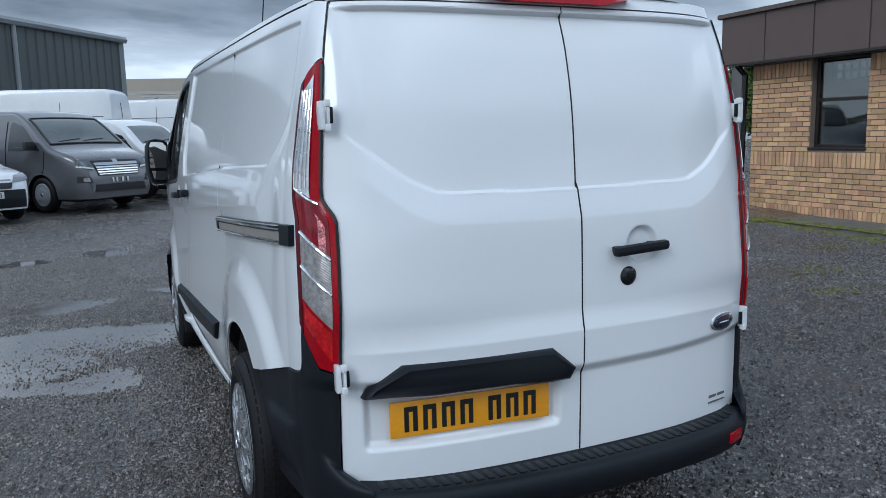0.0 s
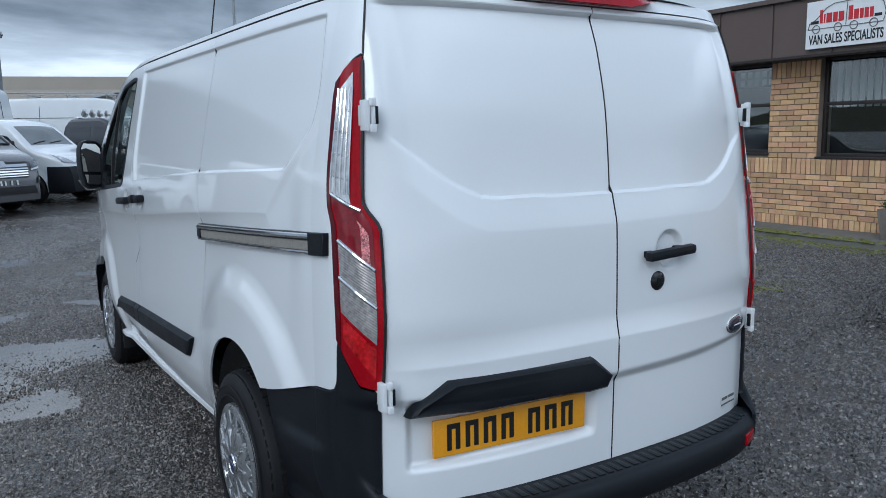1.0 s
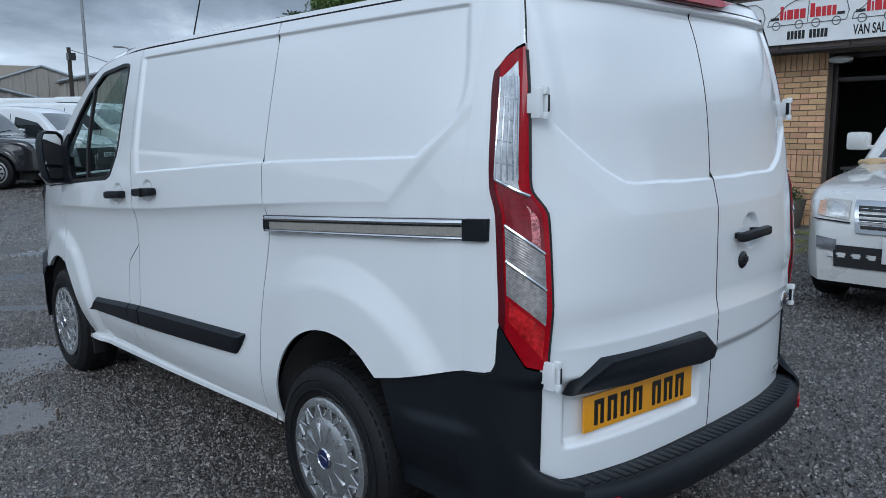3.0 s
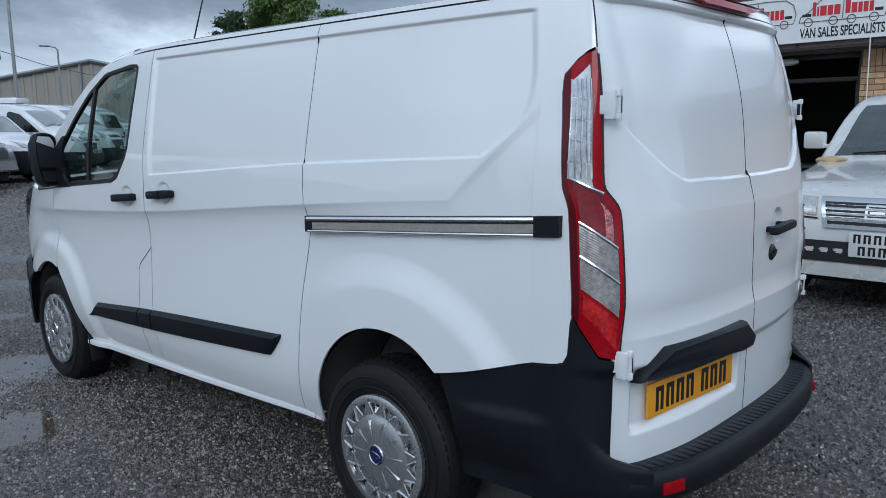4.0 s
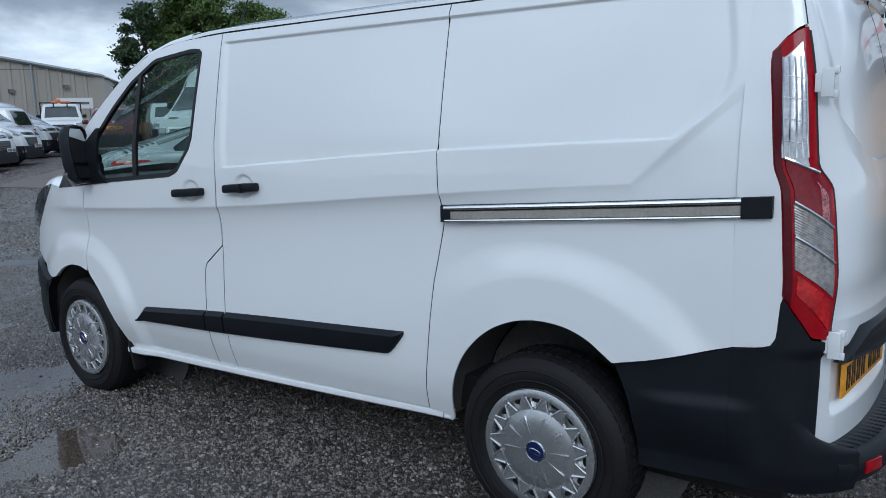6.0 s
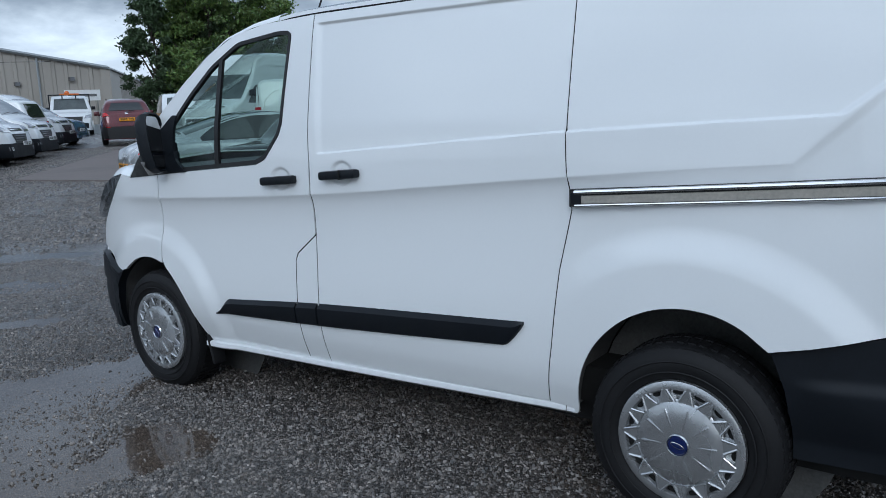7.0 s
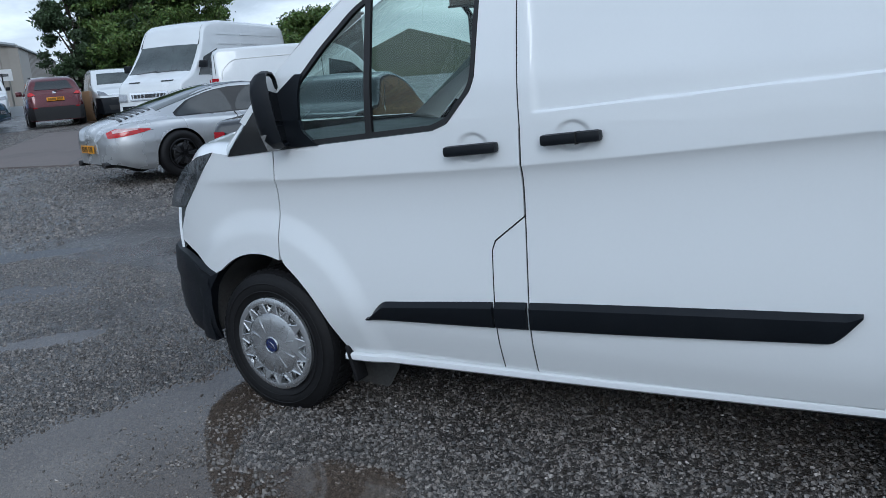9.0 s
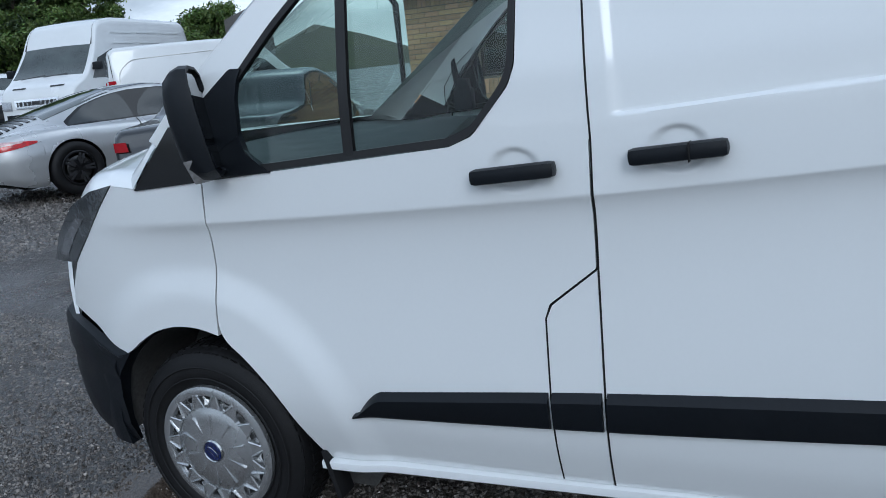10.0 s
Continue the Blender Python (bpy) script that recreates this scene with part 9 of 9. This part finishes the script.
def tree(x, y, h, spread, seed, leaf, lab, n=15000, size=0.10, low=0.18, clumps=110):
    r = random.Random(seed)
    t = thing("tree", lab, "tree", "trees behind the yard", place=Matrix.Translation((x, y, 0.6)))
    part("trunk", tube([(0, 0, -0.5), (r.uniform(-.2, .2), 0.1, h * 0.3), (r.uniform(-.3, .3), 0, h * 0.6), (r.uniform(-.4, .4), 0, h * 0.9)], h * 0.022, 8, 0.03), BARK, t)
    cs, rr = [], []
    for k in range(clumps):
        u = r.uniform(low, 1.0)
        w = spread * (math.sin(math.pi * min(1, (u - low) / (1.08 - low)) ** 0.75) * 0.9 + 0.14)
        a = r.uniform(0, 6.283)
        q = w * r.uniform(0.1, 1.0) ** 0.6
        c = (q * math.cos(a), q * math.sin(a), h * u)
        cs.append(c)
        s = r.uniform(0.08, 0.22) * spread
        rr.append((s * 1.25, s * 1.25, s * 0.75))
        if k % 7 == 0:
            part("limb", tube([(0, 0, h * max(0.15, u - 0.25)), (c[0] * 0.5, c[1] * 0.5, h * (u - 0.08)), c], h * 0.008, 5, 0.015), BARK, t)
    part("crown", leaves(cs, rr, n, size, seed), leaf, t)


tree(24.4, 36.2, 10.0, 2.6, 1, TREE_LEAF, "tall broad green tree with an uneven crown", 48000, 0.10, 0.10, 150)
tree(22.2, 38.2, 7.4, 1.5, 2, DARK_LEAF, "dark conifer-like tree at the edge of the yard", 24000, 0.10, 0.06)
tree(27.4, 34.8, 7.4, 2.2, 3, TREE_LEAF, "broad green tree behind the tall van", 40000, 0.10, 0.10)
tree(23.6, 36.9, 8.2, 1.5, 6, TREE_LEAF, "slender green tree beside the dark one", 30000, 0.10, 0.08)
tree(25.4, 37.5, 6.0, 3.0, 7, DARK_LEAF, "low dark undergrowth tree between the trunks", 34000, 0.11, 0.03)
tree(35.0, 33.0, 5.0, 2.6, 5, TREE_LEAF, "low green tree over the vans' roofs", 22000, 0.12, 0.1)
HILL = mat("hillside", (0.075, 0.075, 0.04), 0.95, var=0.3, scale=0.05, fine=0.6)
hv_, hf_ = [], []
for k in range(61):
    a = radians(-100 + 200 * k / 60)
    for d, z in ((150, 0.2), (240, 7 + 5 * math.sin(k * 0.7) + 3 * math.sin(k * 1.9)), (420, 4)):
        hv_.append((d * math.sin(a), d * math.cos(a), z))
for k in range(60):
    for j in range(2):
        hf_.append((3 * k + j, 3 * k + 3 + j, 3 * k + 4 + j, 3 * k + 1 + j))
tagged(part("far_hillside", raw("far_hillside", hv_, hf_, True), HILL), "low wooded and brown hillside in the distance", "hill", kind="structure")
# slatted fence seen beyond the windscreen
fc = thing("fence", "tall grey slatted timber fence", "fence")
FENCE = mat("fence_timber", (0.16, 0.15, 0.14), 0.9, var=0.2)
fm = mesh_of(boxes(((-0.06, -0.012, 0), (0.06, 0.012, 3.0))), "slat", False)
fm.materials.append(FENCE)
for k in range(48):
    u = k / 47
    ob = part("slat", fm, None, fc)
    ob.location = (16.0 + 4.8 * u, 15.6 + 5.4 * u, 0.55)
    ob.rotation_euler = (0, 0, radians(48))
for z in (1.0, 2.2, 3.3):
    part("rail", tube([(16.05, 15.55, z), (20.9, 21.0, z)], 0.05, 6), FENCE, fc)


# ---- bricks of the office wall ----
def brick_mesh(l, h, d=0.012):
    bm = bmesh.new()
    box(bm, (-d, -l / 2, 0), (0.006, l / 2, h), 0.0025)
    return mesh_of(bm, "brick", False)


full, half, soldier = brick_mesh(0.215, 0.064), brick_mesh(0.102, 0.064), brick_mesh(0.064, 0.213)
for me_b in (full, half, soldier):
    me_b.materials.append(BRICK)
spots = []
z, row = ZB + 0.01, 0
SOLD = (0.90, 2.23)
while z < ZT:
    if abs(z - ZB - 0.01) < 1e-6:
        yy = Y1 - 0.035
        while yy > Y0:
            spots.append((soldier, yy, z - 0.10))
            yy -= 0.075
        z += 0.118
        row += 1
        continue
    if any(abs(z - s) < 0.04 for s in SOLD):
        yy = Y1 - 0.035
        while yy > Y0:
            spots.append((soldier, yy, z))
            yy -= 0.075
        z += 0.225
        row += 1
        continue
    yy = Y1 - (0.055 if row % 2 else 0.11)
    first = row % 2
    while yy > Y0:
        spots.append((half if first else full, yy, z))
        yy -= 0.16875 if first else 0.225
        first = 0
    z += 0.075
    row += 1
jo_v, jo_f, made = [], [], 0
for me_b, yy, zz in spots:
    l = 0.215 if me_b is full else 0.102 if me_b is half else 0.064
    h = 0.213 if me_b is soldier else 0.064
    lo, hi = yy - l / 2, yy + l / 2
    for a, b, z0, z1 in OPEN:
        if zz + h > z0 - 0.02 and zz < z1:
            if lo < a < hi and hi <= b:
                hi = a - 0.004
            elif lo < b < hi and lo >= a:
                lo = b + 0.004
            elif lo >= a and hi <= b:
                lo = hi = 0
    if hi - lo < 0.02 or zz + h > ZT:
        continue
    if made < 300 and 3.0 < yy < 7.7 and zz > 0.85 and abs(hi - lo - l) < 1e-6:
        ob = part("brick", me_b, None, wall_west)
        ob.location = (BX + 0.006 + rs.uniform(-0.0015, 0.0015), yy, zz)
        made += 1
    else:
        i0 = len(jo_v)
        x0 = BX - 0.006 + rs.uniform(-0.0015, 0.0015)
        c = 0.0025
        for xx, e in ((BX + 0.012, 0), (x0 + c, 0), (x0, c)):
            jo_v += [(xx, lo + e, zz + e), (xx, hi - e, zz + e), (xx, hi - e, zz + h - e), (xx, lo + e, zz + h - e)]
        for r0 in (0, 4):
            jo_f += [tuple(i0 + r0 + q for q in (k, (k + 1) % 4, 4 + (k + 1) % 4, 4 + k)) for k in range(4)]
        jo_f.append((i0 + 8, i0 + 9, i0 + 10, i0 + 11))
part("brickwork", raw("brickwork", jo_v, jo_f), BRICK_J, wall_west, kind="stuff")
